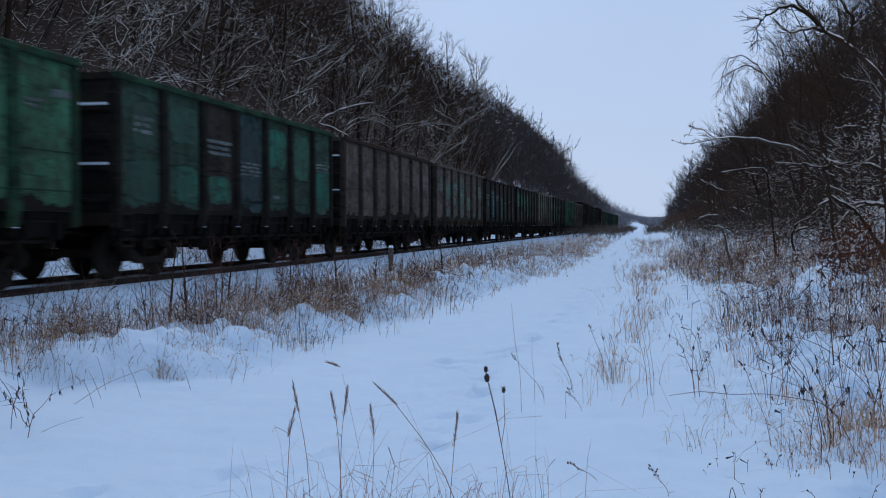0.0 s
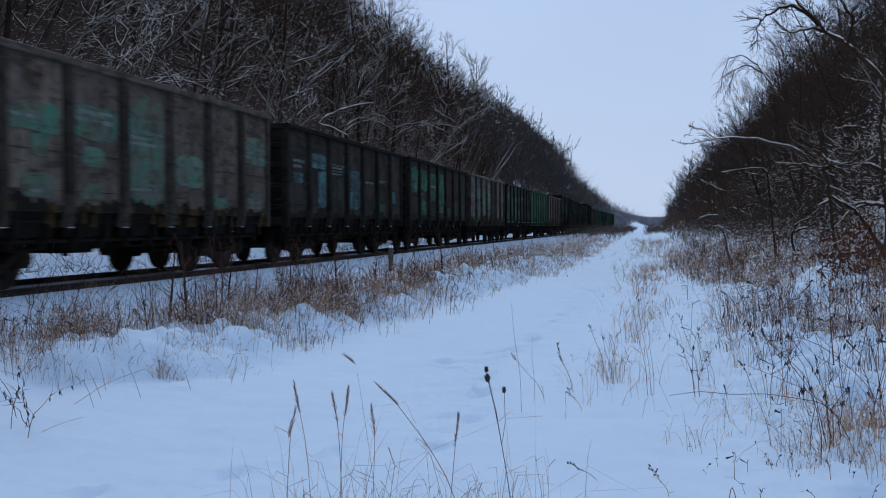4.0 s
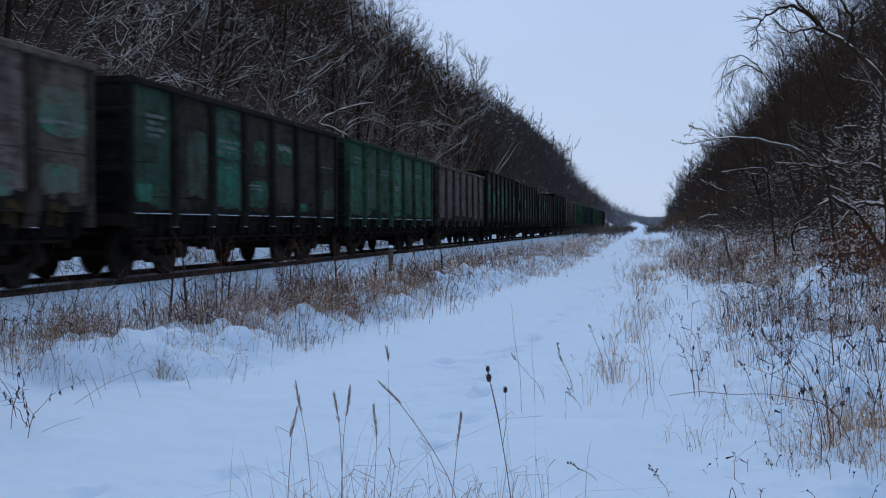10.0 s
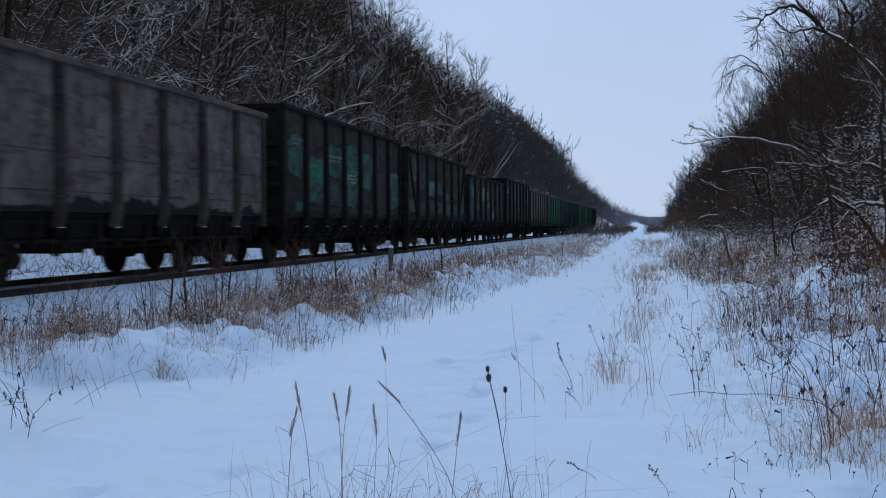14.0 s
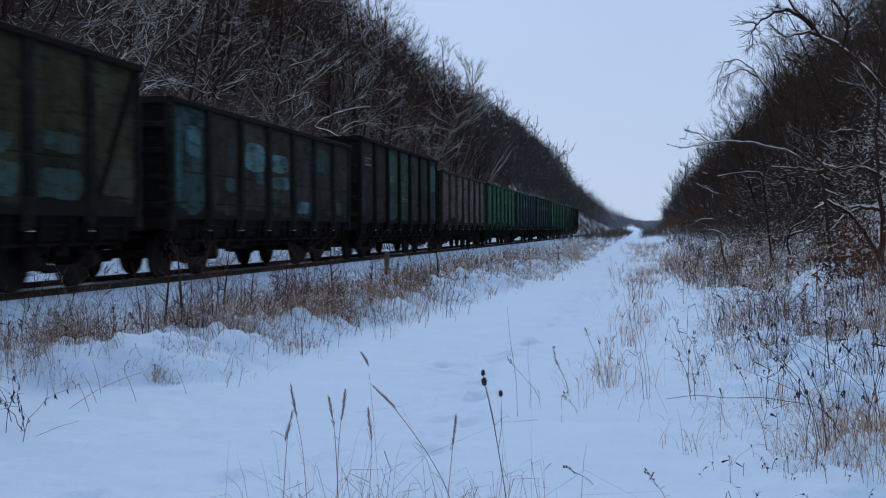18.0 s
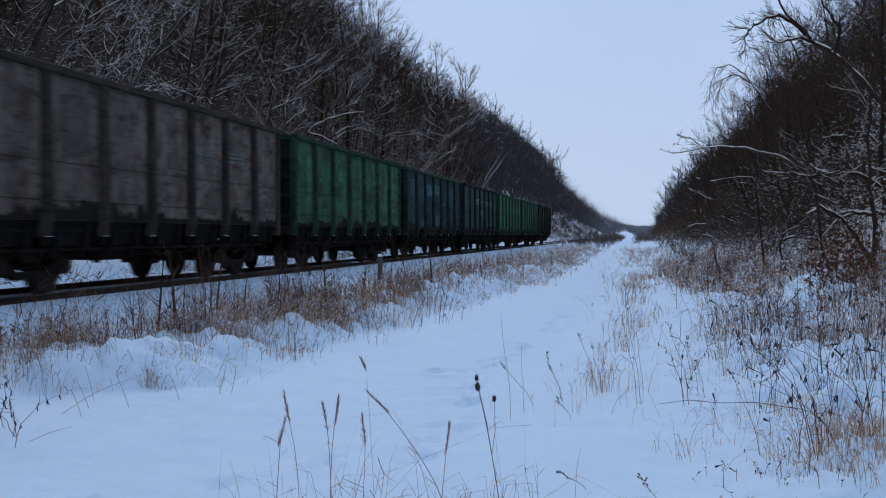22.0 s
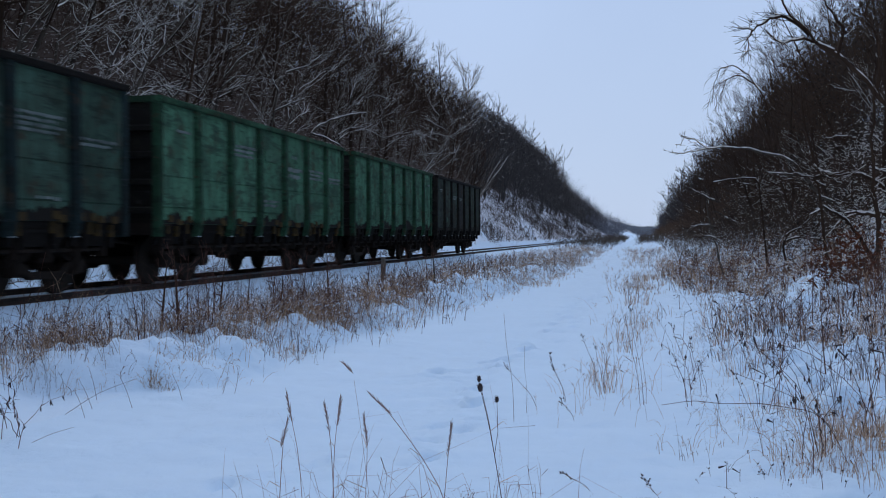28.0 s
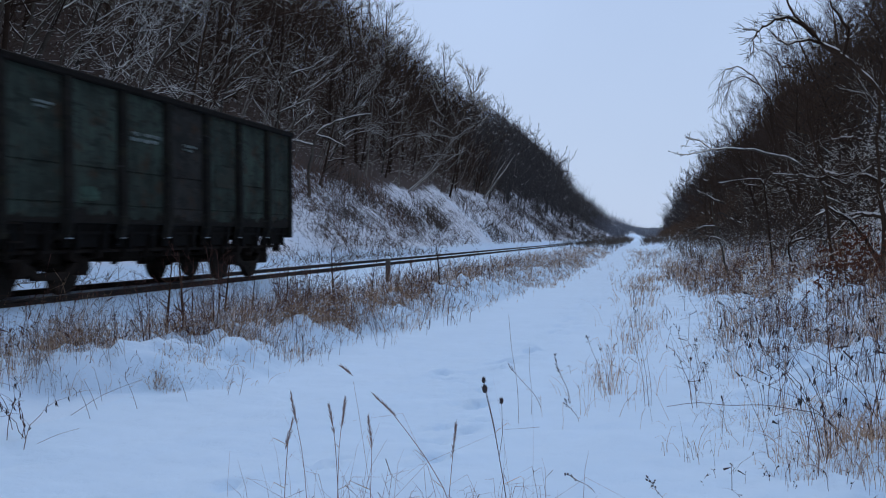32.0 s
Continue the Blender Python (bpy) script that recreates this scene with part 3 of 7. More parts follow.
def thicket(name, label, seed, count, xr, yr, high, bias, size=1.0, snowy=0.12, leafy=0.0, low=0.0, bark=None, leaf=None, patchy=None, up=0.62, curl=0.35):
    """A tangle of thin bare stems and twigs filling the space over a slope, with snow lying on some of them."""
    g = np.random.default_rng(seed)
    x = g.uniform(xr[0], xr[1], count)
    y = yr[0] * (yr[1] / yr[0]) ** g.uniform(0, 1, count)
    if patchy is not None:
        keep = np.array([noise.noise((float(a) * 0.33, float(b) * 0.16, 6.5)) > patchy for a, b in zip(x, y)])
        x, y = x[keep], y[keep]
        count = len(x)
    z = slope_z(x, y) + low + high * g.uniform(0, 1, count) ** 1.3
    d = np.stack([g.normal(bias, 0.55, count), g.normal(0, 0.55, count), g.normal(up, 0.5, count)], axis=1)
    d /= np.linalg.norm(d, axis=1, keepdims=True)
    far = np.clip(y / 55, 0.6, 12.0)
    ln = g.uniform(0.5, 1.9, count) * size
    r = g.uniform(0.005, 0.014, count) * far ** 0.8
    p0 = np.stack([x, y, z], axis=1)
    p1 = p0 + d * ln[:, None]
    bend = p1 + (d + g.normal(0, curl, (count, 3)) + np.array([0, 0, 0.08])) * ln[:, None] * 0.7
    packs, idx = [sticks(p0, p1, r, r * 0.75), sticks(p1, bend, r * 0.75, r * 0.3)], [np.zeros(count * 3), np.zeros(count * 3)]
    tw = p0 + d * (ln * g.uniform(0.3, 1, count))[:, None]
    for k in range(2):
        e = tw + (d + g.normal(0, 0.7, (count, 3))) * (ln * 0.6)[:, None]
        packs.append(sticks(tw, e, r * 0.6, r * 0.25))
        idx.append(np.zeros(count * 3))
    s = (g.uniform(0, 1, count) < snowy) & (d[:, 2] < 0.9)
    top = np.array([0, 0, 1.0])
    n = int(s.sum())
    if n:
        ra = r[s] * 0.5 + 0.0055 * far[s]
        t0 = g.uniform(0, 0.7, (n, 1))
        t1 = t0 + g.uniform(0.05, 0.2, (n, 1))
        q0, q1 = p0[s] + (p1[s] - p0[s]) * t0 + top * r[s][:, None], p0[s] + (p1[s] - p0[s]) * t1 + top * r[s][:, None]
        packs.append(sticks(q0, q1, ra, ra * 0.5))
        idx.append(np.ones(n * 3))
    if leafy:
        n = int(count * leafy)
        q = g.integers(0, count, n)
        c = p0[q] + (bend[q] - p0[q]) * g.uniform(0.2, 1, (n, 1)) + g.normal(0, 0.10, (n, 3))
        w = g.normal(0, 1, (n, 3))
        w /= np.linalg.norm(w, axis=1, keepdims=True)
        packs.append(sticks(c, c + w * 0.09, np.full(n, 0.030) * far[q] ** 0.5, np.full(n, 0.006)))
        idx.append(np.full(n * 3, 2))
    v, f = joined(*packs)
    tagged(new(name, quad_mesh(name, v, f, [bark or TWIG, TWIG_SNOW, leaf or DRY_LEAF], np.concatenate(idx))), label, "thicket", kind="stuff")


def snowy_twigs(name, label, seed, count, place, size, thick, tilt=0.35):
    """Bent level twigs each with a ridge of snow, along the open front of a thicket."""
    g = np.random.default_rng(seed)
    p = place(g, count)
    a = g.uniform(0, 2 * np.pi, count)
    d = np.stack([np.cos(a), np.sin(a) * .7, g.normal(.08, tilt, count)], axis=1)
    ln = g.uniform(.25, 1.0, count)[:, None] * size
    r = g.uniform(.006, .014, count)
    packs, idx = [], []
    for k in range(3):
        q = p + d * ln * (.4 if k else .35)
        packs.append(sticks(p, q, r * (1 - .25 * k), r * (.75 - .25 * k)))
        idx.append(np.zeros(count * 3))
        keep = g.uniform(0, 1, count) < .62
        up = np.array([0, 0, 1.0]) * (r * .9 + thick * .5)[:, None]
        w = thick * g.uniform(.5, 1.2, count)
        packs.append(sticks((p + up)[keep], (q + up)[keep], w[keep], (w * .75)[keep]))
        idx.append(np.ones(int(keep.sum()) * 3))
        p, d = q, d + g.normal(0, tilt, (count, 3))
    v, f = joined(*packs)
    tagged(new(name, quad_mesh(name, v, f, [TWIG, TWIG_SNOW], np.concatenate(idx))), label, "thicket", kind="stuff")


def cutting_front(g, n):
    y = 19 * (75 / 19) ** g.uniform(0, 1, n)
    h = g.uniform(0.05, 1, n) ** 1.3 * 5.0
    x = 4.2 + .01 * y + h * .45 + g.uniform(0, 2.0, n)
    return np.stack([x, y, slope_z(x, y) + h * .8], axis=1)


snowy_twigs("snowy_cutting_twigs", "dark twigs carrying ridges of snow", 61, 420, cutting_front, 0.34, 0.011)
def cutting_foot(g, n):
    y = 20 * (60 / 20) ** g.uniform(0, 1, n)
    h = g.uniform(0.1, 1, n) * 2.6
    x = 4.0 + .01 * y + h * .3 + g.uniform(0, 1.4, n)
    return np.stack([x, y, slope_z(x, y) + h * .85], axis=1)


snowy_twigs("snowy_foot_twigs", "low twigs bowed under ridges of snow", 62, 760, cutting_foot, 0.5, 0.012)


def hillside_front(g, n):
    y = 34 * (125 / 34) ** g.uniform(0, 1, n)
    h = g.uniform(0, 1, n) ** 1.1 * 8.5
    x = -21.0 - h * .5 - g.uniform(0, 3.0, n)
    return np.stack([x, y, slope_z(x, y) + .3 + h * .75], axis=1)


snowy_twigs("snowy_hillside_twigs", "level twigs with broken ridges of snow", 63, 4600, hillside_front, 0.5, 0.0175, 0.14)


def hillside_upper(g, n):
    y = 42 * (105 / 42) ** g.uniform(0, 1, n)
    x = g.uniform(-37, -25, n)
    return np.stack([x, y, slope_z(x, y) + g.uniform(2.5, 10, n)], axis=1)


snowy_twigs("snowy_hilltop_twigs", "level twigs high on the hill with broken ridges of snow", 66, 3600, hillside_upper, 0.6, 0.021, 0.18)


def snow_flecks(name, label, seed, count, place, small, large):
    """Little lumps of snow caught in forks and on withered leaves."""
    g = np.random.default_rng(seed)
    p = place(g, count)
    a = g.uniform(0, 2 * np.pi, count)
    ln = g.uniform(.02, .09, count)
    r = g.uniform(small, large, count)
    d = np.stack([np.cos(a), np.sin(a), g.normal(0, .35, count)], axis=1) * ln[:, None]
    v, f = joined(sticks(p - d * .5, p, r * .35, r), sticks(p, p + d * .6, r, r * .3))
    tagged(new(name, quad_mesh(name, v, f, TWIG_SNOW)), label, "snow", kind="stuff")


def cutting_face(g, n):
    y = 20 * (95 / 20) ** g.uniform(0, 1, n)
    h = g.uniform(0.0, 1, n) ** 1.5 * 5.5
    x = 3.8 + .012 * y + h * .5 + g.uniform(0, 1.5, n)
    return np.stack([x, y, slope_z(x, y) + .1 + h * .8], axis=1)


def brush_face(g, n):
    y = 19 * (80 / 19) ** g.uniform(0, 1, n)
    h = g.uniform(0.0, 1, n) ** 1.6
    x = 1.4 + .012 * y + g.uniform(0, 1, n) ** .8 * 3.4
    return np.stack([x, y, slope_z(x, y) + .08 + h * (.35 + .25 * (x - 1.4))], axis=1)


snow_flecks("brush_snow_flecks", "crumbs of snow caught in the low brush", 67, 3400, brush_face, .008, .020)
snow_flecks("cutting_snow_flecks", "lumps of snow caught in the dark thicket", 64, 4600, cutting_face, .009, .028)
thicket("hillside_thicket", "dense leafless undergrowth with snow on its stems", 11, 13500, (-40, -22.7), (28, 170), 5.5, 0.25, 1.05, 0.45, bark=BRUSH)
snow_flecks("hillside_snow_flecks", "crumbs of snow caught in the hillside thicket", 65, 3200, hillside_front, .009, .018)
thicket("hilltop_crowns", "bare twigs closing the hilltop woods", 94, 4600, (-44, -29), (52, 135), 7.0, 0.1, 0.7, 0.08, low=4.0, bark=BRUSH, up=0.4, curl=0.7)
thicket("hillside_crowns", "fine bare twigs filling the tree crowns", 51, 13000, (-42, -23), (34, 190), 6.0, 0.15, 0.58, 0.12, low=5.0, bark=BRUSH, up=0.4, curl=0.7)
thicket("cutting_crowns", "fine bare twigs and withered leaves in the crowns", 52, 4500, (6.2, 15), (26, 140), 3.6, -0.1, 0.55, 0.02, 0.6, low=2.8, bark=BRUSH)
thicket("far_hillside_thicket", "dark leafless undergrowth on the far embankment", 12, 11000, (-40, -21.5), (150, 620), 8.0, 0.1, 1.9, 0.12, bark=HAZY_TWIG)
thicket("bank_brush", "dry weeds and brush poking through the snowy bank", 13, 3800, (-20.8, -15.5), (22, 200), 0.12, 0.05, 0.24, 0.05, bark=BRUSH, up=1.1, curl=0.2, patchy=-0.12)
for seed_, n_, xr_, yr_, h_ in ((82, 230, (-20.9, -18.6), (64, 76), 0.7), (83, 110, (-18.2, -16.9), (60, 65), 0.6), (84, 120, (-19.0, -17.2), (77, 83), 0.5), (85, 200, (-18.6, -17.0), (87, 92), 0.5), (86, 130, (-17.3, -15.9), (112, 124), 0.7), (87, 90, (-19.6, -18.4), (44, 50), 0.6)):
    thicket("bank_shrubs", "brown leafless shrubs on the snowy bank", seed_, n_, xr_, yr_, h_, 0.05, 0.5, 0.3, 0.1, bark=SLOPE_BRUSH, up=1.2, curl=0.22)
thicket("gully_scrub", "dark scrub running down the bank to the rails", 88, 380, (-23, -16.2), (150, 216), 1.4, 0.1, 0.9, 0.12, bark=HAZY_TWIG, up=0.9, patchy=-0.05)
thicket("far_gully_scrub", "dark scrub in streaks on the far bank", 89, 800, (-22, -15.0), (225, 420), 1.0, 0.1, 0.9, 0.08, bark=HAZY_TWIG, up=0.9, patchy=0.1)
thicket("bend_woods", "bluish leafless woods coming down to the rails at the bend", 90, 1300, (-30, -12.5), (425, 780), 4.0, 0.1, 1.8, 0.04, bark=HAZIER_TWIG)
thicket("spur_woods", "low woods on the slope beyond the bend", 91, 700, (-40, 10), (790, 900), 4.0, 0.0, 2.4, 0.02, bark=HAZIER_TWIG)
thicket("cutting_thicket", "tangled brown undergrowth with withered leaves and snow", 14, 10500, (6.0, 15), (20, 140), 4.6, -0.2, 0.7, 0.07, 0.55, bark=SLOPE_BRUSH)
thicket("withered_oak_shrub", "low shrub with rust-red withered leaves", 19, 60, (3.15, 3.9), (18.6, 20.6), 0.55, -0.1, 0.28, 0.2, 6.0, leaf=RUST_LEAF)
thicket("cutting_edge_brush", "low brown brush with flecks of snow", 15, 2100, (3.6, 6.6), (25, 120), 0.9, -0.1, 0.42, 0.4, 0.6, bark=SLOPE_BRUSH)
thicket("far_cutting_thicket", "dark leafless undergrowth along the far cutting", 16, 5000, (6.6, 16), (120, 560), 6.0, -0.1, 1.3, 0.08, 0.2, bark=HAZY_TWIG)


thicket("cutting_foot_thicket", "dark tangled shrubs with snow at the foot of the woods", 75, 1400, (3.9, 6.4), (25, 62), 1.0, -0.1, 0.45, 0.2, 0.6, bark=BRUSH)
thicket("far_foot_brush", "brown bushes along the far foot of the woods", 76, 1800, (3.6, 7.4), (65, 420), 1.6, 0.0, 0.7, 0.1, 0.2, bark=BRUSH)
thicket("ditch_weeds", "short dry weeds in the snow behind the rails", 74, 1500, (-16.2, -12.4), (11, 70), 0.12, 0.0, 0.22, 0.1, bark=BRUSH, patchy=-0.1)
thicket("bank_scrub", "brown scrub growing in patches on the snowy bank", 71, 2000, (-21.5, -15.8), (24, 170), 0.6, 0.1, 0.34, 0.2, bark=BRUSH, patchy=0.14)
thicket("skyline_twigs", "fine bare twigs rounding out the crowns of the hilltop", 72, 5600, (-33, -23.5), (205, 335), 5.0, 0.0, 0.8, 0.02, low=8.2, bark=HAZY_TWIG, up=0.35, curl=0.7)
thicket("far_bank_brush", "brush and snags on the far snowy slope", 18, 400, (-26, -15.6), (110, 420), 0.6, 0.1, 0.6, 0.1, up=1.0)
thicket("far_path_brush", "low brown brush where the path runs out", 17, 1100, (-9.0, -3.6), (95, 240), 0.5, 0.0, 0.4, 0.1, bark=SLOPE_BRUSH, up=1.0, patchy=-0.2)
thicket("path_end_brush", "brown brush closing in where the path runs out", 95, 320, (-6.5, -4.2), (150, 320), 0.4, 0.0, 0.42, 0.4, bark=SLOPE_BRUSH, up=1.0)
thicket("path_bend_brush", "brown brush standing where the path bends away", 97, 420, (-1.1, 3.2), (165, 330), 0.6, 0.0, 0.5, 0.35, bark=SLOPE_BRUSH, up=1.0)
thicket("bank_streak_scrub", "brown scrub in streaks down the snowy bank", 98, 650, (-22, -16.2), (56, 80), 0.6, 0.08, 0.42, 0.3, bark=CUT_BRUSH, up=1.2, patchy=0.0)
thicket("far_bank_scrub", "brown scrub covering the far bank", 99, 700, (-22, -15.8), (165, 300), 0.9, 0.08, 0.7, 0.25, bark=SLOPE_BRUSH, up=1.1, patchy=0.0)
thicket("far_verge_brush", "low brown brush along the far path", 92, 650, (1.8, 4.6), (40, 220), 0.4, 0.0, 0.4, 0.45, bark=SLOPE_BRUSH, up=1.0, patchy=-0.2)
thicket("upper_cutting_crowns", "dark twigs and withered leaves high over the cutting", 93, 1900, (5.6, 8.6), (32, 52), 3.0, -0.1, 0.55, 0.03, 0.8, low=2.4, bark=BRUSH)


# ---------------------------------------------------------------- wagons
PITCH, BODY = 13.92, 12.68
BAYS = 7


def paint(name, base, worn, amount=0.4):
    """Weathered wagon paint: coarse fading, soot streaks that run down, spots of rust and scraped metal."""
    m = material(name, base, worn, 0.85, 1.7, 16, amount, 0.15, vary=0.25, spec=0.05)
    n, l = m.node_tree.nodes, m.node_tree.links
    b = n["Principled BSDF"]
    tc = n.new("ShaderNodeTexCoord")
    mp = n.new("ShaderNodeMapping")
    mp.inputs["Scale"].default_value = (1, 7, 0.7)
    oi = n.new("ShaderNodeObjectInfo")
    sh = n.new("ShaderNodeVectorMath")
    sh.operation = "SCALE"
    sh.inputs[0].default_value = (13, 29, 7)
    l.new(oi.outputs["Random"], sh.inputs["Scale"])
    l.new(sh.outputs[0], mp.inputs["Location"])
    l.new(tc.outputs["Object"], mp.inputs["Vector"])
    colour = b.inputs["Base Color"].links[0].from_socket
    flat = n.new("ShaderNodeMapping")
    flat.inputs["Scale"].default_value = (1, 1.1, 4.5)
    l.new(sh.outputs[0], flat.inputs["Location"])
    l.new(tc.outputs["Object"], flat.inputs["Vector"])
    dull = tuple(c * 0.45 + 0.004 for c in worn)
    rust = tuple(min(c, max(base) * 1.1) for c in (0.046, 0.026, 0.015))
    for scale, lo, hi, tint, vector in ((1.3, 0.44, 0.66, dull, mp), (0.9, 0.47, 0.62, tuple(c * 0.65 for c in worn), None), (2.3, 0.55, 0.64, rust, None), (1.1, 0.53, 0.60, dull, flat), (2.6, 0.57, 0.64, tuple(c * 0.3 + 0.003 for c in worn), flat), (5.0, 0.60, 0.66, rust, None), (3.1, 0.60, 0.72, tuple(c * 0.6 + 0.045 for c in base), flat)):
        no = n.new("ShaderNodeTexNoise")
        no.inputs["Scale"].default_value, no.inputs["Detail"].default_value, no.inputs["Roughness"].default_value = scale, 7, 0.7
        if vector:
            l.new(vector.outputs[0], no.inputs["Vector"])
        else:
            ad = n.new("ShaderNodeVectorMath")
            l.new(tc.outputs["Object"], ad.inputs[0])
            l.new(sh.outputs[0], ad.inputs[1])
            l.new(ad.outputs[0], no.inputs["Vector"])
        r = n.new("ShaderNodeMapRange")
        r.inputs["From Min"].default_value, r.inputs["From Max"].default_value = lo, hi
        r.inputs["To Max"].default_value = 0.70
        l.new(no.outputs["Fac"], r.inputs["Value"])
        x = n.new("ShaderNodeMix")
        x.data_type = "RGBA"
        l.new(r.outputs[0], x.inputs["Factor"])
        l.new(colour, x.inputs["A"])
        x.inputs["B"].default_value = (*tint, 1)
        colour = x.outputs["Result"]
    l.new(colour, b.inputs["Base Color"])
    return m


COLOURS = {
    "green": ((0.05894, 0.161, 0.09919), (0.04312, 0.07475, 0.05175), 0.45),
    "fresh": ((0.0805, 0.1909, 0.1104), (0.0483, 0.092, 0.0598), 0.40),
    "bright": ((0.0644, 0.1907, 0.1056), (0.04894, 0.07213, 0.04379), 0.55),
    "dark": ((0.057, 0.048, 0.038), (0.026, 0.0215, 0.017), 0.5),
    "deep": ((0.0552, 0.108, 0.0768), (0.0372, 0.05022, 0.03534), 0.5),
    "slate": ((0.054, 0.050, 0.043), (0.026, 0.0235, 0.020), 0.5),
    "grey": ((0.1755, 0.1404, 0.1134), (0.0837, 0.0648, 0.05265), 0.45),
    "mauve": ((0.195, 0.156, 0.1391), (0.1014, 0.078, 0.0676), 0.42),
    "greypost": ((0.06534, 0.05346, 0.04306), (0.03564, 0.02822, 0.02228), 0.5),
    "blue": ((0.04704, 0.084, 0.08064), (0.02352, 0.03024, 0.02688), 0.5),
    "olive": ((0.060, 0.059, 0.030), (0.024, 0.021, 0.014), 0.6),
    "teal": ((0.0234, 0.2145, 0.1352), (0.0312, 0.104, 0.0728), 0.45),
    "sky": ((0.1105, 0.2925, 0.3055), (0.039, 0.091, 0.0988), 0.5),
    "bluish": ((0.03575, 0.1105, 0.1105), (0.02925, 0.04875, 0.0455), 0.5),
    "pale": ((0.1755, 0.1521, 0.1456), (0.104, 0.091, 0.0832), 0.45),
    "red": ((0.16, 0.016, 0.012), (0.07, 0.014, 0.011), 0.4),
    "rust": ((0.0624, 0.0348, 0.024), (0.0288, 0.0192, 0.0144), 0.5),
    "steel": ((0.045, 0.062, 0.048), (0.0299, 0.03105, 0.02415), 0.5),
    "postgreen": ((0.03, 0.081, 0.0435), (0.0195, 0.036, 0.0195), 0.5),
    "postblue": ((0.0204, 0.0374, 0.0374), (0.0153, 0.0204, 0.0187), 0.5),
    # End-wall paint: soot, darkened further for the shade between wagons.
    "soot_and_shade": ((0.022, 0.019, 0.016), (0.013, 0.011, 0.009), 0.5),
    "darkpost": ((0.025, 0.0215, 0.0175), (0.014, 0.012, 0.0095), 0.5),
    "grime": ((0.013, 0.0108, 0.0088), (0.028, 0.022, 0.017), 0.45),
    "black": ((0.0105, 0.0085, 0.007), (0.017, 0.0125, 0.0095), 0.4),
}
PAINTS = {k: paint(k + "_wagon_paint", *v) for k, v in COLOURS.items()}
PATCHES = {}


def patch_paint(col, under):
    """Newer paint worn through to the paint under it."""
    key = (col, under)
    if key not in PATCHES:
        PATCHES[key] = paint(col + "_over_" + under, COLOURS[col][0], COLOURS[under][0], 0.75)
    return PATCHES[key]


def bay_edges():
    e = BODY / 2
    return [-e + BODY * i / BAYS for i in range(BAYS + 1)]


def wagon_meshes(top):
    """The shared meshes of a four-axle open wagon whose rim stands at this height."""
    M = {}
    w = BODY / BAYS
    b = Buf()                       # a pressed side panel between two posts
    b.prism([(1.47, 1.20), (1.49, 1.20), (1.50, 1.24), (1.50, 1.50), (1.487, 1.505), (1.487, 1.523), (1.504, 1.528), (1.504, 2.10), (1.486, 2.105), (1.486, 2.126), (1.50, 2.132), (1.50, top - 0.12), (1.47, top - 0.12)], "y", -w / 2 + 0.004, w / 2 - 0.004)
    M["panel"] = b
    b = Buf()                       # hat-shaped post
    b.add([(1.45, -.13, .95), (1.45, .13, .95), (1.56, .085, .95), (1.56, -.085, .95), (1.50, -.13, 1.2), (1.50, .13, 1.2), (1.62, .085, 1.2), (1.62, -.085, 1.2),
           (1.50, -.13, top - .10), (1.50, .13, top - .10), (1.585, .085, top - .10), (1.585, -.085, top - .10)],
          [(3, 2, 1, 0), (0, 1, 5, 4), (1, 2, 6, 5), (2, 3, 7, 6), (3, 0, 4, 7), (4, 5, 9, 8), (5, 6, 10, 9), (6, 7, 11, 10), (7, 4, 8, 11), (8, 9, 10, 11)])
    M["post"] = b
    b = Buf()                       # corner post
    b.box(1.38, 1.56, -0.09, 0.09, 0.95, top - 0.1, 0.025)
    M["corner"] = b
    b = Buf()                       # rim
    b.prism([(1.44, top - 0.12), (1.585, top - 0.12), (1.60, top - 0.10), (1.60, top - 0.02), (1.58, top), (1.46, top), (1.44, top - 0.02)], "y", -BODY / 2, BODY / 2)
    M["rim"] = b
    b = Buf()
    b.box(-1.44, 1.44, -0.09, 0.05, top - 0.13, top - 0.01, 0.02)
    M["end_rim"] = b
    b = Buf()                       # end wall with its ribs
    b.box(-1.46, 1.46, -0.03, 0.03, 1.15, top - 0.12)
    M["end_wall"] = b
    b = Buf()
    b.add([(-1.40, -.03, -.07), (1.40, -.03, -.07), (1.40, -.13, -.04), (-1.40, -.13, -.04), (-1.40, -.13, .04), (1.40, -.13, .04), (1.40, -.03, .07), (-1.40, -.03, .07)],
          [(0, 1, 2, 3), (3, 2, 5, 4), (4, 5, 6, 7), (0, 3, 4, 7), (1, 6, 5, 2), (0, 7, 6, 1)])
    M["rib"] = b
    return {k: fix_normals(v.mesh(k, IRON)) for k, v in M.items()}


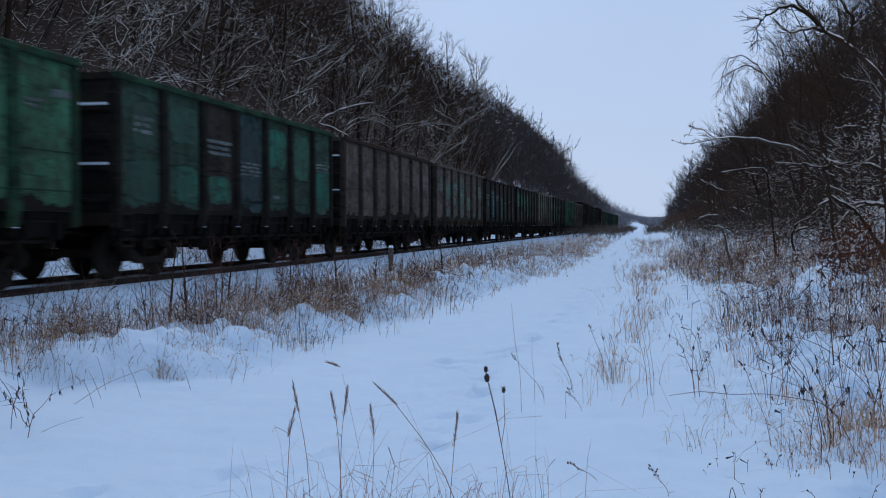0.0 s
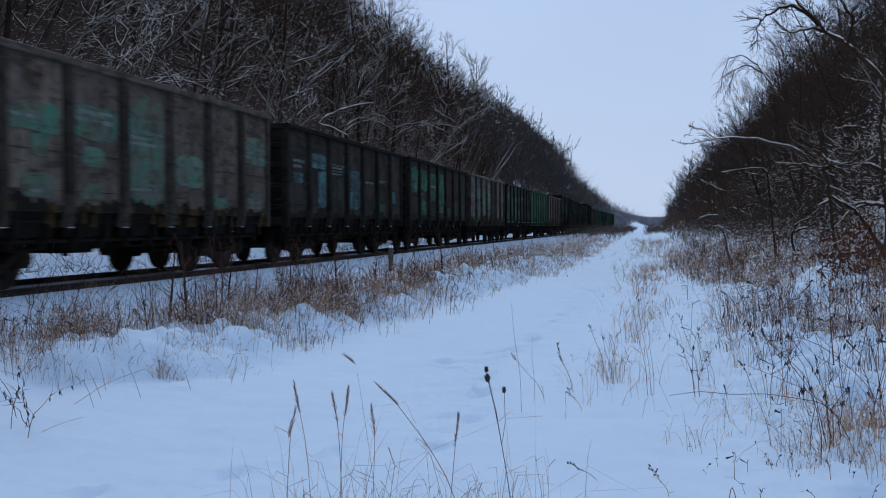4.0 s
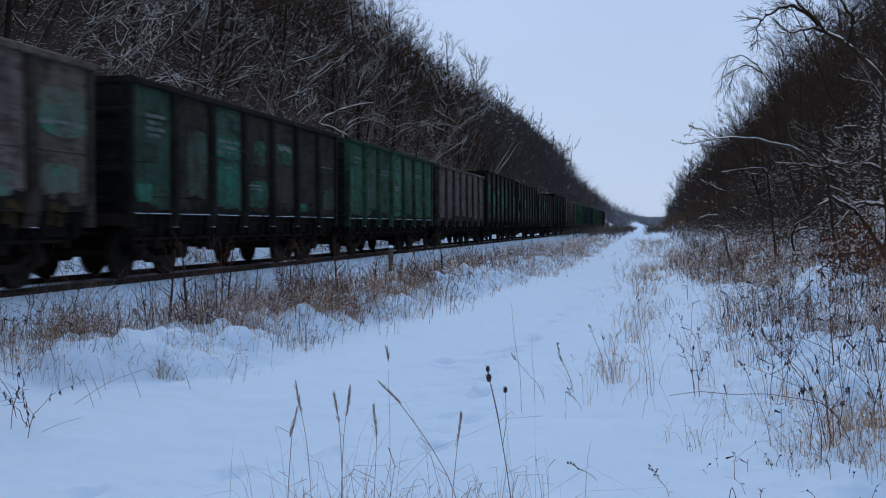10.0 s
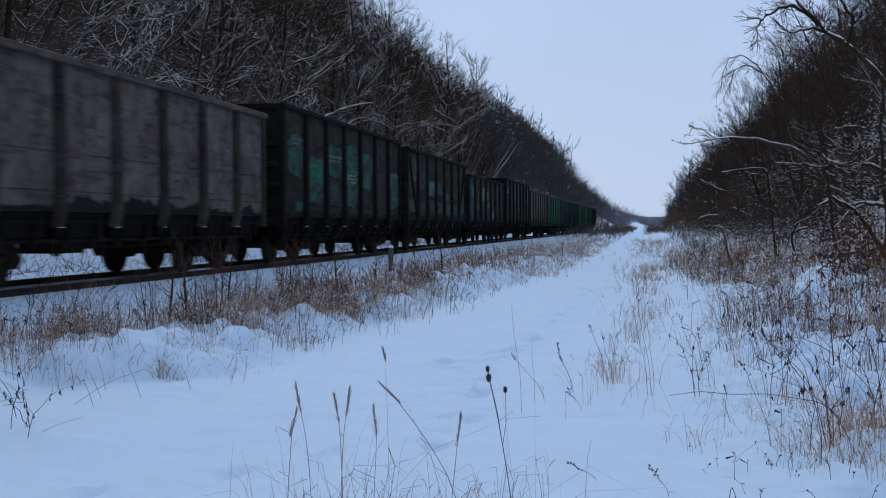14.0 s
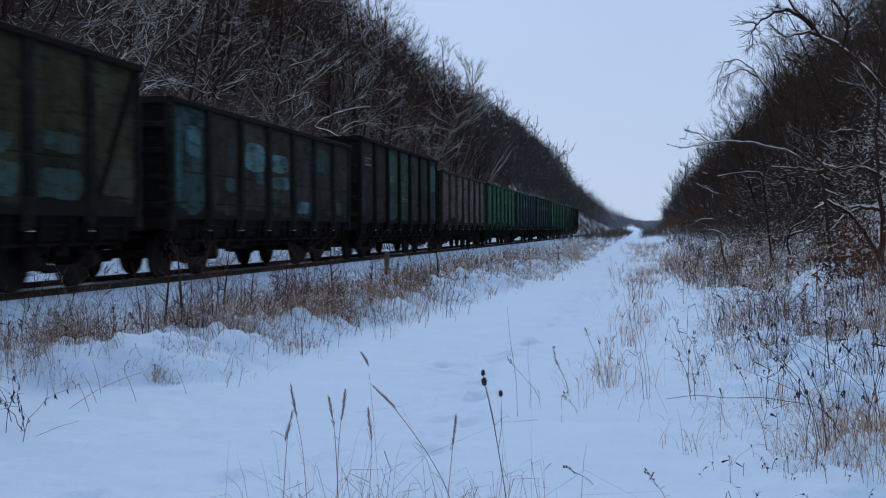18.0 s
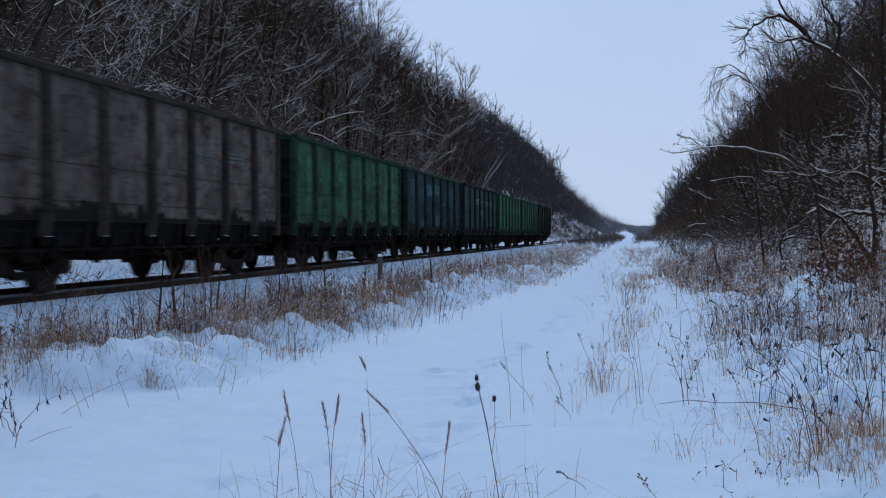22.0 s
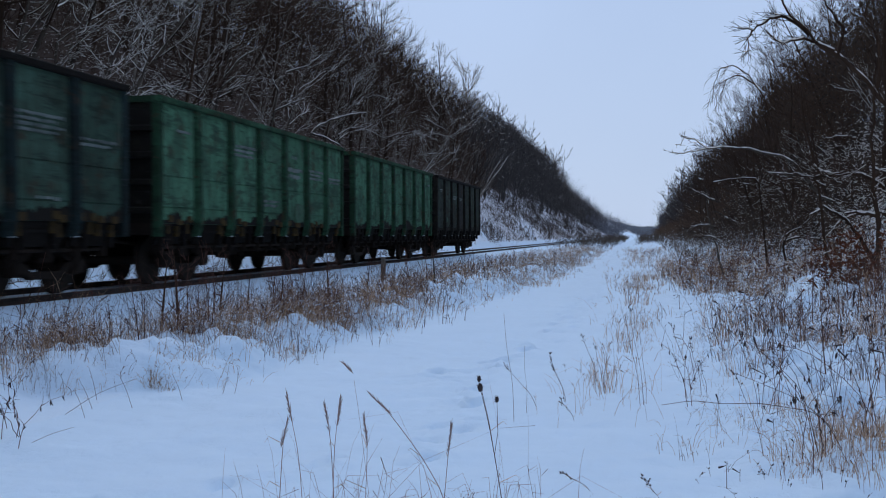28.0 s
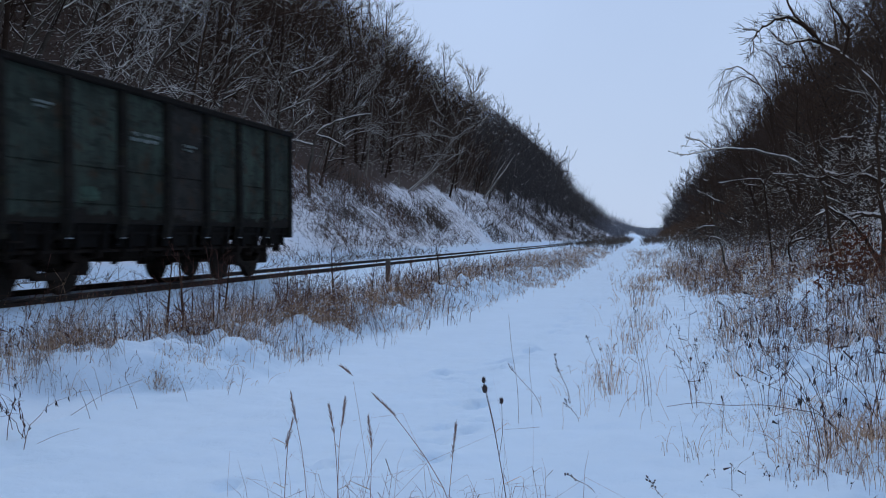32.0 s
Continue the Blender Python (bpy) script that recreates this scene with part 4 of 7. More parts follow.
def running_gear():
    """Meshes of the bogie, wheelset, hatches, frame and coupler, shared by all wagons."""
    G = {}
    b = Buf()                       # cast side frame with an open middle
    prof_o = [(-1.12, .50), (-1.10, .64), (-.80, .66), (-.42, .86), (.42, .86), (.80, .66), (1.10, .64), (1.12, .50), (.78, .48), (.46, .28), (-.46, .28), (-.78, .48)]
    k = len(prof_o)
    inn = [(-.70, .54), (-.70, .56), (-.60, .58), (-.34, .74), (.34, .74), (.60, .58), (.70, .56), (.70, .54), (.62, .53), (.38, .40), (-.38, .40), (-.62, .53)]
    for x in (1.02, 1.16):
        b.add([(x, u, v) for u, v in prof_o] + [(x, u, v) for u, v in inn], [(i, (i + 1) % k, k + (i + 1) % k, k + i) for i in range(k)])
    b.add([(1.02, u, v) for u, v in prof_o] + [(1.16, u, v) for u, v in prof_o], [(i, (i + 1) % k, k + (i + 1) % k, k + i) for i in range(k)])
    b.add([(1.02, u, v) for u, v in inn] + [(1.16, u, v) for u, v in inn], [(i, (i + 1) % k, k + (i + 1) % k, k + i) for i in range(k)])
    G["side_frame"] = b
    b = Buf()
    b.tube([Vector((1.09 + .055 * math.cos(i * 1.05), .06 * math.sin(i * 1.05), .40 + i * .0115)) for i in range(30)], [.014] * 30, 4)
    G["spring"] = b
    b = Buf()
    b.box(1.0, 1.22, -.14, .14, -.14, .14, 0.05)
    b.disc(1.22, 0, 0, 0.11, 0.06, 12)
    G["axle_box"] = b
    b = Buf()
    b.box(-1.15, 1.15, -.22, .22, .55, .80, 0.04)
    b.box(-.35, .35, -.30, .30, .78, .92, 0.06)
    G["bolster"] = b
    b = Buf()
    for s in (-1, 1):
        x = s * 0.80
        b.disc(x, 0, 0, 0.475, 0.09, 28)
        b.disc(x - s * 0.06, 0, 0, 0.505, 0.03, 28)
        b.disc(x + s * 0.055, 0, 0, 0.13, 0.05, 14)
        for i in range(6):          # ribs and casting marks that show the turning
            a = i * math.pi / 3
            cy, cz = 0.27 * math.cos(a), 0.27 * math.sin(a)
            b.box(x + s * .045, x + s * .062, cy - .035, cy + .035, cz - .035, cz + .035)
    b.disc(0, 0, 0, 0.085, 2.2, 12)
    G["wheelset"] = b
    b = Buf()
    b.box(-0.17, 0.17, -BODY / 2 - .1, BODY / 2 + .1, 0.88, 1.20, 0.03)
    for y in (-4.33, 4.33):
        b.box(-1.35, 1.35, y - .22, y + .22, .92, 1.20, 0.04)
    for y in (-6.25, -2.1, 0, 2.1, 6.25):
        b.box(-1.40, 1.40, y - .10, y + .10, .98, 1.20, 0.03)
    G["underframe"] = b
    b = Buf()
    b.box(-1.46, 1.46, -BODY / 2, BODY / 2, 1.20, 1.26)
    G["floor"] = b
    b = Buf()                       # discharge hatch hanging under the side, with hinges
    w = BODY / BAYS / 2 - .16
    b.add([(1.44, -w, 1.20), (1.44, w, 1.20), (1.34, w, .80), (1.34, -w, .80), (1.40, -w, 1.20), (1.40, w, 1.20), (1.29, w, .81), (1.29, -w, .81)],
          [(0, 1, 2, 3), (7, 6, 5, 4), (0, 4, 5, 1), (1, 5, 6, 2), (2, 6, 7, 3), (3, 7, 4, 0)])
    for y in (-w * .6, w * .6):
        b.box(1.38, 1.47, y - .05, y + .05, .76, 1.18, 0.015)
    b.box(1.36, 1.44, -w, w, 1.02, 1.07)
    G["hatch"] = b
    b = Buf()                       # brake rods, pipes and levers along the frame
    b.tube([Vector((.55, -6.6, .90)), Vector((.62, -3, .60)), Vector((.62, 3, .60)), Vector((.55, 6.6, .90))], [.035] * 4, 6)
    b.tube([Vector((-.45, -4.0, .60)), Vector((-.45, 0, .52)), Vector((-.45, 4.0, .60))], [.03] * 3, 6)
    for y in (-2.6, -1.3, 0.2, 1.9, 3.0):
        b.box(.58, .68, y - .06, y + .06, .46, 1.0, 0.02)
    b.box(.2, 1.0, -1.9, -.9, .52, .92, 0.12)
    G["brake_pipe"] = b
    b = Buf()                       # torsion shaft of the hatches with its arms
    b.tube([Vector((1.26, -6.0, .74)), Vector((1.26, 6.0, .74))], [.036, .036], 8)
    for i in range(14):
        y = -5.85 + i * 0.9
        b.box(1.20, 1.36, y - .04, y + .04, .62, .90, 0.01)
    G["hatch_shaft"] = b
    b = Buf()
    b.box(1.405, 1.478, -.05, .05, .98, 1.19, 0.01)
    b.box(1.505, 1.53, -.09, .09, 1.205, 1.33, 0.01)
    G["clay_streak"] = b
    b = Buf()
    b.box(-.12, .12, -.62, 0.0, .94, 1.14, 0.03)
    b.box(-.20, .17, -.66, -.40, .88, 1.20, 0.06)
    b.box(.10, .24, -.78, -.50, .93, 1.15, 0.04)
    G["coupler"] = b
    b = Buf()
    b.disc(0, 0, 0, 0.16, 0.75, 16)
    G["brake_cylinder"] = b
    b = Buf()
    for z in (.62, .90, 1.18):
        b.box(1.44, 1.50, -.19, .19, z - .015, z + .015)
    for y in (-.19, .19):
        b.box(1.45, 1.49, y - .015, y + .015, .60, 1.45)
    G["step_ladder"] = b
    b = Buf()
    b.box(1.50, 1.575, -.05, .05, .948, .960)
    G["ledge"] = b
    mats = {"wheelset": IRON_WORN, "ledge": SNOW, "clay_streak": CLAY}
    return {k: fix_normals(v.mesh(k, mats.get(k, IRON))) for k, v in G.items()}


GEAR = running_gear()
SHAPES = {}
WHEELSETS, WAGONS = [], []


def with_paint(me, mat, cache={}):
    key = (me.name, mat.name)
    if key not in cache:
        c = me.copy()
        c.materials.clear()
        c.materials.append(mat)
        cache[key] = c
    return cache[key]


def wagon(label, panels, posts, top=3.62, patches=(), marks=(), heap=0.0, hatch="black", rim=None, ribsnow=False, braces=False, sillsnow=False, grime=1.0):
    """panels, posts: paint names (panels: one, or one for each bay). patches: (bay, y0, y1, z0, z1, paint) in parts of a bay;
    marks: (bay, y0, y1, z, height, rows) worn lettering as plain bars."""
    if top not in SHAPES:
        SHAPES[top] = wagon_meshes(top)
    S = SHAPES[top]
    root = thing("open_wagon", label, "freight wagon", group="wagons of the train")
    edges = bay_edges()
    w = BODY / BAYS
    names = panels if isinstance(panels, (list, tuple)) else [panels] * BAYS
    flip = pose(0, 0, 0, 0, 0, 180)
    body = part("wagon_body", with_paint(GEAR["floor"], PAINTS["black"]), root, "soot-dark wagon floor")
    for side in (0, 1):
        turn = flip if side else Matrix()
        for i in range(BAYS):
            mid = (edges[i] + edges[i + 1]) / 2
            p = part("side_panel", with_paint(S["panel"], PAINTS[names[i]]), body, at=pose(0, mid, 0) @ turn)
            part("hatch", with_paint(GEAR["hatch"], PAINTS["black"]), body, at=pose(0, mid, 0) @ turn)
        for i in range(1, BAYS):
            part("post", with_paint(S["post"], PAINTS[posts]), body, at=pose(0, edges[i], 0) @ turn)
            if not side:
                part("ledge", GEAR["ledge"], body, "scrap of snow on the post foot", at=pose(0, edges[i], 0))
        for y in (edges[0] + .09, edges[-1] - .09):
            part("corner_post", with_paint(S["corner"], PAINTS[posts]), body, at=pose(0, y, 0) @ turn)
        part("rim", with_paint(S["rim"], PAINTS[rim or posts]), body, at=turn.copy())
        part("step_ladder", GEAR["step_ladder"], body, at=pose(0, edges[0] + .45, 0) @ turn)
    for end in (0, 1):
        m = pose(0, -BODY / 2 + .06, 0) if not end else pose(0, BODY / 2 - .06, 0, 0, 0, 180)
        # Walls and ribs carry the shade of the wagon gap in their near-black paint.
        wall = part("end_wall", with_paint(S["end_wall"], PAINTS["soot_and_shade"]), body, at=m)
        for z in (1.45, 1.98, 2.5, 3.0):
            part("rib", with_paint(S["rib"], PAINTS["soot_and_shade"]), body, at=m @ pose(0, 0, z))
            if ribsnow and z in (1.98, 3.0):
                b = Buf()
                b.box(-1.38, 1.38, -.135, -.032, .04, .085, 0.02)
                part("rib_snow", b.mesh("rib_snow", SNOW), body, "snow lying on the end rib", at=m @ pose(0, 0, z))
        part("end_rim", with_paint(S["end_rim"], PAINTS[posts]), body, at=m)
        c = Matrix() if not end else flip
        part("coupler", GEAR["coupler"], root, at=c @ pose(0, -BODY / 2, 0))
    part("underframe", GEAR["underframe"], root)
    part("brake_pipe", GEAR["brake_pipe"], root)
    for s in (0, 1):
        part("hatch_shaft", GEAR["hatch_shaft"], root, at=flip if s else Matrix())
    if hatch == "clay":
        for i in range(BAYS):
            for q in (-.62, -.36, .04, .38, .6):
                if (i * 7 + int(q * 50) + len(WAGONS)) % 5 < 2:
                    continue
                part("clay_streak", GEAR["clay_streak"], body, "yellow clay dust on the hatch hinge", at=pose(0, (edges[i] + edges[i + 1]) / 2 + q + .07 * math.sin(i * 5 + q * 9), -.03 * math.sin(i * 3 + q * 40)))
    part("brake_cylinder", GEAR["brake_cylinder"], root, at=pose(.75, 1.1, .86))
    for y in (-4.325, 4.325):
        bogie = part("bogie", GEAR["bolster"], root, at=pose(0, y, 0))
        for s in (0, 1):
            t = flip if s else Matrix()
            part("side_frame", GEAR["side_frame"], bogie, at=t.copy())
            for y in (-.18, 0, .18):
                part("spring", GEAR["spring"], bogie, at=pose(0, y, 0) @ t)
            for a in (-.925, .925):
                part("axle_box", GEAR["axle_box"], bogie, at=pose(0, a, .475) @ t)
        for a in (-.925, .925):
            WHEELSETS.append(part("wheelset", GEAR["wheelset"], bogie, at=pose(0, a, .475)))
    if sillsnow:
        rng = random.Random(len(WAGONS))
        for i in range(BAYS):
            b, ya = Buf(), edges[i] + .15
            while ya < edges[i + 1] - .2:
                yb = min(edges[i + 1] - .14, ya + rng.uniform(.2, 1.2))
                b.box(1.496, 1.522, ya, yb, 1.198, 1.210)
                ya = yb + rng.uniform(.05, .3)
            part("sill_snow", b.mesh("sill_snow", SNOW), body, "thin line of snow along the sill")
    if braces:
        for bay, turn in ((0, 1), (BAYS - 1, -1)):
            b = Buf()
            ya, yb = edges[bay] + .2, edges[bay + 1] - .1
            if turn < 0:
                ya, yb = edges[bay + 1] - .2, edges[bay] + .1
            b.add([(x, y + o, z) for x in (1.50, 1.56) for y, z in ((ya, top - .15), (yb, 1.25)) for o in (-.06, .06)],
                  [(0, 1, 3, 2), (4, 6, 7, 5), (0, 4, 5, 1), (2, 3, 7, 6), (0, 2, 6, 4), (1, 5, 7, 3)])
            part("brace", fix_normals(b.mesh("brace", PAINTS["black"])), body, "diagonal side brace")
    for bay, y0, y1, z0, z1, col in patches:
        b = Buf()
        lo = edges[bay] + .14
        span = w - .28
        zz = [1.30 + (top - .20 - 1.30) * q for q in (z0, z1)]
        ya, yb = lo + span * y0, lo + span * y1
        rng = random.Random(bay * 77 + int(y0 * 100) + int(z0 * 1000) + len(WAGONS))
        ring = []
        for i in range(64):         # a roughly square outline with a ragged brushed edge
            a = 2 * math.pi * i / 64
            c, q = math.cos(a), math.sin(a)
            k = 1 / (abs(c) ** 5 + abs(q) ** 5) ** 0.2 * (1 - abs(rng.gauss(0, 0.06)) + 0.05 - 0.22 * max(0, noise.noise((c * 1.6 + bay, q * 1.6, y0 * 9 + z0 * 5))) - 0.12 * max(0, noise.noise((c * 5 + bay, q * 5, y0 * 7))))
            ring.append(((ya + yb) / 2 + (yb - ya) / 2 * c * k, (zz[0] + zz[1]) / 2 + (zz[1] - zz[0]) / 2 * q * k))
        b.prism(ring, "x", 1.498, 1.5165)
        part("paint_patch", fix_normals(b.mesh("paint_patch", patch_paint(col, names[bay]))), body, "patch of newer paint")
    for bay in range(BAYS):     # crust of soot and brake dust along the foot of each panel
        rng = random.Random(bay * 31 + len(WAGONS) * 7)
        lo, hi = edges[bay] + .10, edges[bay + 1] - .10
        ring = [(lo, 1.203), (hi, 1.203)]
        for i in range(73):
            u = 1 - i / 72
            rise = .20 + noise.noise((u * 1.9 + bay * 1.7, len(WAGONS) * 1.9, .4)) + .5 * noise.noise((u * 6 + bay * 4.7, len(WAGONS) * 2.9, 3.4)) + .3 * noise.noise((u * 17 + bay * 9.7, len(WAGONS) * 3.9, 1.4))
            ring.append((lo + (hi - lo) * u, 1.245 + grime * (.05 * rng.random() + .26 * max(0, rise))))
        b = Buf()
        b.prism(ring, "x", 1.499, 1.5085)
        part("soot_crust", fix_normals(b.mesh("soot_crust", PAINTS["grime"])), body, "ragged crust of soot")
    for bay, y0, y1, z, hgt, rows in marks:
        for r in range(rows):
            b = Buf()
            lo = edges[bay] + .14
            span = w - .28
            zc = 1.30 + (top - .20 - 1.30) * z - r * hgt * 1.7
            ya, ye = lo + span * y0, lo + span * (y1 - .12 * (r % 2))
            rng = random.Random(bay * 13 + r * 5 + int(z * 100) + len(WAGONS))
            while ya < ye:              # one worn stroke after another, with gaps
                yb = min(ye, ya + rng.uniform(.5, 1.6) * max(.05, hgt))
                if rng.random() < .86:
                    lift = rng.uniform(-.12, .12) * hgt
                    b.box(1.50, 1.5205, ya, yb, zc + lift + hgt * rng.choice((0, 0, .3)), zc + lift + hgt)
                ya = yb + rng.uniform(.25, .6) * max(.03, hgt * .6)
            if not b.v:
                continue
            tagged(part("marking", b.mesh("marking", MARKING), body, "worn white lettering"), kind="stuff")
    if heap:
        b = Buf()
        nx, ny = 8, 40
        rng = random.Random(int(heap * 1000) + len(WAGONS))
        vs = []
        for j in range(ny + 1):
            for i in range(nx + 1):
                x, y = -1.44 + 2.88 * i / nx, -BODY / 2 + .1 + (BODY - .2) * j / ny
                e = min(1, 1.5 * (1 - abs(2 * i / nx - 1)), 5 * (1 - abs(2 * j / ny - 1)))
                vs.append((x, y, top - .22 + heap * e * (0.75 + .5 * noise.noise((x * 1.3, y * .7, len(WAGONS)))) + rng.uniform(-.03, .03)))
        b.add(vs, [(j * (nx + 1) + i, j * (nx + 1) + i + 1, (j + 1) * (nx + 1) + i + 1, (j + 1) * (nx + 1) + i) for j in range(ny) for i in range(nx)])
        tagged(part("coal_load", b.mesh("coal_load", COAL), root, "heaped black coal"))
    WAGONS.append(root)
    return root


# rear to front: the last wagon first
wagon("sooty dark green open wagon at the rear of the train", ["steel", "steel", "steel", "slate", "steel", "steel", "steel"], "darkpost", rim="black",
      patches=[(4, .25, .95, .33, .56, "rust"), (1, .2, .6, .12, .24, "deep")], marks=[(0, .5, .85, .80, .04, 2), (2, .15, .95, .70, .06, 2), (3, .4, .8, .68, .05, 2)])
wagon("green open freight wagon with rust spots", "fresh", "postgreen", rim="postgreen",
      patches=[(1, .62, 1, .06, .30, "slate"), (2, .3, .5, .55, .62, "rust"), (5, .2, .7, .55, .62, "rust"), (0, .4, .7, .55, .60, "rust")], marks=[(6, .6, .85, .82, .06, 1)])
wagon("green open freight wagon with white lettering", "fresh", "postgreen", rim="postgreen", hatch="clay",
      patches=[(4, .5, 1, .0, .24, "slate"), (3, .2, .9, .68, .84, "slate"), (6, .8, 1, .75, .95, "greypost")],
      marks=[(2, .1, .95, .78, .06, 3), (3, .1, .9, .22, .06, 2), (4, .35, .65, .78, .07, 1), (4, .1, .9, .62, .10, 2), (5, .05, .95, .66, .06, 3), (6, .05, .9, .60, .06, 2), (0, .5, .9, .80, .05, 1)])
wagon("dark green open freight wagon with white lettering", "deep", "postblue", rim="black", hatch="clay",
      patches=[(4, .65, 1, .04, .30, "slate"), (6, .82, 1, .55, .95, "greypost"), (3, .1, .9, .55, .9, "dark")],
      marks=[(2, .1, .95, .72, .10, 2), (3, .1, .9, .70, .05, 2), (3, .05, .95, .44, .08, 3), (4, .1, .95, .72, .05, 3), (5, .05, .9, .70, .05, 4), (6, .05, .85, .58, .05, 2), (5, .4, .8, .1, .06, 1)])
wagon("dark blue open freight wagon with pale repaint", "blue", "postblue", rim="postgreen", hatch="clay",
      patches=[(2, .15, .95, .62, .86, "sky"), (3, .15, .9, .66, .88, "sky"), (3, .1, .95, .03, .28, "sky"), (1, .6, 1, .0, .16, "bluish"), (2, .1, .6, .3, .4, "slate"), (5, .1, .9, .45, .9, "bluish"), (0, .45, .85, .55, .9, "bluish")],
      marks=[(4, .1, .4, .46, .12, 1), (0, .55, .85, .86, .05, 1)])
wagon("mottled bright green open freight wagon", "bright", "postgreen", rim="postgreen",
      patches=[(4, .45, .95, .04, .26, "slate"), (2, .3, .8, .6, .75, "deep"), (2, .4, .7, .35, .45, "rust"), (0, .6, .9, .5, .9, "deep"), (3, .2, .6, .4, .5, "olive"), (1, .1, .6, .62, .8, "olive")])
wagon("dusty grey-brown open freight wagon", "grey", "greypost", rim="greypost", grime=1.5,
      patches=[(4, .5, .95, .05, .30, "greypost"), (1, .3, .8, .45, .75, "greypost"), (3, .4, .7, .45, .6, "rust")], marks=[(5, .1, .9, .68, .05, 3), (4, .1, .9, .62, .05, 2)])
wagon("tall slate grey open freight wagon", ["slate", "dark", "deep", "deep", "slate", "slate", "blue"], "black", top=3.95, rim="black",
      patches=[(2, .1, .9, .55, .95, "deep"), (0, .0, .2, .1, .9, "blue"), (6, .1, .9, .5, .95, "deep")], marks=[(0, .35, .8, .80, .06, 3), (2, .1, .6, .62, .05, 3), (3, .1, .9, .32, .05, 2)])
wagon("dark blue-grey open freight wagon with pale patches", ["blue", "dark", "dark", "dark", "slate", "dark", "dark"], "darkpost", top=3.54, rim="black",
      patches=[(0, .42, .85, .55, .86, "sky"), (2, .1, .95, .50, .82, "sky"), (2, .6, .9, .36, .5, "bluish"), (3, .1, .9, .52, .74, "sky"), (3, .1, .95, .32, .48, "sky"), (4, .2, .85, .04, .2, "sky"),
               (5, .1, .8, .6, .95, "bluish"), (6, .05, .5, .04, .22, "bluish"), (1, .6, .85, .62, .82, "bluish"), (1, .55, .9, .24, .4, "bluish"), (0, .5, .8, .05, .2, "bluish"), (0, .02, .25, .1, .95, "bluish"), (3, .1, .5, .2, .3, "bluish")],
      marks=[(2, .15, .8, .68, .06, 2), (3, .4, .8, .60, .04, 2)])
wagon("tall olive open freight wagon with blue patches", ["olive", "dark", "olive", "olive", "olive", "olive", "olive"], "darkpost", top=3.92, rim="black", braces=True, grime=2.8,
      patches=[(0, .5, 1, .56, .95, "bluish"), (1, .2, .9, .46, .76, "bluish"), (2, .0, .95, .36, .62, "sky"), (3, .25, .9, .40, .62, "bluish"), (4, .1, .85, .32, .46, "sky"), (5, .2, .9, .36, .5, "bluish"),
               (0, .15, .95, .08, .28, "bluish"), (1, .1, .95, .06, .26, "blue"), (3, .1, .9, .06, .28, "bluish"), (4, .1, .95, .06, .28, "bluish"), (5, .1, .95, .06, .26, "bluish"), (6, .1, .9, .1, .4, "dark"), (2, .1, .9, .08, .3, "dark")],
      marks=[(0, .5, .95, .62, .06, 2), (2, .1, .9, .56, .04, 3)])
wagon("tall sooty open freight wagon with teal panels", "dark", "black", top=4.02, rim="black", heap=0.25,
      patches=[(0, .25, .95, .38, .80, "teal"), (1, .05, .95, .12, .62, "teal"), (2, .05, .95, .42, .78, "teal"), (2, .1, .9, .08, .38, "deep"), (3, .05, .95, .08, .86, "teal"), (4, .1, .9, .32, .78, "teal"), (6, .05, .95, .10, .62, "teal"), (0, .6, .95, .02, .12, "green"), (5, .1, .7, .2, .5, "slate")],
      marks=[(0, .4, .95, .74, .06, 2), (2, .05, .95, .64, .08, 2), (3, .1, .9, .50, .06, 4), (6, .1, .8, .56, .07, 1), (1, .2, .6, .5, .05, 1)])
wagon("mauve-grey dusty open freight wagon", "mauve", "greypost", rim="grey",
      patches=[(6, .1, .8, .58, .84, "pale"), (4, .5, .98, .04, .32, "slate"), (4, .1, .6, .34, .40, "rust"), (0, .35, .8, .5, .9, "greypost"), (2, .2, .7, .6, .72, "greypost"), (2, .1, .4, .35, .45, "rust")])
wagon("green open freight wagon with dulled panels", sillsnow=True, panels=["green", "deep", "deep", "green", "deep", "green", "green"], posts="postgreen", rim="postgreen",
      patches=[(4, .42, .75, .04, .30, "slate"), (1, .1, .9, .1, .6, "slate"), (2, .1, .9, .05, .2, "blue"), (0, .1, .3, .1, .7, "deep")],
      marks=[(0, .35, .8, .82, .09, 2), (2, .1, .9, .70, .07, 2), (3, .1, .9, .80, .05, 1), (3, .3, .8, .48, .05, 3), (4, .05, .7, .72, .10, 1), (5, .1, .8, .75, .05, 2)])
wagon("dark green open freight wagon with pale spots", sillsnow=True, panels=["deep", "dark", "deep", "dark", "dark", "slate", "slate"], posts="darkpost", rim="darkpost",
      patches=[(1, .3, .95, .1, .75, "deep"), (2, .05, .95, .03, .5, "teal"), (2, .05, .95, .52, .76, "teal"), (3, .05, .95, .05, .34, "teal"), (3, .3, .8, .5, .78, "teal"), (4, .1, .9, .55, .8, "teal"), (5, .05, .5, .02, .12, "teal"), (6, .3, .95, .05, .32, "deep"), (0, .1, .5, .05, .22, "teal"), (0, .3, .95, .2, .4, "black"), (4, .1, .9, .1, .45, "slate")],
      marks=[(0, .35, .85, .78, .07, 4), (2, .05, .95, .68, .07, 3), (3, .15, .8, .27, .05, 2), (4, .2, .8, .72, .12, 1), (2, .4, .7, .42, .06, 1), (6, .1, .8, .6, .04, 1)])
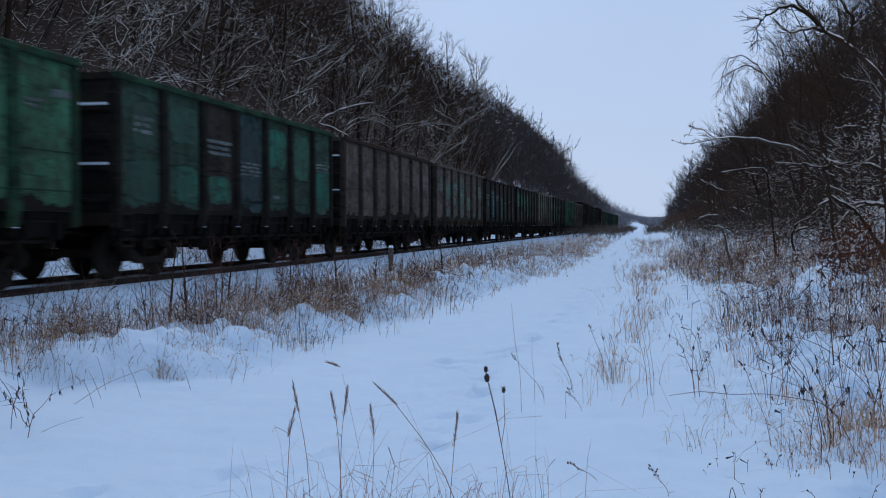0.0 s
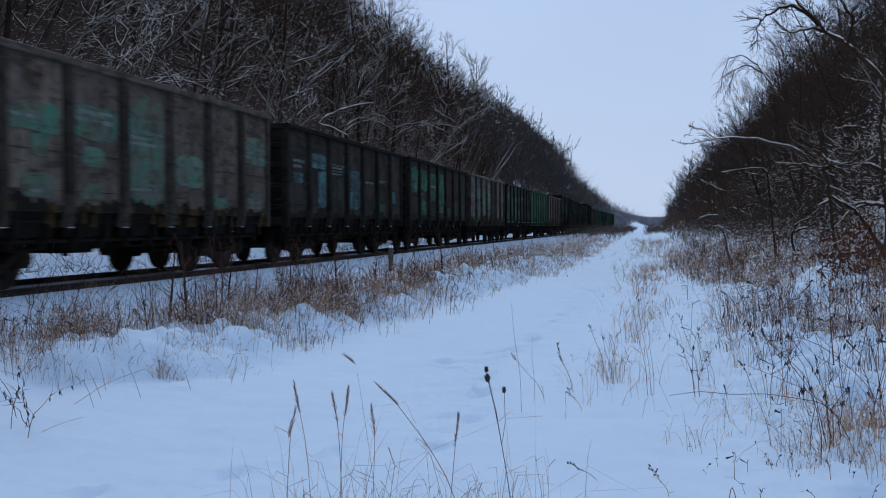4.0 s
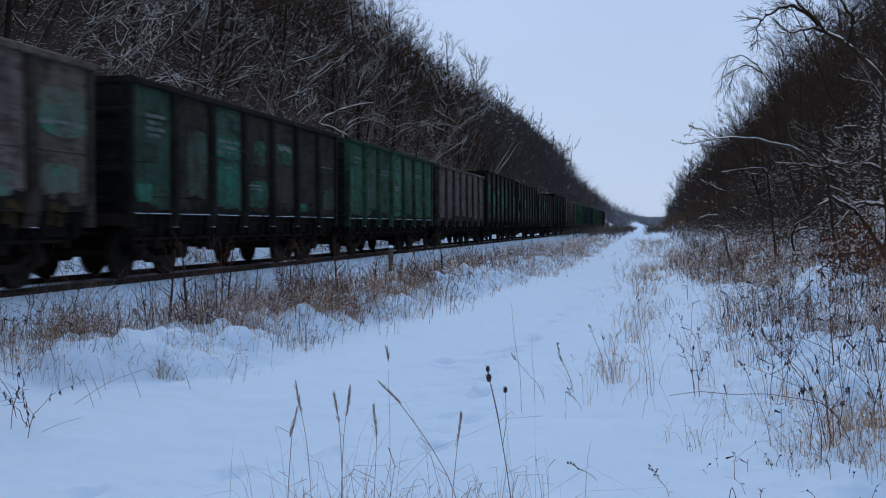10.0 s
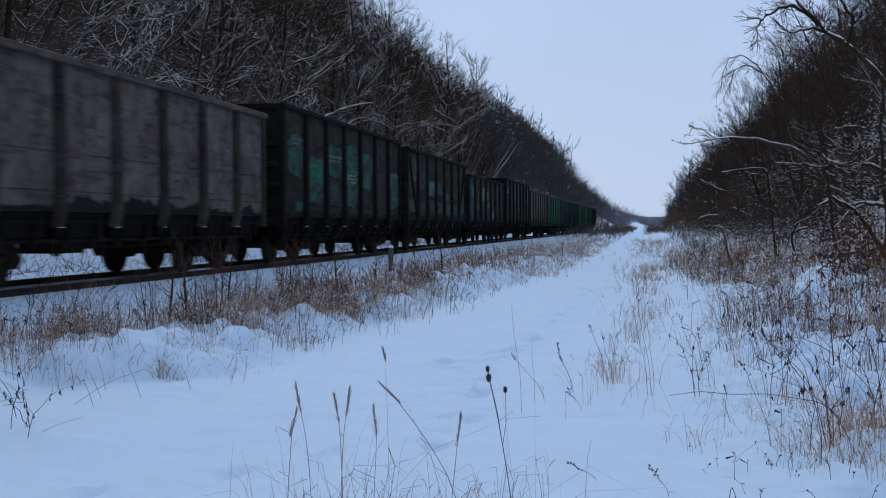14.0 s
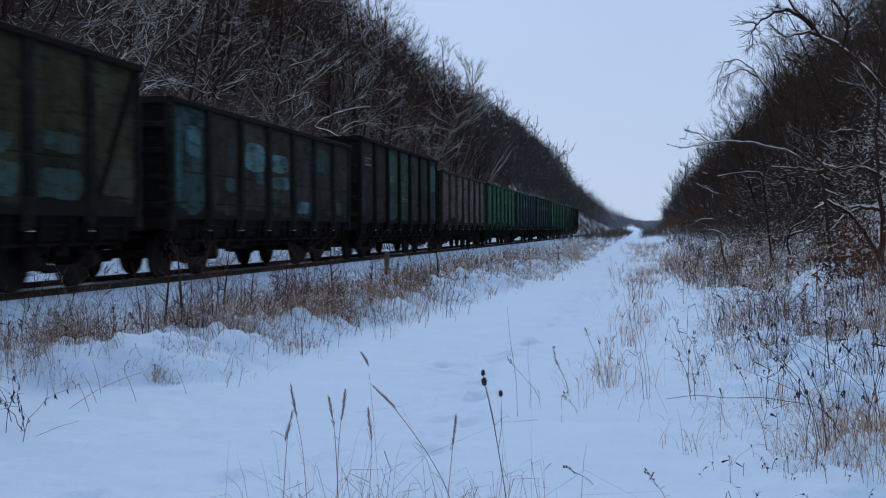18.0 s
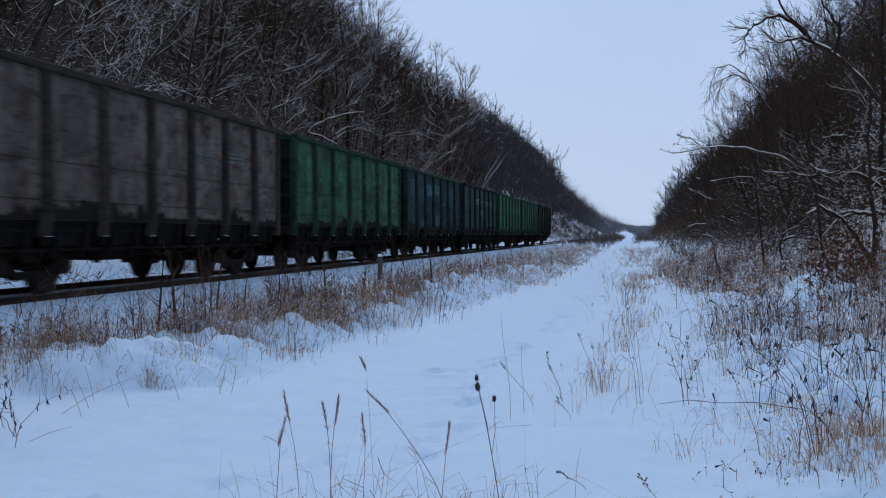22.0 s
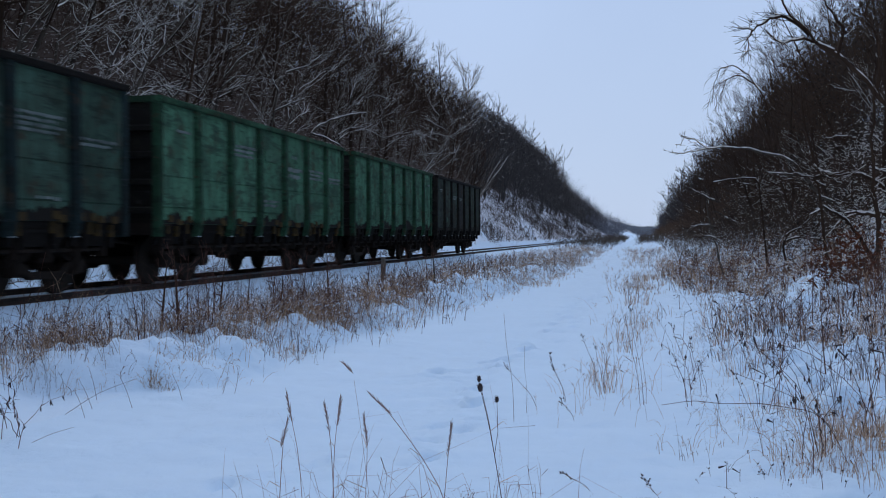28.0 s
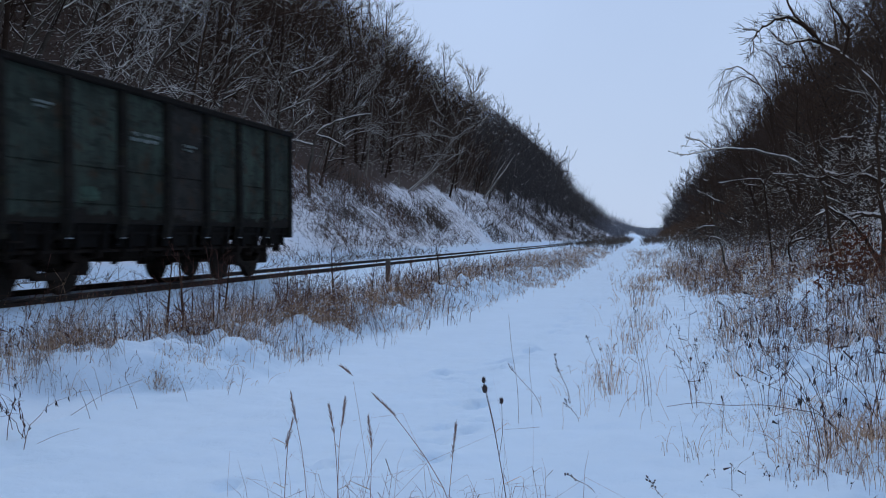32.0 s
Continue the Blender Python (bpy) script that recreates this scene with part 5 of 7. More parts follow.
wagon("grey open freight wagon with green panels", ["mauve", "grey", "grey", "grey", "slate", "mauve", "grey"], "greypost", rim="grey", hatch="clay", grime=1.2,
      patches=[(0, .42, .92, .5, .95, "teal"), (1, .05, .95, .5, .78, "teal"), (1, .4, .95, .08, .48, "teal"), (2, .03, .97, .12, .72, "teal"), (3, .03, .95, .25, .95, "teal"), (5, .1, .85, .05, .22, "teal"), (6, .05, .95, .5, .86, "teal"), (6, .1, .8, .08, .3, "teal"), (0, .0, .2, .22, .37, "red")],
      marks=[(0, .3, .8, .60, .07, 2), (2, .08, .85, .68, .08, 2), (3, .08, .9, .62, .06, 4), (3, .08, .9, .16, .05, 2), (6, .05, .95, .58, .07, 1), (1, .5, .7, .6, .08, 1), (0, .02, .22, .16, .08, 1), (1, .4, .8, .12, .05, 2)])
wagon("sooty open freight wagon with teal repaint", ["slate", "dark", "dark", "dark", "rust", "olive", "dark"], "darkpost", top=3.58, rim="black",
      patches=[(0, .25, .98, .46, .95, "teal"), (1, .05, .95, .5, .92, "teal"), (1, .05, .9, .04, .34, "teal"), (2, .05, .95, .32, .88, "teal"), (3, .1, .95, .08, .95, "teal"), (4, .1, .75, .03, .22, "teal"), (5, .1, .7, .05, .4, "deep"), (0, .2, .9, .1, .4, "rust"), (1, .2, .7, .3, .5, "rust"), (6, .3, .8, .05, .3, "deep")],
      marks=[(0, .5, .95, .62, .05, 3), (2, .2, .9, .60, .09, 1), (3, .1, .8, .18, .04, 3), (1, .1, .3, .42, .1, 1)])
wagon("dark open freight wagon with pale blue patches", "dark", "darkpost", top=3.55, rim="black",
      patches=[(0, .3, .8, .38, .52, "sky"), (1, .05, .97, .6, .80, "sky"), (1, .48, .95, .08, .58, "sky"), (2, .5, .9, .18, .5, "bluish"), (3, .05, .97, .36, .66, "sky"), (3, .05, .97, .08, .37, "sky"), (5, .1, .75, .06, .2, "bluish"), (6, .2, .55, .22, .42, "sky"), (4, .1, .9, .3, .5, "rust")],
      marks=[(0, .3, .85, .64, .08, 2), (2, .1, .95, .68, .05, 4), (4, .2, .8, .5, .06, 1), (5, .1, .7, .54, .09, 1)])
wagon("grey open freight wagon with teal panels", "grey", "greypost", rim="grey", hatch="clay", grime=1.2,
      patches=[(0, .5, .95, .52, .95, "teal"), (1, .05, .95, .5, .72, "teal"), (1, .4, .75, .34, .5, "teal"), (1, .3, .85, .04, .22, "teal"), (2, .03, .97, .5, .78, "teal"), (2, .2, .65, .3, .46, "teal"), (2, .2, .6, .04, .17, "teal"), (3, .03, .97, .02, .95, "teal"),
               (4, .05, .95, .2, .5, "teal"), (5, .1, .6, .02, .13, "teal"), (6, .05, .95, .5, .8, "teal"), (6, .2, .8, .02, .2, "teal"), (4, .5, .9, .0, .18, "slate")],
      marks=[(0, .5, .95, .68, .05, 4), (2, .08, .95, .70, .08, 2), (3, .1, .9, .62, .06, 3), (3, .1, .9, .18, .05, 3), (6, .1, .9, .66, .06, 3), (1, .4, .7, .12, .05, 2), (4, .2, .8, .22, .04, 1), (1, .1, .6, .6, .06, 1)])
wagon("dusty grey-brown open freight wagon with snow on its end ribs", "grey", "greypost", rim="rust", ribsnow=True,
      patches=[(4, .55, .98, .06, .32, "greypost"), (3, .2, .6, .45, .75, "greypost"), (2, .2, .8, .62, .7, "greypost"), (6, .1, .9, .5, .8, "mauve")], marks=[(5, .1, .8, .55, .04, 2)])
wagon("dark green open freight wagon with worn panels", ["deep", "deep", "dark", "blue", "deep", "deep", "deep"], "darkpost", rim="postgreen", ribsnow=True,
      patches=[(0, .2, .95, .05, .42, "deep"), (1, .1, .95, .6, .95, "deep"), (1, .3, .95, .05, .4, "teal"), (2, .1, .9, .05, .35, "teal"), (3, .1, .9, .1, .9, "slate"), (4, .1, .9, .5, .95, "teal"), (5, .1, .9, .4, .95, "green"), (6, .1, .95, .05, .55, "teal"), (4, .2, .6, .1, .3, "rust"), (0, .3, .9, .5, .9, "slate")],
      marks=[(0, .35, .85, .74, .07, 3), (2, .05, .95, .66, .07, 3), (3, .1, .95, .5, .05, 4), (6, .05, .95, .62, .05, 3), (4, .3, .6, .15, .08, 1), (1, .6, .9, .12, .06, 1)])
wagon("green open freight wagon with a pale mark", "bright", "postgreen", rim="postgreen",
      patches=[(5, .2, .7, .6, .8, "deep"), (6, .1, .5, .2, .3, "deep")], marks=[(6, .6, .95, .78, .12, 1), (6, .1, .5, .72, .05, 2)])

# distance of the gap behind the last wagon along the track, second by second
TRAIN = [(0, 294.9), (3, 270.1), (6, 245.4), (9, 220.2), (11, 203.5), (13, 186.6), (15, 169.6), (17, 152.6), (19, 135.6), (21, 118.7), (23, 101.9), (25.5, 81.0), (28, 60.2), (30, 43.6), (32, 27.1)]
# ---------------------------------------------------------------- marker post, distant ridge, single trees
def build_post():
    post = thing("marker_post", "short weathered concrete post with a snow cap beside the track", "post", pose(-7.0, 28.75, ground_z(-7.0, 28.75) - 0.03))
    b = Buf()
    b.box(-.06, .06, -.06, .06, -.1, .66, 0.015)
    part("shaft", b.mesh("shaft", CONCRETE), post)
    c = Buf()
    c.add([(-.065, -.065, .66), (.065, -.065, .66), (.065, .065, .66), (-.065, .065, .66), (-.035, -.035, .72), (.035, -.035, .72), (.035, .035, .72), (-.035, .035, .72)],
          [(3, 2, 1, 0), (0, 1, 5, 4), (1, 2, 6, 5), (2, 3, 7, 6), (3, 0, 4, 7), (4, 5, 6, 7)])
    part("snow_cap", c.mesh("snow_cap", SNOW), post, "small cap of snow")


build_post()


def build_ridge():
    m = bpy.data.materials.new("haze_glow")
    m.use_nodes = True
    n, l = m.node_tree.nodes, m.node_tree.links
    b = n["Principled BSDF"]
    tc, no, cr = n.new("ShaderNodeTexCoord"), n.new("ShaderNodeTexNoise"), n.new("ShaderNodeValToRGB")
    no.inputs["Scale"].default_value, no.inputs["Detail"].default_value = 0.03, 6
    l.new(tc.outputs["Object"], no.inputs["Vector"])
    l.new(no.outputs["Fac"], cr.inputs[0])
    # The ridge gives off a faint blue glow of its own in place of haze.
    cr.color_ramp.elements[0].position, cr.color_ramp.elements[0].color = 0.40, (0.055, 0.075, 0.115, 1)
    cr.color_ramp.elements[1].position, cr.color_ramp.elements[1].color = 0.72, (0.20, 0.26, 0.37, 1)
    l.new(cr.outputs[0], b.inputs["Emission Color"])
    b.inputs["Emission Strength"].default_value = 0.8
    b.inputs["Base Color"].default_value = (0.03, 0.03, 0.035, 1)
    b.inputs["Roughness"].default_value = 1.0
    buf = Buf()
    vs, k = [], 420
    for i in range(k + 1):
        x = -260 + 520 * i / k
        h = 12 + 7 * min(1, max(0, (-5 - x) / 35)) + 5 * noise.noise((x * 0.012, 0.3, 0)) + 2.2 * noise.noise((x * 0.08, 1.3, 0)) + 1.6 * noise.noise((x * 0.35, 4.3, 0)) + 9 * max(0, -x / 120)
        vs += [(x, 1500, -8), (x, 1500 + 20, h), (x, 1800, -8)]
    buf.add(vs, [(3 * i + a, 3 * i + 3 + a, 3 * i + 4 + a, 3 * i + 1 + a) for i in range(k) for a in (0, 1)])
    tagged(new("backdrop", buf.mesh("backdrop", m)), "distant wooded ridge glowing haze-blue", "ridge", kind="structure")


build_ridge()


def bough_tree(name, label, base, paths, bark, seed, twigs=40, twig_len=0.5, snow=0.9, snow_r=0.02, droop=0.0):
    """A tree from its trunk and boughs, each a path of places with a radius at its foot; twigs sprout along them."""
    rng = random.Random(seed)
    root = thing(name, label, "tree", pose(*base))
    crown, caps = Buf(), Buf()
    o = Vector(base)
    for n, (r, pts) in enumerate(paths):
        pts = [Vector(p) - o for p in pts]
        fine = []
        for i in range(len(pts) - 1):
            for j in range(3):
                q = pts[i].lerp(pts[i + 1], j / 3)
                fine.append(q + Vector((rng.uniform(-1, 1), rng.uniform(-1, 1), rng.uniform(-1, 1))) * (r * 0.5 + min(r, .012)))
        fine.append(pts[-1])
        k = len(fine)
        radii = [r * (1 - 0.82 * i / (k - 1)) + 0.004 for i in range(k)]
        b = Buf()
        b.tube(fine, radii, 6)
        part("trunk" if n == 0 else "bough", b.mesh("trunk", bark, True), root)
        snow_on(rng, caps, fine, radii, snow * 1.4, snow_r)
        fit = min(1.0, 0.35 + r / 0.05)
        for t in range(max(3, round(twigs * fit))):
            i = rng.randrange(1 if n else k // 3, k - 1)
            d = (fine[i + 1] - fine[i]).normalized() + Vector((rng.uniform(-1, 1), rng.uniform(-1, 1), rng.uniform(-.5, .9)))
            p = fine[i].lerp(fine[i + 1], rng.random())
            tw = branch_path(rng, p, d, twig_len * fit * rng.uniform(.4, 1.4), 3, .25, -droop)
            rr = [max(.004, radii[i] * .3), max(.004, radii[i] * .22), .005, .003]
            crown.tube(tw, rr, 3)
            snow_on(rng, caps, tw, rr, snow * .5, snow_r * .45)
            for u in range(2):
                q = tw[rng.randrange(1, 3)]
                sub = branch_path(rng, q, d + Vector((rng.uniform(-1, 1), rng.uniform(-1, 1), rng.uniform(-.6, .7))), twig_len * fit * rng.uniform(.3, .7), 2, .3, -droop)
                crown.tube(sub, [.005, .004, .002], 3)
    tagged(part("crown", crown.mesh("crown", TWIG), root), kind="stuff")
    if caps.f:
        tagged(part("branch_snow", caps.mesh("branch_snow", TWIG_SNOW), root, "thick snow on the boughs"), kind="stuff")
    return root


# the arched snowy bough over the track, and leaning stems above the bank
def rooted(name, label, paths, bark, seed, lean=0.0, **kw):
    """A bough tree whose trunk goes down to the ground below its first place."""
    x, y, z = paths[0][1][0]
    foot = (x + lean, y, ground_z(x + lean, y) - .1)
    bough_tree(name, label, foot, [(paths[0][0], [foot] + paths[0][1])] + paths[1:], bark, seed, **kw)


rooted("arched_tree", "dark tree with a long arched bough thick with snow",
       [(.10, [(-19.15, 59.55, 5.57), (-18.75, 59.67, 7.31), (-18.21, 59.78, 7.80), (-17.48, 59.93, 8.19), (-16.53, 60.12, 8.42), (-15.67, 60.29, 8.51)]),
        (.05, [(-18.75, 59.67, 7.31), (-17.95, 59.82, 7.09), (-17.12, 59.97, 6.67)]),
        (.05, [(-18.9, 59.62, 6.7), (-19.7, 59.48, 6.96), (-20.65, 59.3, 7.18)])], BARK_GREY, 3, twigs=3, twig_len=0.6, snow=1.0, snow_r=0.034)
SNOWY = "pale-stemmed tree with curved boughs carrying snow"
rooted("leaning_tree", SNOWY,
       [(.075, [(-20.44, 49.12, 5.87), (-20.26, 49.2, 7.69), (-20.0, 49.27, 8.58), (-19.71, 49.35, 9.53), (-19.6, 49.4, 10.8), (-19.45, 49.45, 12.1)]),
        (.05, [(-19.87, 49.3, 9.07), (-19.07, 49.48, 10.0), (-18.14, 49.67, 10.62)]), (.04, [(-20.0, 49.27, 8.58), (-19.33, 49.41, 9.13), (-18.67, 49.54, 9.21)]),
        (.045, [(-20.26, 49.2, 7.69), (-20.72, 49.12, 8.31), (-21.47, 49.0, 9.13)])], BARK_GREY, 81, twigs=22, twig_len=0.9, snow=.9, snow_r=0.02)
rooted("leaning_tree", SNOWY,
       [(.07, [(-19.08, 53.46, 5.9), (-18.8, 53.56, 7.96), (-18.58, 53.64, 9.42), (-17.67, 53.84, 10.65), (-17.44, 53.9, 12.05)]),
        (.04, [(-18.8, 53.56, 7.96), (-17.94, 53.74, 8.4), (-17.2, 53.88, 8.6)]), (.04, [(-18.66, 53.6, 8.98), (-19.1, 53.55, 10.0), (-19.45, 53.5, 10.9)]),
        (.04, [(-18.24, 53.7, 9.95), (-17.09, 53.94, 10.3), (-16.4, 54.1, 10.9)])], BARK_GREY, 82, twigs=22, twig_len=0.9, snow=.9, snow_r=0.02)
rooted("leaning_tree", SNOWY,
       [(.07, [(-21.14, 46.95, 5.96), (-21.4, 46.94, 7.8), (-20.77, 47.08, 8.58), (-20.08, 47.23, 9.23), (-19.37, 47.4, 10.35)]),
        (.05, [(-21.4, 46.94, 7.8), (-20.64, 47.1, 8.9), (-19.62, 47.3, 9.41)]), (.045, [(-21.4, 46.94, 7.8), (-22.05, 46.84, 8.84), (-22.7, 46.73, 9.57)]),
        (.04, [(-20.77, 47.08, 8.58), (-20.77, 47.1, 9.62), (-20.39, 47.2, 10.66)]), (.04, [(-21.15, 47.0, 8.31), (-21.92, 46.86, 8.45), (-22.9, 46.68, 8.84)])], BARK_GREY, 83, twigs=22, twig_len=0.8, snow=.9, snow_r=0.02)
rooted("leaning_tree", SNOWY,
       [(.07, [(-22.17, 42.69, 6.33), (-22.41, 42.68, 8.0), (-22.18, 42.75, 9.2), (-21.36, 42.93, 10.2), (-20.89, 43.04, 11.1)]),
        (.045, [(-22.29, 42.7, 8.5), (-22.77, 42.63, 8.85), (-23.36, 42.53, 9.7)]), (.04, [(-22.25, 42.73, 8.85), (-21.7, 42.82, 8.25), (-21.35, 42.9, 8.0)]),
        (.045, [(-21.36, 42.93, 10.2), (-20.53, 43.1, 10.3), (-19.47, 43.3, 10.7)])], BARK_GREY, 84, twigs=20, twig_len=0.8, snow=.9, snow_r=0.018)
rooted("leaning_tree", SNOWY,
       [(.07, [(-23.58, 40.4, 7.27), (-23.47, 40.46, 9.3), (-23.14, 40.55, 10.3), (-22.7, 40.7, 11.2)]),
        (.045, [(-23.47, 40.46, 9.3), (-22.69, 40.63, 9.9), (-21.78, 40.8, 10.03)]), (.045, [(-23.36, 40.5, 9.7), (-23.93, 40.4, 10.1), (-24.7, 40.25, 10.5)])], BARK_GREY, 85, twigs=20, twig_len=0.8, snow=.9, snow_r=0.018)
rooted("bent_birch", "two thin pale stems leaning out over the bank",
       [(.085, [(-21.2, 94.8, 5.5), (-19.2, 95.2, 7.38), (-17.4, 95.6, 10.06), (-16.25, 95.9, 12.6)]), (.075, [(-20.9, 94.9, 5.55), (-18.5, 95.4, 7.83), (-17.2, 95.7, 10.0)])], BARK_BIRCH, 86, twigs=10, twig_len=0.8, snow=.9, snow_r=0.03)
rooted("bent_birch", "two thin pale stems leaning out over the bank",
       [(.11, [(-22.62, 148.6, 6.73), (-20.87, 149, 9.78), (-19.57, 149.3, 11.97)]), (.11, [(-22.47, 148.6, 6.73), (-19.8, 149.2, 10.48), (-18.57, 149.5, 12.44)])], BARK_BIRCH, 87, twigs=10, twig_len=0.9, snow=.9, snow_r=0.04)
for x, y, s, turn in ((-20.3, 37.5, .72, 15), (-19.8, 33.5, .62, 35)):
    plant(PALE[int(x * 7) % 3], pose(x, y, ground_z(x, y) - .05, 0, 0, turn) @ Matrix.Diagonal((s, s, s, 1)), "leaning stems over the bank")

rng_b = random.Random(77)
for i in range(2):
    y = 24 * (46 / 24) ** rng_b.random()
    x = 4.3 + .055 * (y - 19) + rng_b.uniform(0, 2.6)
    s = rng_b.uniform(.26, .34)
    plant(PALE[i % 3], pose(x, y, ground_z(x, y) - .05, 0, 0, 180 + rng_b.uniform(-70, 70)) @ Matrix.Diagonal((s, s, s, 1)), "snowy shrubs on the cutting slope")

# trees that overhang the path
bough_tree("leaning_birch", "leaning tree with a snow-laden bough over the path edge", (4.6, 28.4, 1.0),
           [(.06, [(4.6, 28.4, 1.0), (4.45, 28.2, 1.9), (4.2, 27.8, 2.6), (3.8, 27.3, 3.0), (3.3, 27.2, 3.42), (2.5, 27.0, 3.62), (1.85, 26.9, 3.67)]),
            (.045, [(3.9, 27.4, 2.95), (3.4, 27.2, 3.0), (2.9, 27.1, 3.05)]), (.04, [(4.2, 27.8, 2.5), (4.7, 27.5, 2.2), (5.1, 27.3, 2.25)]), (.010, [(1.85, 26.9, 3.67), (1.3, 26.9, 3.60), (.95, 26.9, 3.52), (.60, 26.9, 3.55)]), (.008, [(1.5, 26.9, 3.62), (1.2, 26.9, 3.85), (.95, 26.9, 3.9), (.85, 26.9, 3.7)])], BARK_GREY, 5, 22, .45, .7, .009)
rooted("overhanging_tree", "dark bare tree with branches reaching over the path",
       [(.060, [(6.6, 23.2, 2.6), (5.35, 22.98, 3.56), (4.55, 22.85, 4.35), (3.91, 22.74, 5.02), (3.36, 22.64, 5.41), (2.86, 22.55, 5.92), (2.53, 22.5, 6.48)]),
        (.035, [(3.25, 22.62, 5.52), (2.92, 22.56, 5.81), (2.7, 22.52, 5.94), (2.37, 22.46, 5.83), (2.15, 22.41, 5.64), (1.82, 22.35, 5.67)]),
        (.016, [(2.15, 22.41, 5.64), (2.02, 22.38, 5.47), (2.02, 22.37, 5.19)]),
        (.03, [(3.69, 22.7, 5.19), (3.14, 22.6, 5.47), (2.7, 22.51, 5.38), (2.48, 22.47, 5.47)]),
        (.035, [(3.8, 22.72, 5.13), (3.9, 22.73, 5.7), (3.58, 22.7, 6.14), (3.4, 22.6, 6.8)]),
        (.035, [(4.55, 22.85, 4.35), (4.6, 22.8, 5.3), (4.3, 22.7, 5.9), (4.4, 22.6, 6.7)])], BARK_DARK, 6, twigs=30, twig_len=.42, snow=.5, snow_r=.012)
rooted("edge_tree", "dark young tree with snow on its low boughs",
       [(.055, [(4.1, 20.4, 1.1), (4.06, 20.4, 2.0), (4.0, 20.4, 2.6), (4.03, 20.5, 3.6), (4.1, 20.5, 4.7)]),
        (.04, [(4.09, 20.4, 0.95), (3.9, 20.35, 1.3), (3.7, 20.3, 1.6), (3.44, 20.27, 1.9), (3.15, 20.2, 2.03), (2.9, 20.2, 1.9)]),
        (.03, [(4.05, 20.4, 1.9), (3.7, 20.35, 1.94), (3.4, 20.3, 1.92)])], BARK_DARK, 16, twigs=14, twig_len=.4, snow=.8, snow_r=.010)
SNOWY_DARK = "dark slender tree with snow lying on its level boughs"
rooted("slope_tree", SNOWY_DARK,
       [(.022, [(1.92, 30.00, 1.22), (1.73, 29.88, 1.90), (1.62, 29.76, 2.58), (1.58, 29.64, 2.88)]), (.017, [(1.80, 29.80, 2.19), (2.09, 29.68, 2.05), (2.40, 29.56, 1.88)]),
        (.017, [(1.83, 29.80, 1.78), (1.43, 29.68, 1.83), (0.88, 29.56, 1.58)]), (.018, [(1.86, 29.80, 1.46), (1.50, 29.68, 1.58)]), (.018, [(1.98, 29.80, 2.40), (1.57, 29.68, 2.58), (1.24, 29.56, 2.77)])], BARK_GREY, 101, twigs=20, twig_len=.5, snow=.55, snow_r=.008, lean=.25)
rooted("slope_tree", SNOWY_DARK,
       [(.023, [(2.86, 28.50, 2.82), (2.75, 28.38, 2.98), (2.26, 28.26, 2.98), (1.70, 28.14, 2.88)]), (.022, [(2.82, 28.40, 2.75), (2.54, 28.28, 2.84), (2.22, 28.16, 2.88)])], BARK_DARK, 102, twigs=20, twig_len=.5, snow=.55, snow_r=.008, lean=.25)
rooted("slope_tree", SNOWY_DARK,
       [(.024, [(3.02, 25.00, 1.21), (3.13, 24.88, 1.58), (3.36, 24.76, 1.71), (3.55, 24.64, 1.91)]), (.024, [(3.08, 24.90, 1.43), (3.36, 24.78, 1.48), (3.52, 24.66, 1.64)]),
        (.020, [(3.13, 24.90, 1.58), (2.97, 24.78, 1.47)])], BARK_DARK, 103, twigs=20, twig_len=.45, snow=.55, snow_r=.008, lean=.25)
rooted("slope_tree", SNOWY_DARK,
       [(.034, [(3.67, 24.50, 2.63), (3.57, 24.38, 2.79), (3.21, 24.26, 2.86)]), (.026, [(3.61, 24.30, 2.80), (3.85, 24.18, 2.77), (4.12, 24.06, 2.64)]),
        (.024, [(3.87, 24.30, 2.77), (4.08, 24.18, 2.88), (4.23, 24.06, 2.84)]), (.024, [(4.44, 24.30, 3.57), (4.13, 24.18, 3.65), (3.77, 24.06, 3.59)])], BARK_DARK, 104, twigs=22, twig_len=.5, snow=.55, snow_r=.008, lean=.25)
bough_tree("slender_tree", "slender dark tree with snow on its side branches", (5.35, 25.5, 1.4),
           [(.075, [(5.35, 25.5, 1.4), (5.25, 25.4, 3.0), (5.3, 25.4, 4.6), (5.2, 25.3, 6.2), (5.3, 25.2, 8.2)]),
            (.04, [(5.25, 25.4, 2.6), (4.7, 25.2, 2.9), (4.2, 25.0, 2.85), (3.7, 24.9, 3.0)]),
            (.035, [(5.25, 25.4, 3.6), (5.7, 25.2, 4.0), (6.2, 25.0, 4.1)]), (.04, [(5.27, 25.4, 2.0), (4.8, 25.1, 2.05), (4.3, 24.9, 1.9), (3.9, 24.8, 1.5)])], BARK_DARK, 8, 26, .6, .8, .014)
rooted("weeping_birch", "thin birch with drooping twigs",
       [(.022, [(5.05, 38.7, 2.9), (4.08, 38.58, 6.17), (3.51, 38.49, 7.04), (2.94, 38.39, 7.37), (2.56, 38.31, 7.23), (2.34, 38.26, 6.75), (2.28, 38.23, 6.07)]),
        (.02, [(3.7, 38.52, 6.75), (3.13, 38.42, 7.04), (2.75, 38.34, 6.85), (2.6, 38.3, 6.36)])], BARK_DARK, 9, twigs=46, twig_len=.8, snow=.1, snow_r=.01, droop=.45)


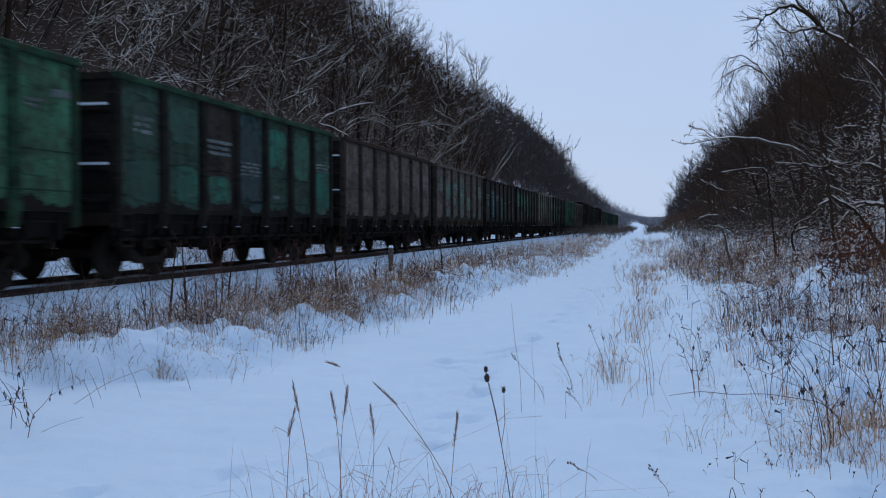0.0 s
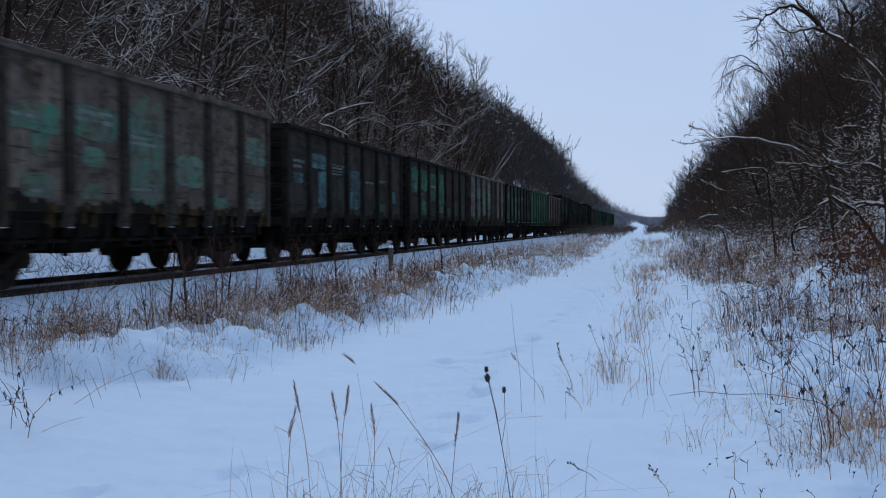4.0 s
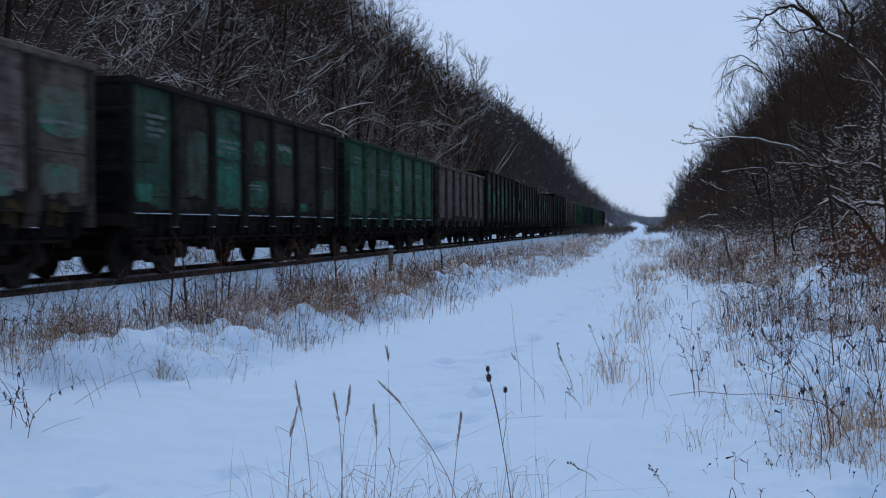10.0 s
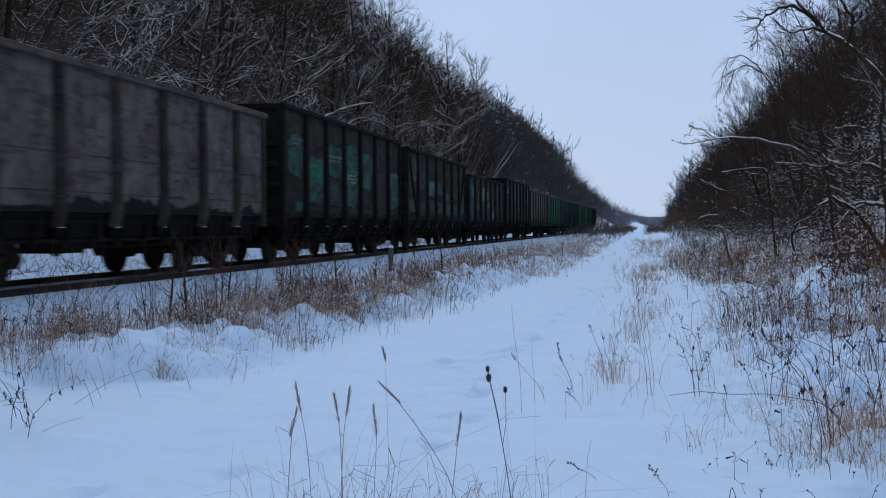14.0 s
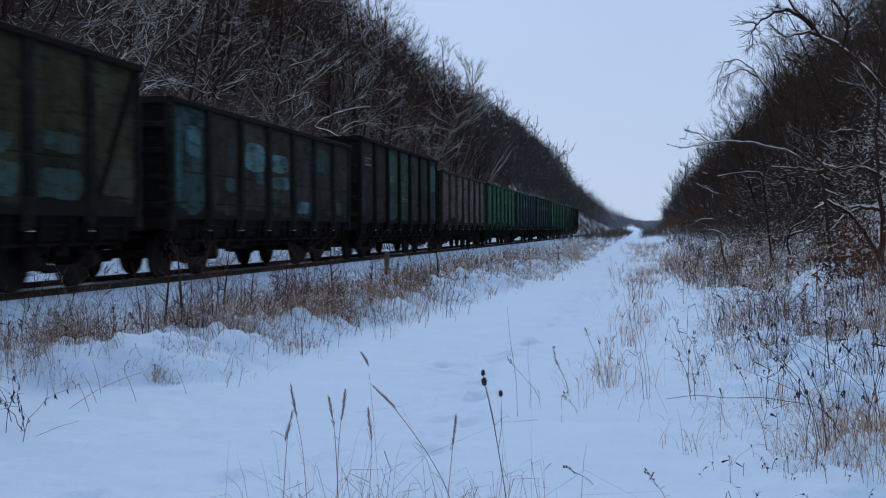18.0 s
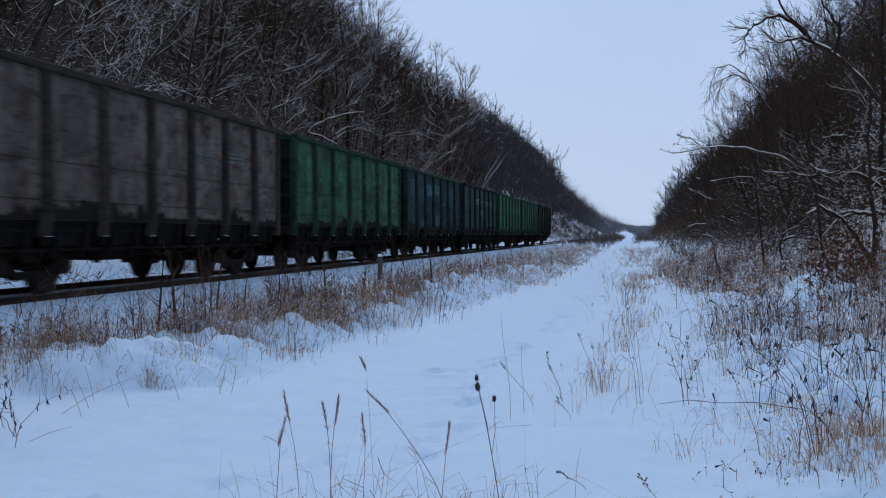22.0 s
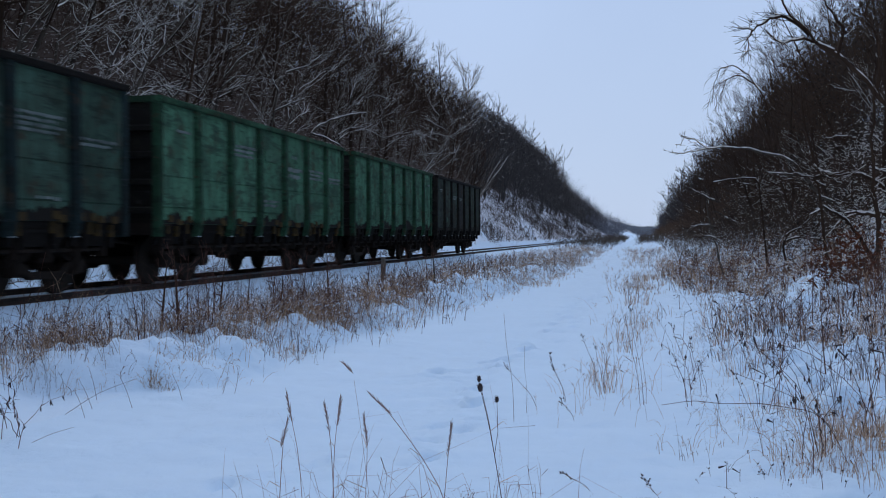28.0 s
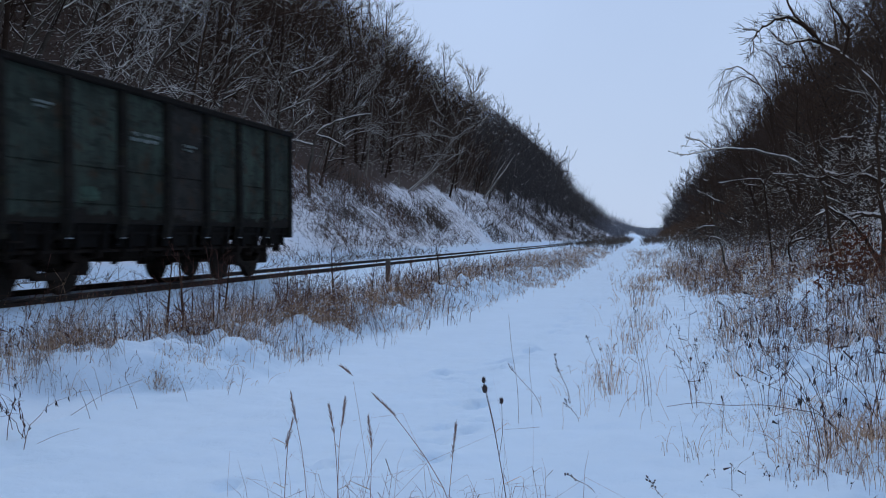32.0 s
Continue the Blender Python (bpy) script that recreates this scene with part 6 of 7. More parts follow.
# ---------------------------------------------------------------- dry grass and weeds
def grass(name, label, seed, clumps, per, place, tall, mats, dark=0.25, lean=0.35, width=0.0022, heads=0.3, spread=0.10, bud=1.5):
    """Clumps of bent dry blades and stems. place(g, n) gives the clumps' x and y."""
    g = np.random.default_rng(seed)
    cx, cy = place(g, clumps)
    clumps = len(cx)
    n = clumps * per
    wide = np.repeat(g.uniform(0.5, 1.7, clumps), per)
    ox, oy = g.normal(0, spread, n) * wide, g.normal(0, spread * 1.2, n) * wide
    x, y = np.repeat(cx, per) + ox, np.repeat(cy, per) + oy
    size = np.repeat(g.uniform(0.45, 1.3, clumps), per)
    z = np.array([ground_z(float(a), float(b)) for a, b in zip(x, y)]) - 0.02
    h = g.uniform(tall[0], tall[1], n) * size * g.choice([0.5, 0.8, 1.0], n)
    far = np.clip(y / 13, 0.8, 2.3)
    r = g.uniform(0.5, 1.3, n) * width * far
    a = np.arctan2(oy, ox) + g.normal(0, 0.9, n)
    k = np.abs(g.normal(0, lean, n)) + 0.04
    out = np.stack([np.cos(a) * k, np.sin(a) * k, np.ones(n)], axis=1)
    kink = g.normal(0, 0.10, (n, 3)) * h[:, None]
    p0 = np.stack([x, y, z], axis=1)
    p1 = p0 + out * (h * 0.45)[:, None] * np.array([0.7, 0.7, 1]) + kink * 0.4
    p2 = p1 + out * (h * 0.35)[:, None] * np.array([1.6, 1.6, 0.85]) + kink * 0.7
    droop = g.uniform(-0.6, 0.7, n)
    p3 = p2 + np.stack([out[:, 0] * 2.6, out[:, 1] * 2.6, droop], axis=1) * (h * 0.25)[:, None] + kink
    packs = [sticks(p0, p1, r, r * 0.85), sticks(p1, p2, r * 0.85, r * 0.6), sticks(p2, p3, r * 0.6, r * 0.25)]
    hue = (np.repeat(g.uniform(0, 1, clumps), per) * 0.6 + g.uniform(0, 1, n) * 0.4 < dark).astype(int)
    idx = [np.repeat(hue, 3)] * 3
    t = g.uniform(0, 1, n) < heads
    m = int(t.sum())
    if m:                           # small side sprigs and seed heads
        for q in range(3):
            f = g.uniform(0.2, 1.0, (m, 1))
            c = p1[t] + (p2[t] - p1[t]) * f
            e = c + (g.normal(0, 0.5, (m, 3)) + np.array([0, 0, 0.5])) * (h[t] * 0.16)[:, None]
            packs.append(sticks(c, e, r[t] * 0.6, r[t] * (bud if q == 0 else 0.4)))
            idx.append(np.ones(m * 3) if q == 0 else np.repeat(hue[t], 3))
    v, f = joined(*packs)
    tagged(new(name, quad_mesh(name, v, f, mats, np.concatenate(idx))), label, "grass", kind="stuff")


def along(xa, xb, ya, yb, cut=-0.12):
    def place(g, n):
        x, y = g.uniform(xa, xb, n * 4), ya * (yb / ya) ** g.uniform(0, 1, n * 4)
        keep = np.array([noise.noise((float(a) * 0.9, float(b) * 0.5, 2.5)) > cut for a, b in zip(x, y)])
        return x[keep][:n], y[keep][:n]
    return place


def on_bank(mean, width):
    def place(g, n):
        y = 8.0 * (100 / 8.0) ** g.uniform(0, 1, n * 3)
        x = mean + g.normal(0, width, n * 3) + np.array([bank_edge(float(q)) for q in y])
        keep = np.array([noise.noise((float(a) * 0.9, float(b) * 0.55, 8.5)) > -0.15 for a, b in zip(x, y)])
        x, y = x[keep][:n], y[keep][:n]
        return np.clip(x, -8.0, -2.8), y
    return place


CREST_Y = [9.2, 10, 10.9, 11.4, 12.7, 15.2, 18.5, 24, 31, 40, 48, 60, 80]
CREST_X = [-5.95, -5.9, -5.75, -5.35, -4.8, -4.5, -4.4, -4.6, -4.6, -4.0, -3.6, -3.6, -4.0]


def on_crest(width, ya=9.2, yb=100.0, shift=0.0):
    """Along the top of the bank, behind the line where its snowy front begins."""
    def place(g, n):
        y = ya * (yb / ya) ** g.uniform(0, 1, n * 3)
        x = np.interp(y, CREST_Y, CREST_X) + shift - np.abs(g.normal(0, width, n * 3)) * np.where(g.uniform(0, 1, n * 3) < .12, -.5, 1)
        keep = np.array([noise.noise((float(a) * 0.9, float(b) * 0.55, 8.5)) > (-0.15 if b < 20 else -0.02) for a, b in zip(x, y)])
        keep &= g.uniform(0, 1, n * 3) < np.interp(y, [17, 26, 45], [1, .6, .4])
        return x[keep][:n], y[keep][:n]
    return place


def on_strip(width, ya, yb, cut=-0.2):
    """The broken line of tussocks along the edge of the path."""
    def place(g, n):
        y = ya * (yb / ya) ** g.uniform(0, 1, n * 4)
        x = np.interp(y, [9, 12, 15, 21, 37, 52, 81, 120], [-.1, -.45, -.28, -.05, -.15, -.15, -.6, -.9]) + g.normal(0, width, n * 4) * np.clip(y / 22, .7, 2)
        keep = np.array([noise.noise((float(a) * 0.9, float(b) * 0.4, 5.5)) > cut for a, b in zip(x, y)])
        return x[keep][:n], y[keep][:n]
    return place


def beyond_gap(wide, ya, yb):
    """The weedy ground past the strip of clear snow, thickening away from the path."""
    def place(g, n):
        y = ya * (yb / ya) ** g.uniform(0, 1, n * 3)
        x = np.interp(y, [8, 16, 24, 40, 93], [.75, .9, 1.1, .5, -.4]) + g.uniform(0, 1, n * 3) ** .8 * wide
        keep = np.array([noise.noise((float(a) * 0.9, float(b) * 0.5, 2.5)) > -0.1 for a, b in zip(x, y)])
        return x[keep][:n], y[keep][:n]
    return place


DRY = [STRAW, STRAW_DARK]
grass("bank_grass", "tufts of straw-coloured dry grass along the snowy bank", 21, 400, 11, on_crest(.55), (0.10, 0.42), [STRAW, CUT_BRUSH], 0.32, 0.55, 0.0021, 0.7, 0.11, 1.7)
def near_bank(g, n):
    y = 8.0 * (17 / 8.0) ** g.uniform(0, 1, n)
    return -4.52 + g.normal(0, .3, n) + np.array([bank_edge(float(q)) for q in y]), y


grass("bank_foot_grass", "small tufts of dry grass leaning over the foot of the bank", 34, 60, 8, near_bank, (0.12, 0.4), [STRAW, CUT_BRUSH], 0.4, 0.45, 0.0024, 0.7, 0.09, 1.9)
grass("bank_near_grass", "thick tufts of brown and straw grass on the near bank", 37, 22, 11, lambda g, n: (g.uniform(-6.9, -5.05, n), g.uniform(9.8, 13.2, n)), (0.14, 0.46), [STRAW, CUT_BRUSH], 0.5, 0.42, 0.0024, 0.8, 0.09, 2.0)
grass("bank_corner_grass", "dense pale straw clumps at the near end of the bank", 39, 22, 20, lambda g, n: (np.array([-5.82, -5.95, -6.15, -6.3])[g.integers(0, 4, n)] + g.normal(0, .10, n), np.array([9.3, 9.7, 10.3, 10.7])[g.integers(0, 4, n)] + g.normal(0, .15, n)), (0.16, 0.7), [STRAW, STRAW_DARK], 0.3, 0.3, 0.0021, 0.8, 0.09, 2.0)
grass("bank_foot_tuft", "straw tuft bent out of the foot of the bank", 40, 5, 24, lambda g, n: (g.normal(-4.62, .08, n), g.normal(9.9, .08, n)), (0.12, 0.34), [STRAW, CUT_BRUSH], 0.25, 0.35, 0.0020, 0.6, 0.06, 1.8)
grass("bank_near_weeds", "dark upright weeds with small seed heads on the near bank", 38, 34, 5, lambda g, n: (g.uniform(-7.2, -5.5, n), g.uniform(9.4, 12.2, n)), (0.4, 1.0), [CUT_BRUSH, STRAW_DARK], 0.8, 0.12, 0.0028, 0.9, 0.14, 3.4)
grass("path_side_tufts", "upright straw tufts beside the path", 35, 13, 12, on_strip(.14, 10.5, 26, -.1), (0.25, 0.62), [STRAW, CUT_BRUSH], 0.35, 0.16, 0.0026, 0.7, 0.09, 1.9)
grass("path_stubble", "short broken straw stubs in the snow", 36, 7, 4, lambda g, n: (g.normal(.35, .2, n), g.normal(7.8, .3, n)), (0.12, 0.34), [STRAW, CUT_BRUSH], 0.4, 0.3, 0.0022, 0.4, 0.06)
grass("bank_weeds", "thin dark dry weed stems along the bank", 22, 360, 6, on_crest(.85, yb=48), (0.3, 0.85), [CUT_BRUSH, STRAW_DARK], 0.7, 0.15, 0.0022, 0.9, 0.2, 1.9)
grass("bank_front_grass", "sparse bent straw at the foot of the bank", 23, 60, 5, on_bank(-4.55, .25), (0.2, 0.5), DRY, 0.25, 0.7, 0.0026)
grass("bank_far_side_grass", "thin dry grass in the snow beside the rails", 30, 90, 7, on_bank(-7.0, .5), (0.12, 0.35), DRY, 0.3, 0.5)
grass("far_path_grass", "pale dry grass beside the far path", 24, 90, 10, along(-4.4, -2.7, 30, 120, 0.0), (0.2, 0.5), DRY, 0.15, 0.4)
grass("verge_grass", "dry straw and weeds over the snowy verge", 25, 280, 10, beyond_gap(3.6, 9, 60), (0.18, 0.55), DRY, 0.30, 0.28, 0.0026)
grass("verge_weeds", "thin dark weed stems standing out of the snow", 26, 270, 5, along(0.9, 5.0, 9.0, 50), (0.3, 0.95), [CUT_BRUSH, STRAW_DARK], 0.55, 0.2, 0.0026, 0.9, 0.2, 2.2)
grass("slope_foot_weeds", "dense brown weed stems at the foot of the slope", 33, 520, 6, along(1.7, 5.8, 14, 52, -.1), (0.25, 0.9), [CUT_BRUSH, STRAW_DARK], 0.35, 0.2, 0.0022, 0.9, 0.2, 2.6)
grass("path_edge_grass", "scattered thin stalks along the path edge", 27, 60, 5, on_strip(.4, 8.5, 60), (0.15, 0.5), DRY, 0.4, 0.35, 0.0018)
grass("far_verge_grass", "pale dry grass on the far verge", 32, 55, 11, on_strip(.22, 30, 110), (0.25, 0.6), DRY, 0.2, 0.4)
grass("near_tuft", "dense tuft of straw beside the path", 28, 20, 22, lambda g, n: (g.normal(1.42, 0.16, n), g.normal(7.35, 0.4, n)), (0.18, 0.46), DRY, 0.06, 0.3, 0.0024)
grass("verge_wisps", "thin wisps of straw in the verge snow", 49, 9, 7, lambda g, n: (g.uniform(.8, 1.4, n), g.uniform(7.0, 8.6, n)), (0.12, 0.4), DRY, 0.25, 0.4, 0.0018)
grass("verge_seed_weeds", "dark curved weeds hung with small black pods", 50, 26, 3, beyond_gap(1.9, 8.2, 17), (0.45, 0.95), [STRAW_DARK, SEED], 0.15, 0.28, 0.0027, 1.0, 0.12, 4.5)
grass("bank_dark_bush", "small dense dark bush in the grass on the bank", 51, 5, 34, lambda g, n: (g.normal(-5.28, .09, n), g.normal(11.95, .12, n)), (0.2, 0.46), [CUT_BRUSH, STRAW_DARK], 0.7, 0.3, 0.0024, 0.8, 0.08, 1.8)


def tangle(name, label, seed, count, place, tall, rad, pale=0.3, snow=0.4, lean=0.35):
    """Fine twiggy weeds: a bent stem with forked sprigs, and crumbs of snow caught in them."""
    g = np.random.default_rng(seed)
    x, y = place(g, count)
    n = len(x)
    z = np.array([ground_z(float(a), float(b)) for a, b in zip(x, y)]) - .02
    far = np.clip(y / 13, 0.75, 3.0)
    h = g.uniform(tall[0], tall[1], n)
    r = rad * far * g.uniform(.6, 1.3, n)
    d = np.stack([g.normal(0, lean, n), g.normal(0, lean, n), np.ones(n)], axis=1)
    p0 = np.stack([x, y, z], axis=1)
    p1 = p0 + d * (h * .5)[:, None] + g.normal(0, .05, (n, 3)) * h[:, None]
    p2 = p1 + (d + g.normal(0, .35, (n, 3))) * (h * .5)[:, None]
    hue = np.where(g.uniform(0, 1, n) < pale, 0, np.where(g.uniform(0, 1, n) < .5, 1, 2))
    packs, idx = [sticks(p0, p1, r, r * .8), sticks(p1, p2, r * .8, r * .4)], [np.repeat(hue, 3)] * 2
    for k in range(4):
        t = g.uniform(.2, 1, (n, 1))
        c = np.where(t < .5, p0 + (p1 - p0) * t * 2, p1 + (p2 - p1) * (t * 2 - 1))
        e = c + (d * .5 + g.normal(0, .65, (n, 3))) * (h * .28)[:, None]
        packs.append(sticks(c, e, r * .55, r * (.9 if k == 0 else .3)))
        idx.append(np.repeat(hue, 3))
        s = (g.uniform(0, 1, n) < snow) & (e[:, 2] - z < .30)
        if s.any():
            w = g.uniform(.003, .0085, int(s.sum())) * far[s] ** 1.15
            u = (e - c)[s] * .16
            packs.append(sticks(e[s] - u, e[s] + u * .1 + np.array([0, 0, .004]), w, w * .6))
            idx.append(np.full(int(s.sum()) * 3, 3))
    v, f = joined(*packs)
    tagged(new(name, quad_mesh(name, v, f, [STRAW, CUT_BRUSH, STRAW_DARK, SNOW], np.concatenate(idx))), label, "weeds", kind="stuff")


def bank_front(g, n):
    y = 8.0 * (70 / 8.0) ** g.uniform(0, 1, n * 2)
    y = y[g.uniform(0, 1, n * 2) < np.interp(y, [9, 14, 20], [.16, .3, 1])][:n]
    n = len(y)
    return -4.75 + np.abs(g.normal(0, .5, n)) * g.choice([-1.1, .9], n) + np.array([bank_edge(float(q)) for q in y]), y


tangle("bank_tangle", "fine twiggy weeds dusted with snow along the bank", 41, 2100, on_crest(.7), (0.12, 0.5), 0.0017, 0.65, 0.55)
tangle("bank_front_tangle", "low snow-dusted weeds spilling down the foot of the bank", 42, 1500, bank_front, (0.06, 0.32), 0.0015, 0.5, 0.42, 0.5)
tangle("far_bank_tangle", "pale snow-dusted grass beside the far path", 43, 900, along(-7.2, -3.4, 28, 100, -.1), (0.15, 0.45), 0.0017, 0.8, 0.8)
tangle("verge_tangle", "fine twiggy weeds dusted with snow on the verge", 44, 2500, beyond_gap(4.2, 10, 45), (0.15, 0.6), 0.0018, 0.42, 0.4)
tangle("verge_front_tangle", "small dry weeds scattered in the verge snow", 45, 420, along(0.4, 3.2, 6.4, 18, -.05), (0.06, 0.3), 0.0013, 0.5, 0.2, 0.5)
tangle("far_verge_tangle", "pale snow-dusted grass on the far verge", 46, 1100, beyond_gap(3.0, 22, 100), (0.15, 0.5), 0.0018, 0.6, 0.7)
tangle("path_side_tangle", "pale snow-dusted tussocks beside the path", 48, 260, on_strip(.35, 16, 110, -.05), (0.1, 0.4), 0.0017, 0.75, 0.5)

SAPLINGS = []
for i in range(4):
    t_, b_, c_ = make_tree(70 + i, height=1.5, r0=0.009, lean=(.1 * (i - 1.5), 0), first=.12, limbs=12 + 2 * i, subs=3, twigs=2, reach=.30, snow=0, twig_r=0.0017, lift=.12)
    SAPLINGS.append((t_.mesh("stem", STRAW_DARK), b_.mesh("twigs", STRAW_DARK)))


t_, b_, c_ = make_tree(78, height=1.3, r0=0.026, first=.2, limbs=14, subs=3, twigs=2, reach=.26, snow=0, twig_r=0.002, lift=.1, wander=.08)
SAPLINGS.append((t_.mesh("stem", BARK_DARK), b_.mesh("twigs", STRAW_DARK)))


def sapling(x, y, s, turn, k):
    root = thing("sapling", "thin leafless dark sapling standing in the snow", "sapling", pose(x, y, ground_z(x, y) - .02, 0, 0, turn) @ Matrix.Diagonal((s, s, s, 1)), "saplings in the snow")
    part("stem", SAPLINGS[k][0], root)
    tagged(part("twig", SAPLINGS[k][1], root), kind="stuff")


rng_s = random.Random(31)
for i in range(46):
    y = 10.5 * (48 / 10.5) ** rng_s.random()
    sapling(-5.5 + bank_edge(y) + rng_s.gauss(0, .5), y, rng_s.uniform(.4, .85), rng_s.uniform(0, 360), rng_s.randrange(4))
for x, y, s in ((-5.6, 11.9, .52), (-5.6, 12.4, .55), (-5.5, 12.7, .42), (-5.6, 12.9, .45), (-5.45, 12.55, .4), (-5.3, 13.7, .52), (-5.6, 16, .52), (-5.5, 19, .62), (-5.2, 24, .8)):
    sapling(x, y, s, x * 900 % 360, int(y) % 4)
for x, y, s, k in ((-6.07, 12.9, .95, 4), (-5.68, 12.6, 1.0, 4), (-6.04, 14.75, .95, 4), (-5.56, 14.6, .6, 4), (-5.6, 16.2, .75, 4), (-5.87, 19.8, 1.1, 4), (-4.95, 19.0, .8, 4), (-4.7, 24.4, 1.15, 4)):
    sapling(x, y, s, x * 700 % 360, k)
for i in range(40):
    y = 8.0 * (40 / 8.0) ** rng_s.random()
    sapling(min(5.0, 1.1 + y * .045 + abs(rng_s.gauss(0, 1.1))), y, rng_s.uniform(.4, .8), rng_s.uniform(0, 360), rng_s.randrange(4))


def stalk(label, pts, r, head="", extra=(), leaf=0.0, name="dry_stalk"):
    """A single dry stalk through these places, with its head: plume, ball, umbel or none."""
    base = Vector(pts[0])
    r = r * 0.62
    root = thing(name, label, "dry plant", pose(*base))
    fine = []
    for a, b in zip(pts, pts[1:]):
        for j in range(3):
            fine.append(Vector(a).lerp(Vector(b), j / 3) - base)
    fine.append(Vector(pts[-1]) - base)
    fine = [fine[0]] + [(fine[i - 1] + fine[i] * 2 + fine[i + 1]) / 4 for i in range(1, len(fine) - 1)] + [fine[-1]]
    b = Buf()
    upto = fine[:-3] if "nodding" in label else fine
    b.tube(upto, [r * (1 - .5 * i / len(fine)) for i in range(len(upto))], 5)
    part("stem", b.mesh("stem", DRY_STEM if head == "plume" else STRAW_DARK), root)
    tip, way = fine[-1], (fine[-1] - fine[-2]).normalized()
    rng = random.Random(int(abs(pts[0][0]) * 1000))
    h = Buf()
    if head == "plume":
        size = 0.045 if "nodding" in label else 0.12
        if "nodding" in label:
            tip = Vector(pts[-2]) - base + way * size
        thick = 28 if "nodding" in label else 54
        for i in range(thick):
            u = i / thick
            p = tip - way * size * u
            d = way + Vector((rng.uniform(-1, 1), rng.uniform(-1, 1), rng.uniform(-.3, .6))) * (.22 + .25 * u)
            q = rng.uniform(.6, 1.3)
            h.tube([p, p + d * .013 * q, p + d * .027 * q], [.0007, .0013 * (1 - .3 * u), .0003], 4)
        foot = Vector(pts[-2]) - base
        h.v = [(a - foot.x, b - foot.y, c - foot.z) for a, b, c in h.v]
        tagged(part("seed_plume", h.mesh("seed_plume", PLUME), root, "feathery brown seed plume", pose(*foot)), kind="stuff")
    elif head == "ball":
        for p, q in [(tip, .0125)] + [(Vector(e) - base, .009) for e in extra]:
            k = Buf()
            rings, seg = 7, 10
            ln = q * 1.55
            vs = [(p.x + q * math.sin(math.pi * (i + .5) / rings) * math.cos(2 * math.pi * j / seg) * rng.uniform(.9, 1.1),
                   p.y + q * math.sin(math.pi * (i + .5) / rings) * math.sin(2 * math.pi * j / seg) * rng.uniform(.9, 1.1),
                   p.z + ln * math.cos(math.pi * (i + .5) / rings)) for i in range(rings) for j in range(seg)]
            k.add(vs, [(i * seg + j, i * seg + (j + 1) % seg, (i + 1) * seg + (j + 1) % seg, (i + 1) * seg + j) for i in range(rings - 1) for j in range(seg)] + [tuple(range(seg)), tuple(range((rings - 1) * seg, rings * seg))])
            for i in range(26):         # bristles
                d = Vector((rng.gauss(0, 1), rng.gauss(0, 1), rng.gauss(.4, 1))).normalized()
                a = p + Vector((d.x * q, d.y * q, d.z * ln)) * .85
                k.tube([a, a + d * .005, a + d * .008 + Vector((0, 0, .002))], [.0011, .0008, .0003], 3)
            part("seed_head", k.mesh("seed_head", SEED), root, "dark prickly seed head")
            if (p - tip).length > .03:
                st = Buf()
                st.tube([fine[len(fine) // 2], (fine[len(fine) // 2] + p) / 2 + Vector((.01, 0, -.02)), p], [r * .6, r * .5, r * .4], 4)
                part("side_stem", st.mesh("side_stem", STRAW_DARK), root)
    elif head == "umbel":
        for i in range(8):
            d = way + Vector((rng.uniform(-1, 1), rng.uniform(-1, 1), rng.uniform(-.6, .5))) * .9
            p = tip - way * abs(rng.gauss(0, .05))
            e = p + d * rng.uniform(.006, .035)
            h.tube([p, e], [.0012, .001], 3)
            h.tube([e - way * .004, e, e + d * .008], [.002, .0062, .002], 5)
        tagged(part("seed_head", h.mesh("seed_head", SEED), root, "cluster of small dark seed heads"), kind="stuff")
    if leaf:
        for i in range(3):
            lf = Buf()
            p = fine[2 + i * 2]
            a = rng.uniform(0, 6.28)
            d = Vector((math.cos(a), math.sin(a), .5))
            lf.tube([p, p + d * leaf * .3, p + d * leaf * .55, p + d * leaf * .7 - Vector((0, 0, leaf * .2))], [.0016, .0015, .0011, .0004], 3)
            part("leaf", lf.mesh("leaf", STRAW), root, "curled dry blade")
    return root


SWAY = {}
SWAY["teasel"] = stalk("tall dark stalk with prickly round seed heads", [(-.614, 4.942, .0), (-.633, 4.943, .28), (-.698, 4.939, .66), (-.743, 4.935, .845)], .0042, "ball", [(-.748, 4.935, .885), (-.666, 4.945, .79)], .14)
SWAY["plume_a"] = stalk("straw stalk with a brown seed plume", [(-1.525, 4.359, .0), (-1.519, 4.367, .38), (-1.503, 4.376, .683), (-1.485, 4.383, .76)], .0034, "plume", (), .16)
SWAY["plume_a_thin"] = stalk("thin bent straw stalk with a narrow plume", [(-1.395, 4.384, .0), (-1.432, 4.388, .587), (-1.47, 4.384, .78), (-1.488, 4.384, .865)], .0026, "plume")
SWAY["plume_b"] = stalk("straw stalk with an upright seed plume", [(-1.30, 4.402, .0), (-1.295, 4.41, .383), (-1.289, 4.417, .659), (-1.264, 4.426, .853)], .0034, "plume", (), .12)
SWAY["plume_b_two"] = stalk("straw stalk with an upright seed plume", [(-1.272, 4.408, .0), (-1.288, 4.412, .395), (-1.303, 4.415, .683), (-1.329, 4.414, .826)], .0032, "plume")
SWAY["plume_c"] = stalk("thin straw stalk with a small drooping tip", [(-1.154, 4.43, .0), (-1.16, 4.436, .383), (-1.150, 4.444, .659), (-1.166, 4.444, .774)], .0026, "plume", (), .16)
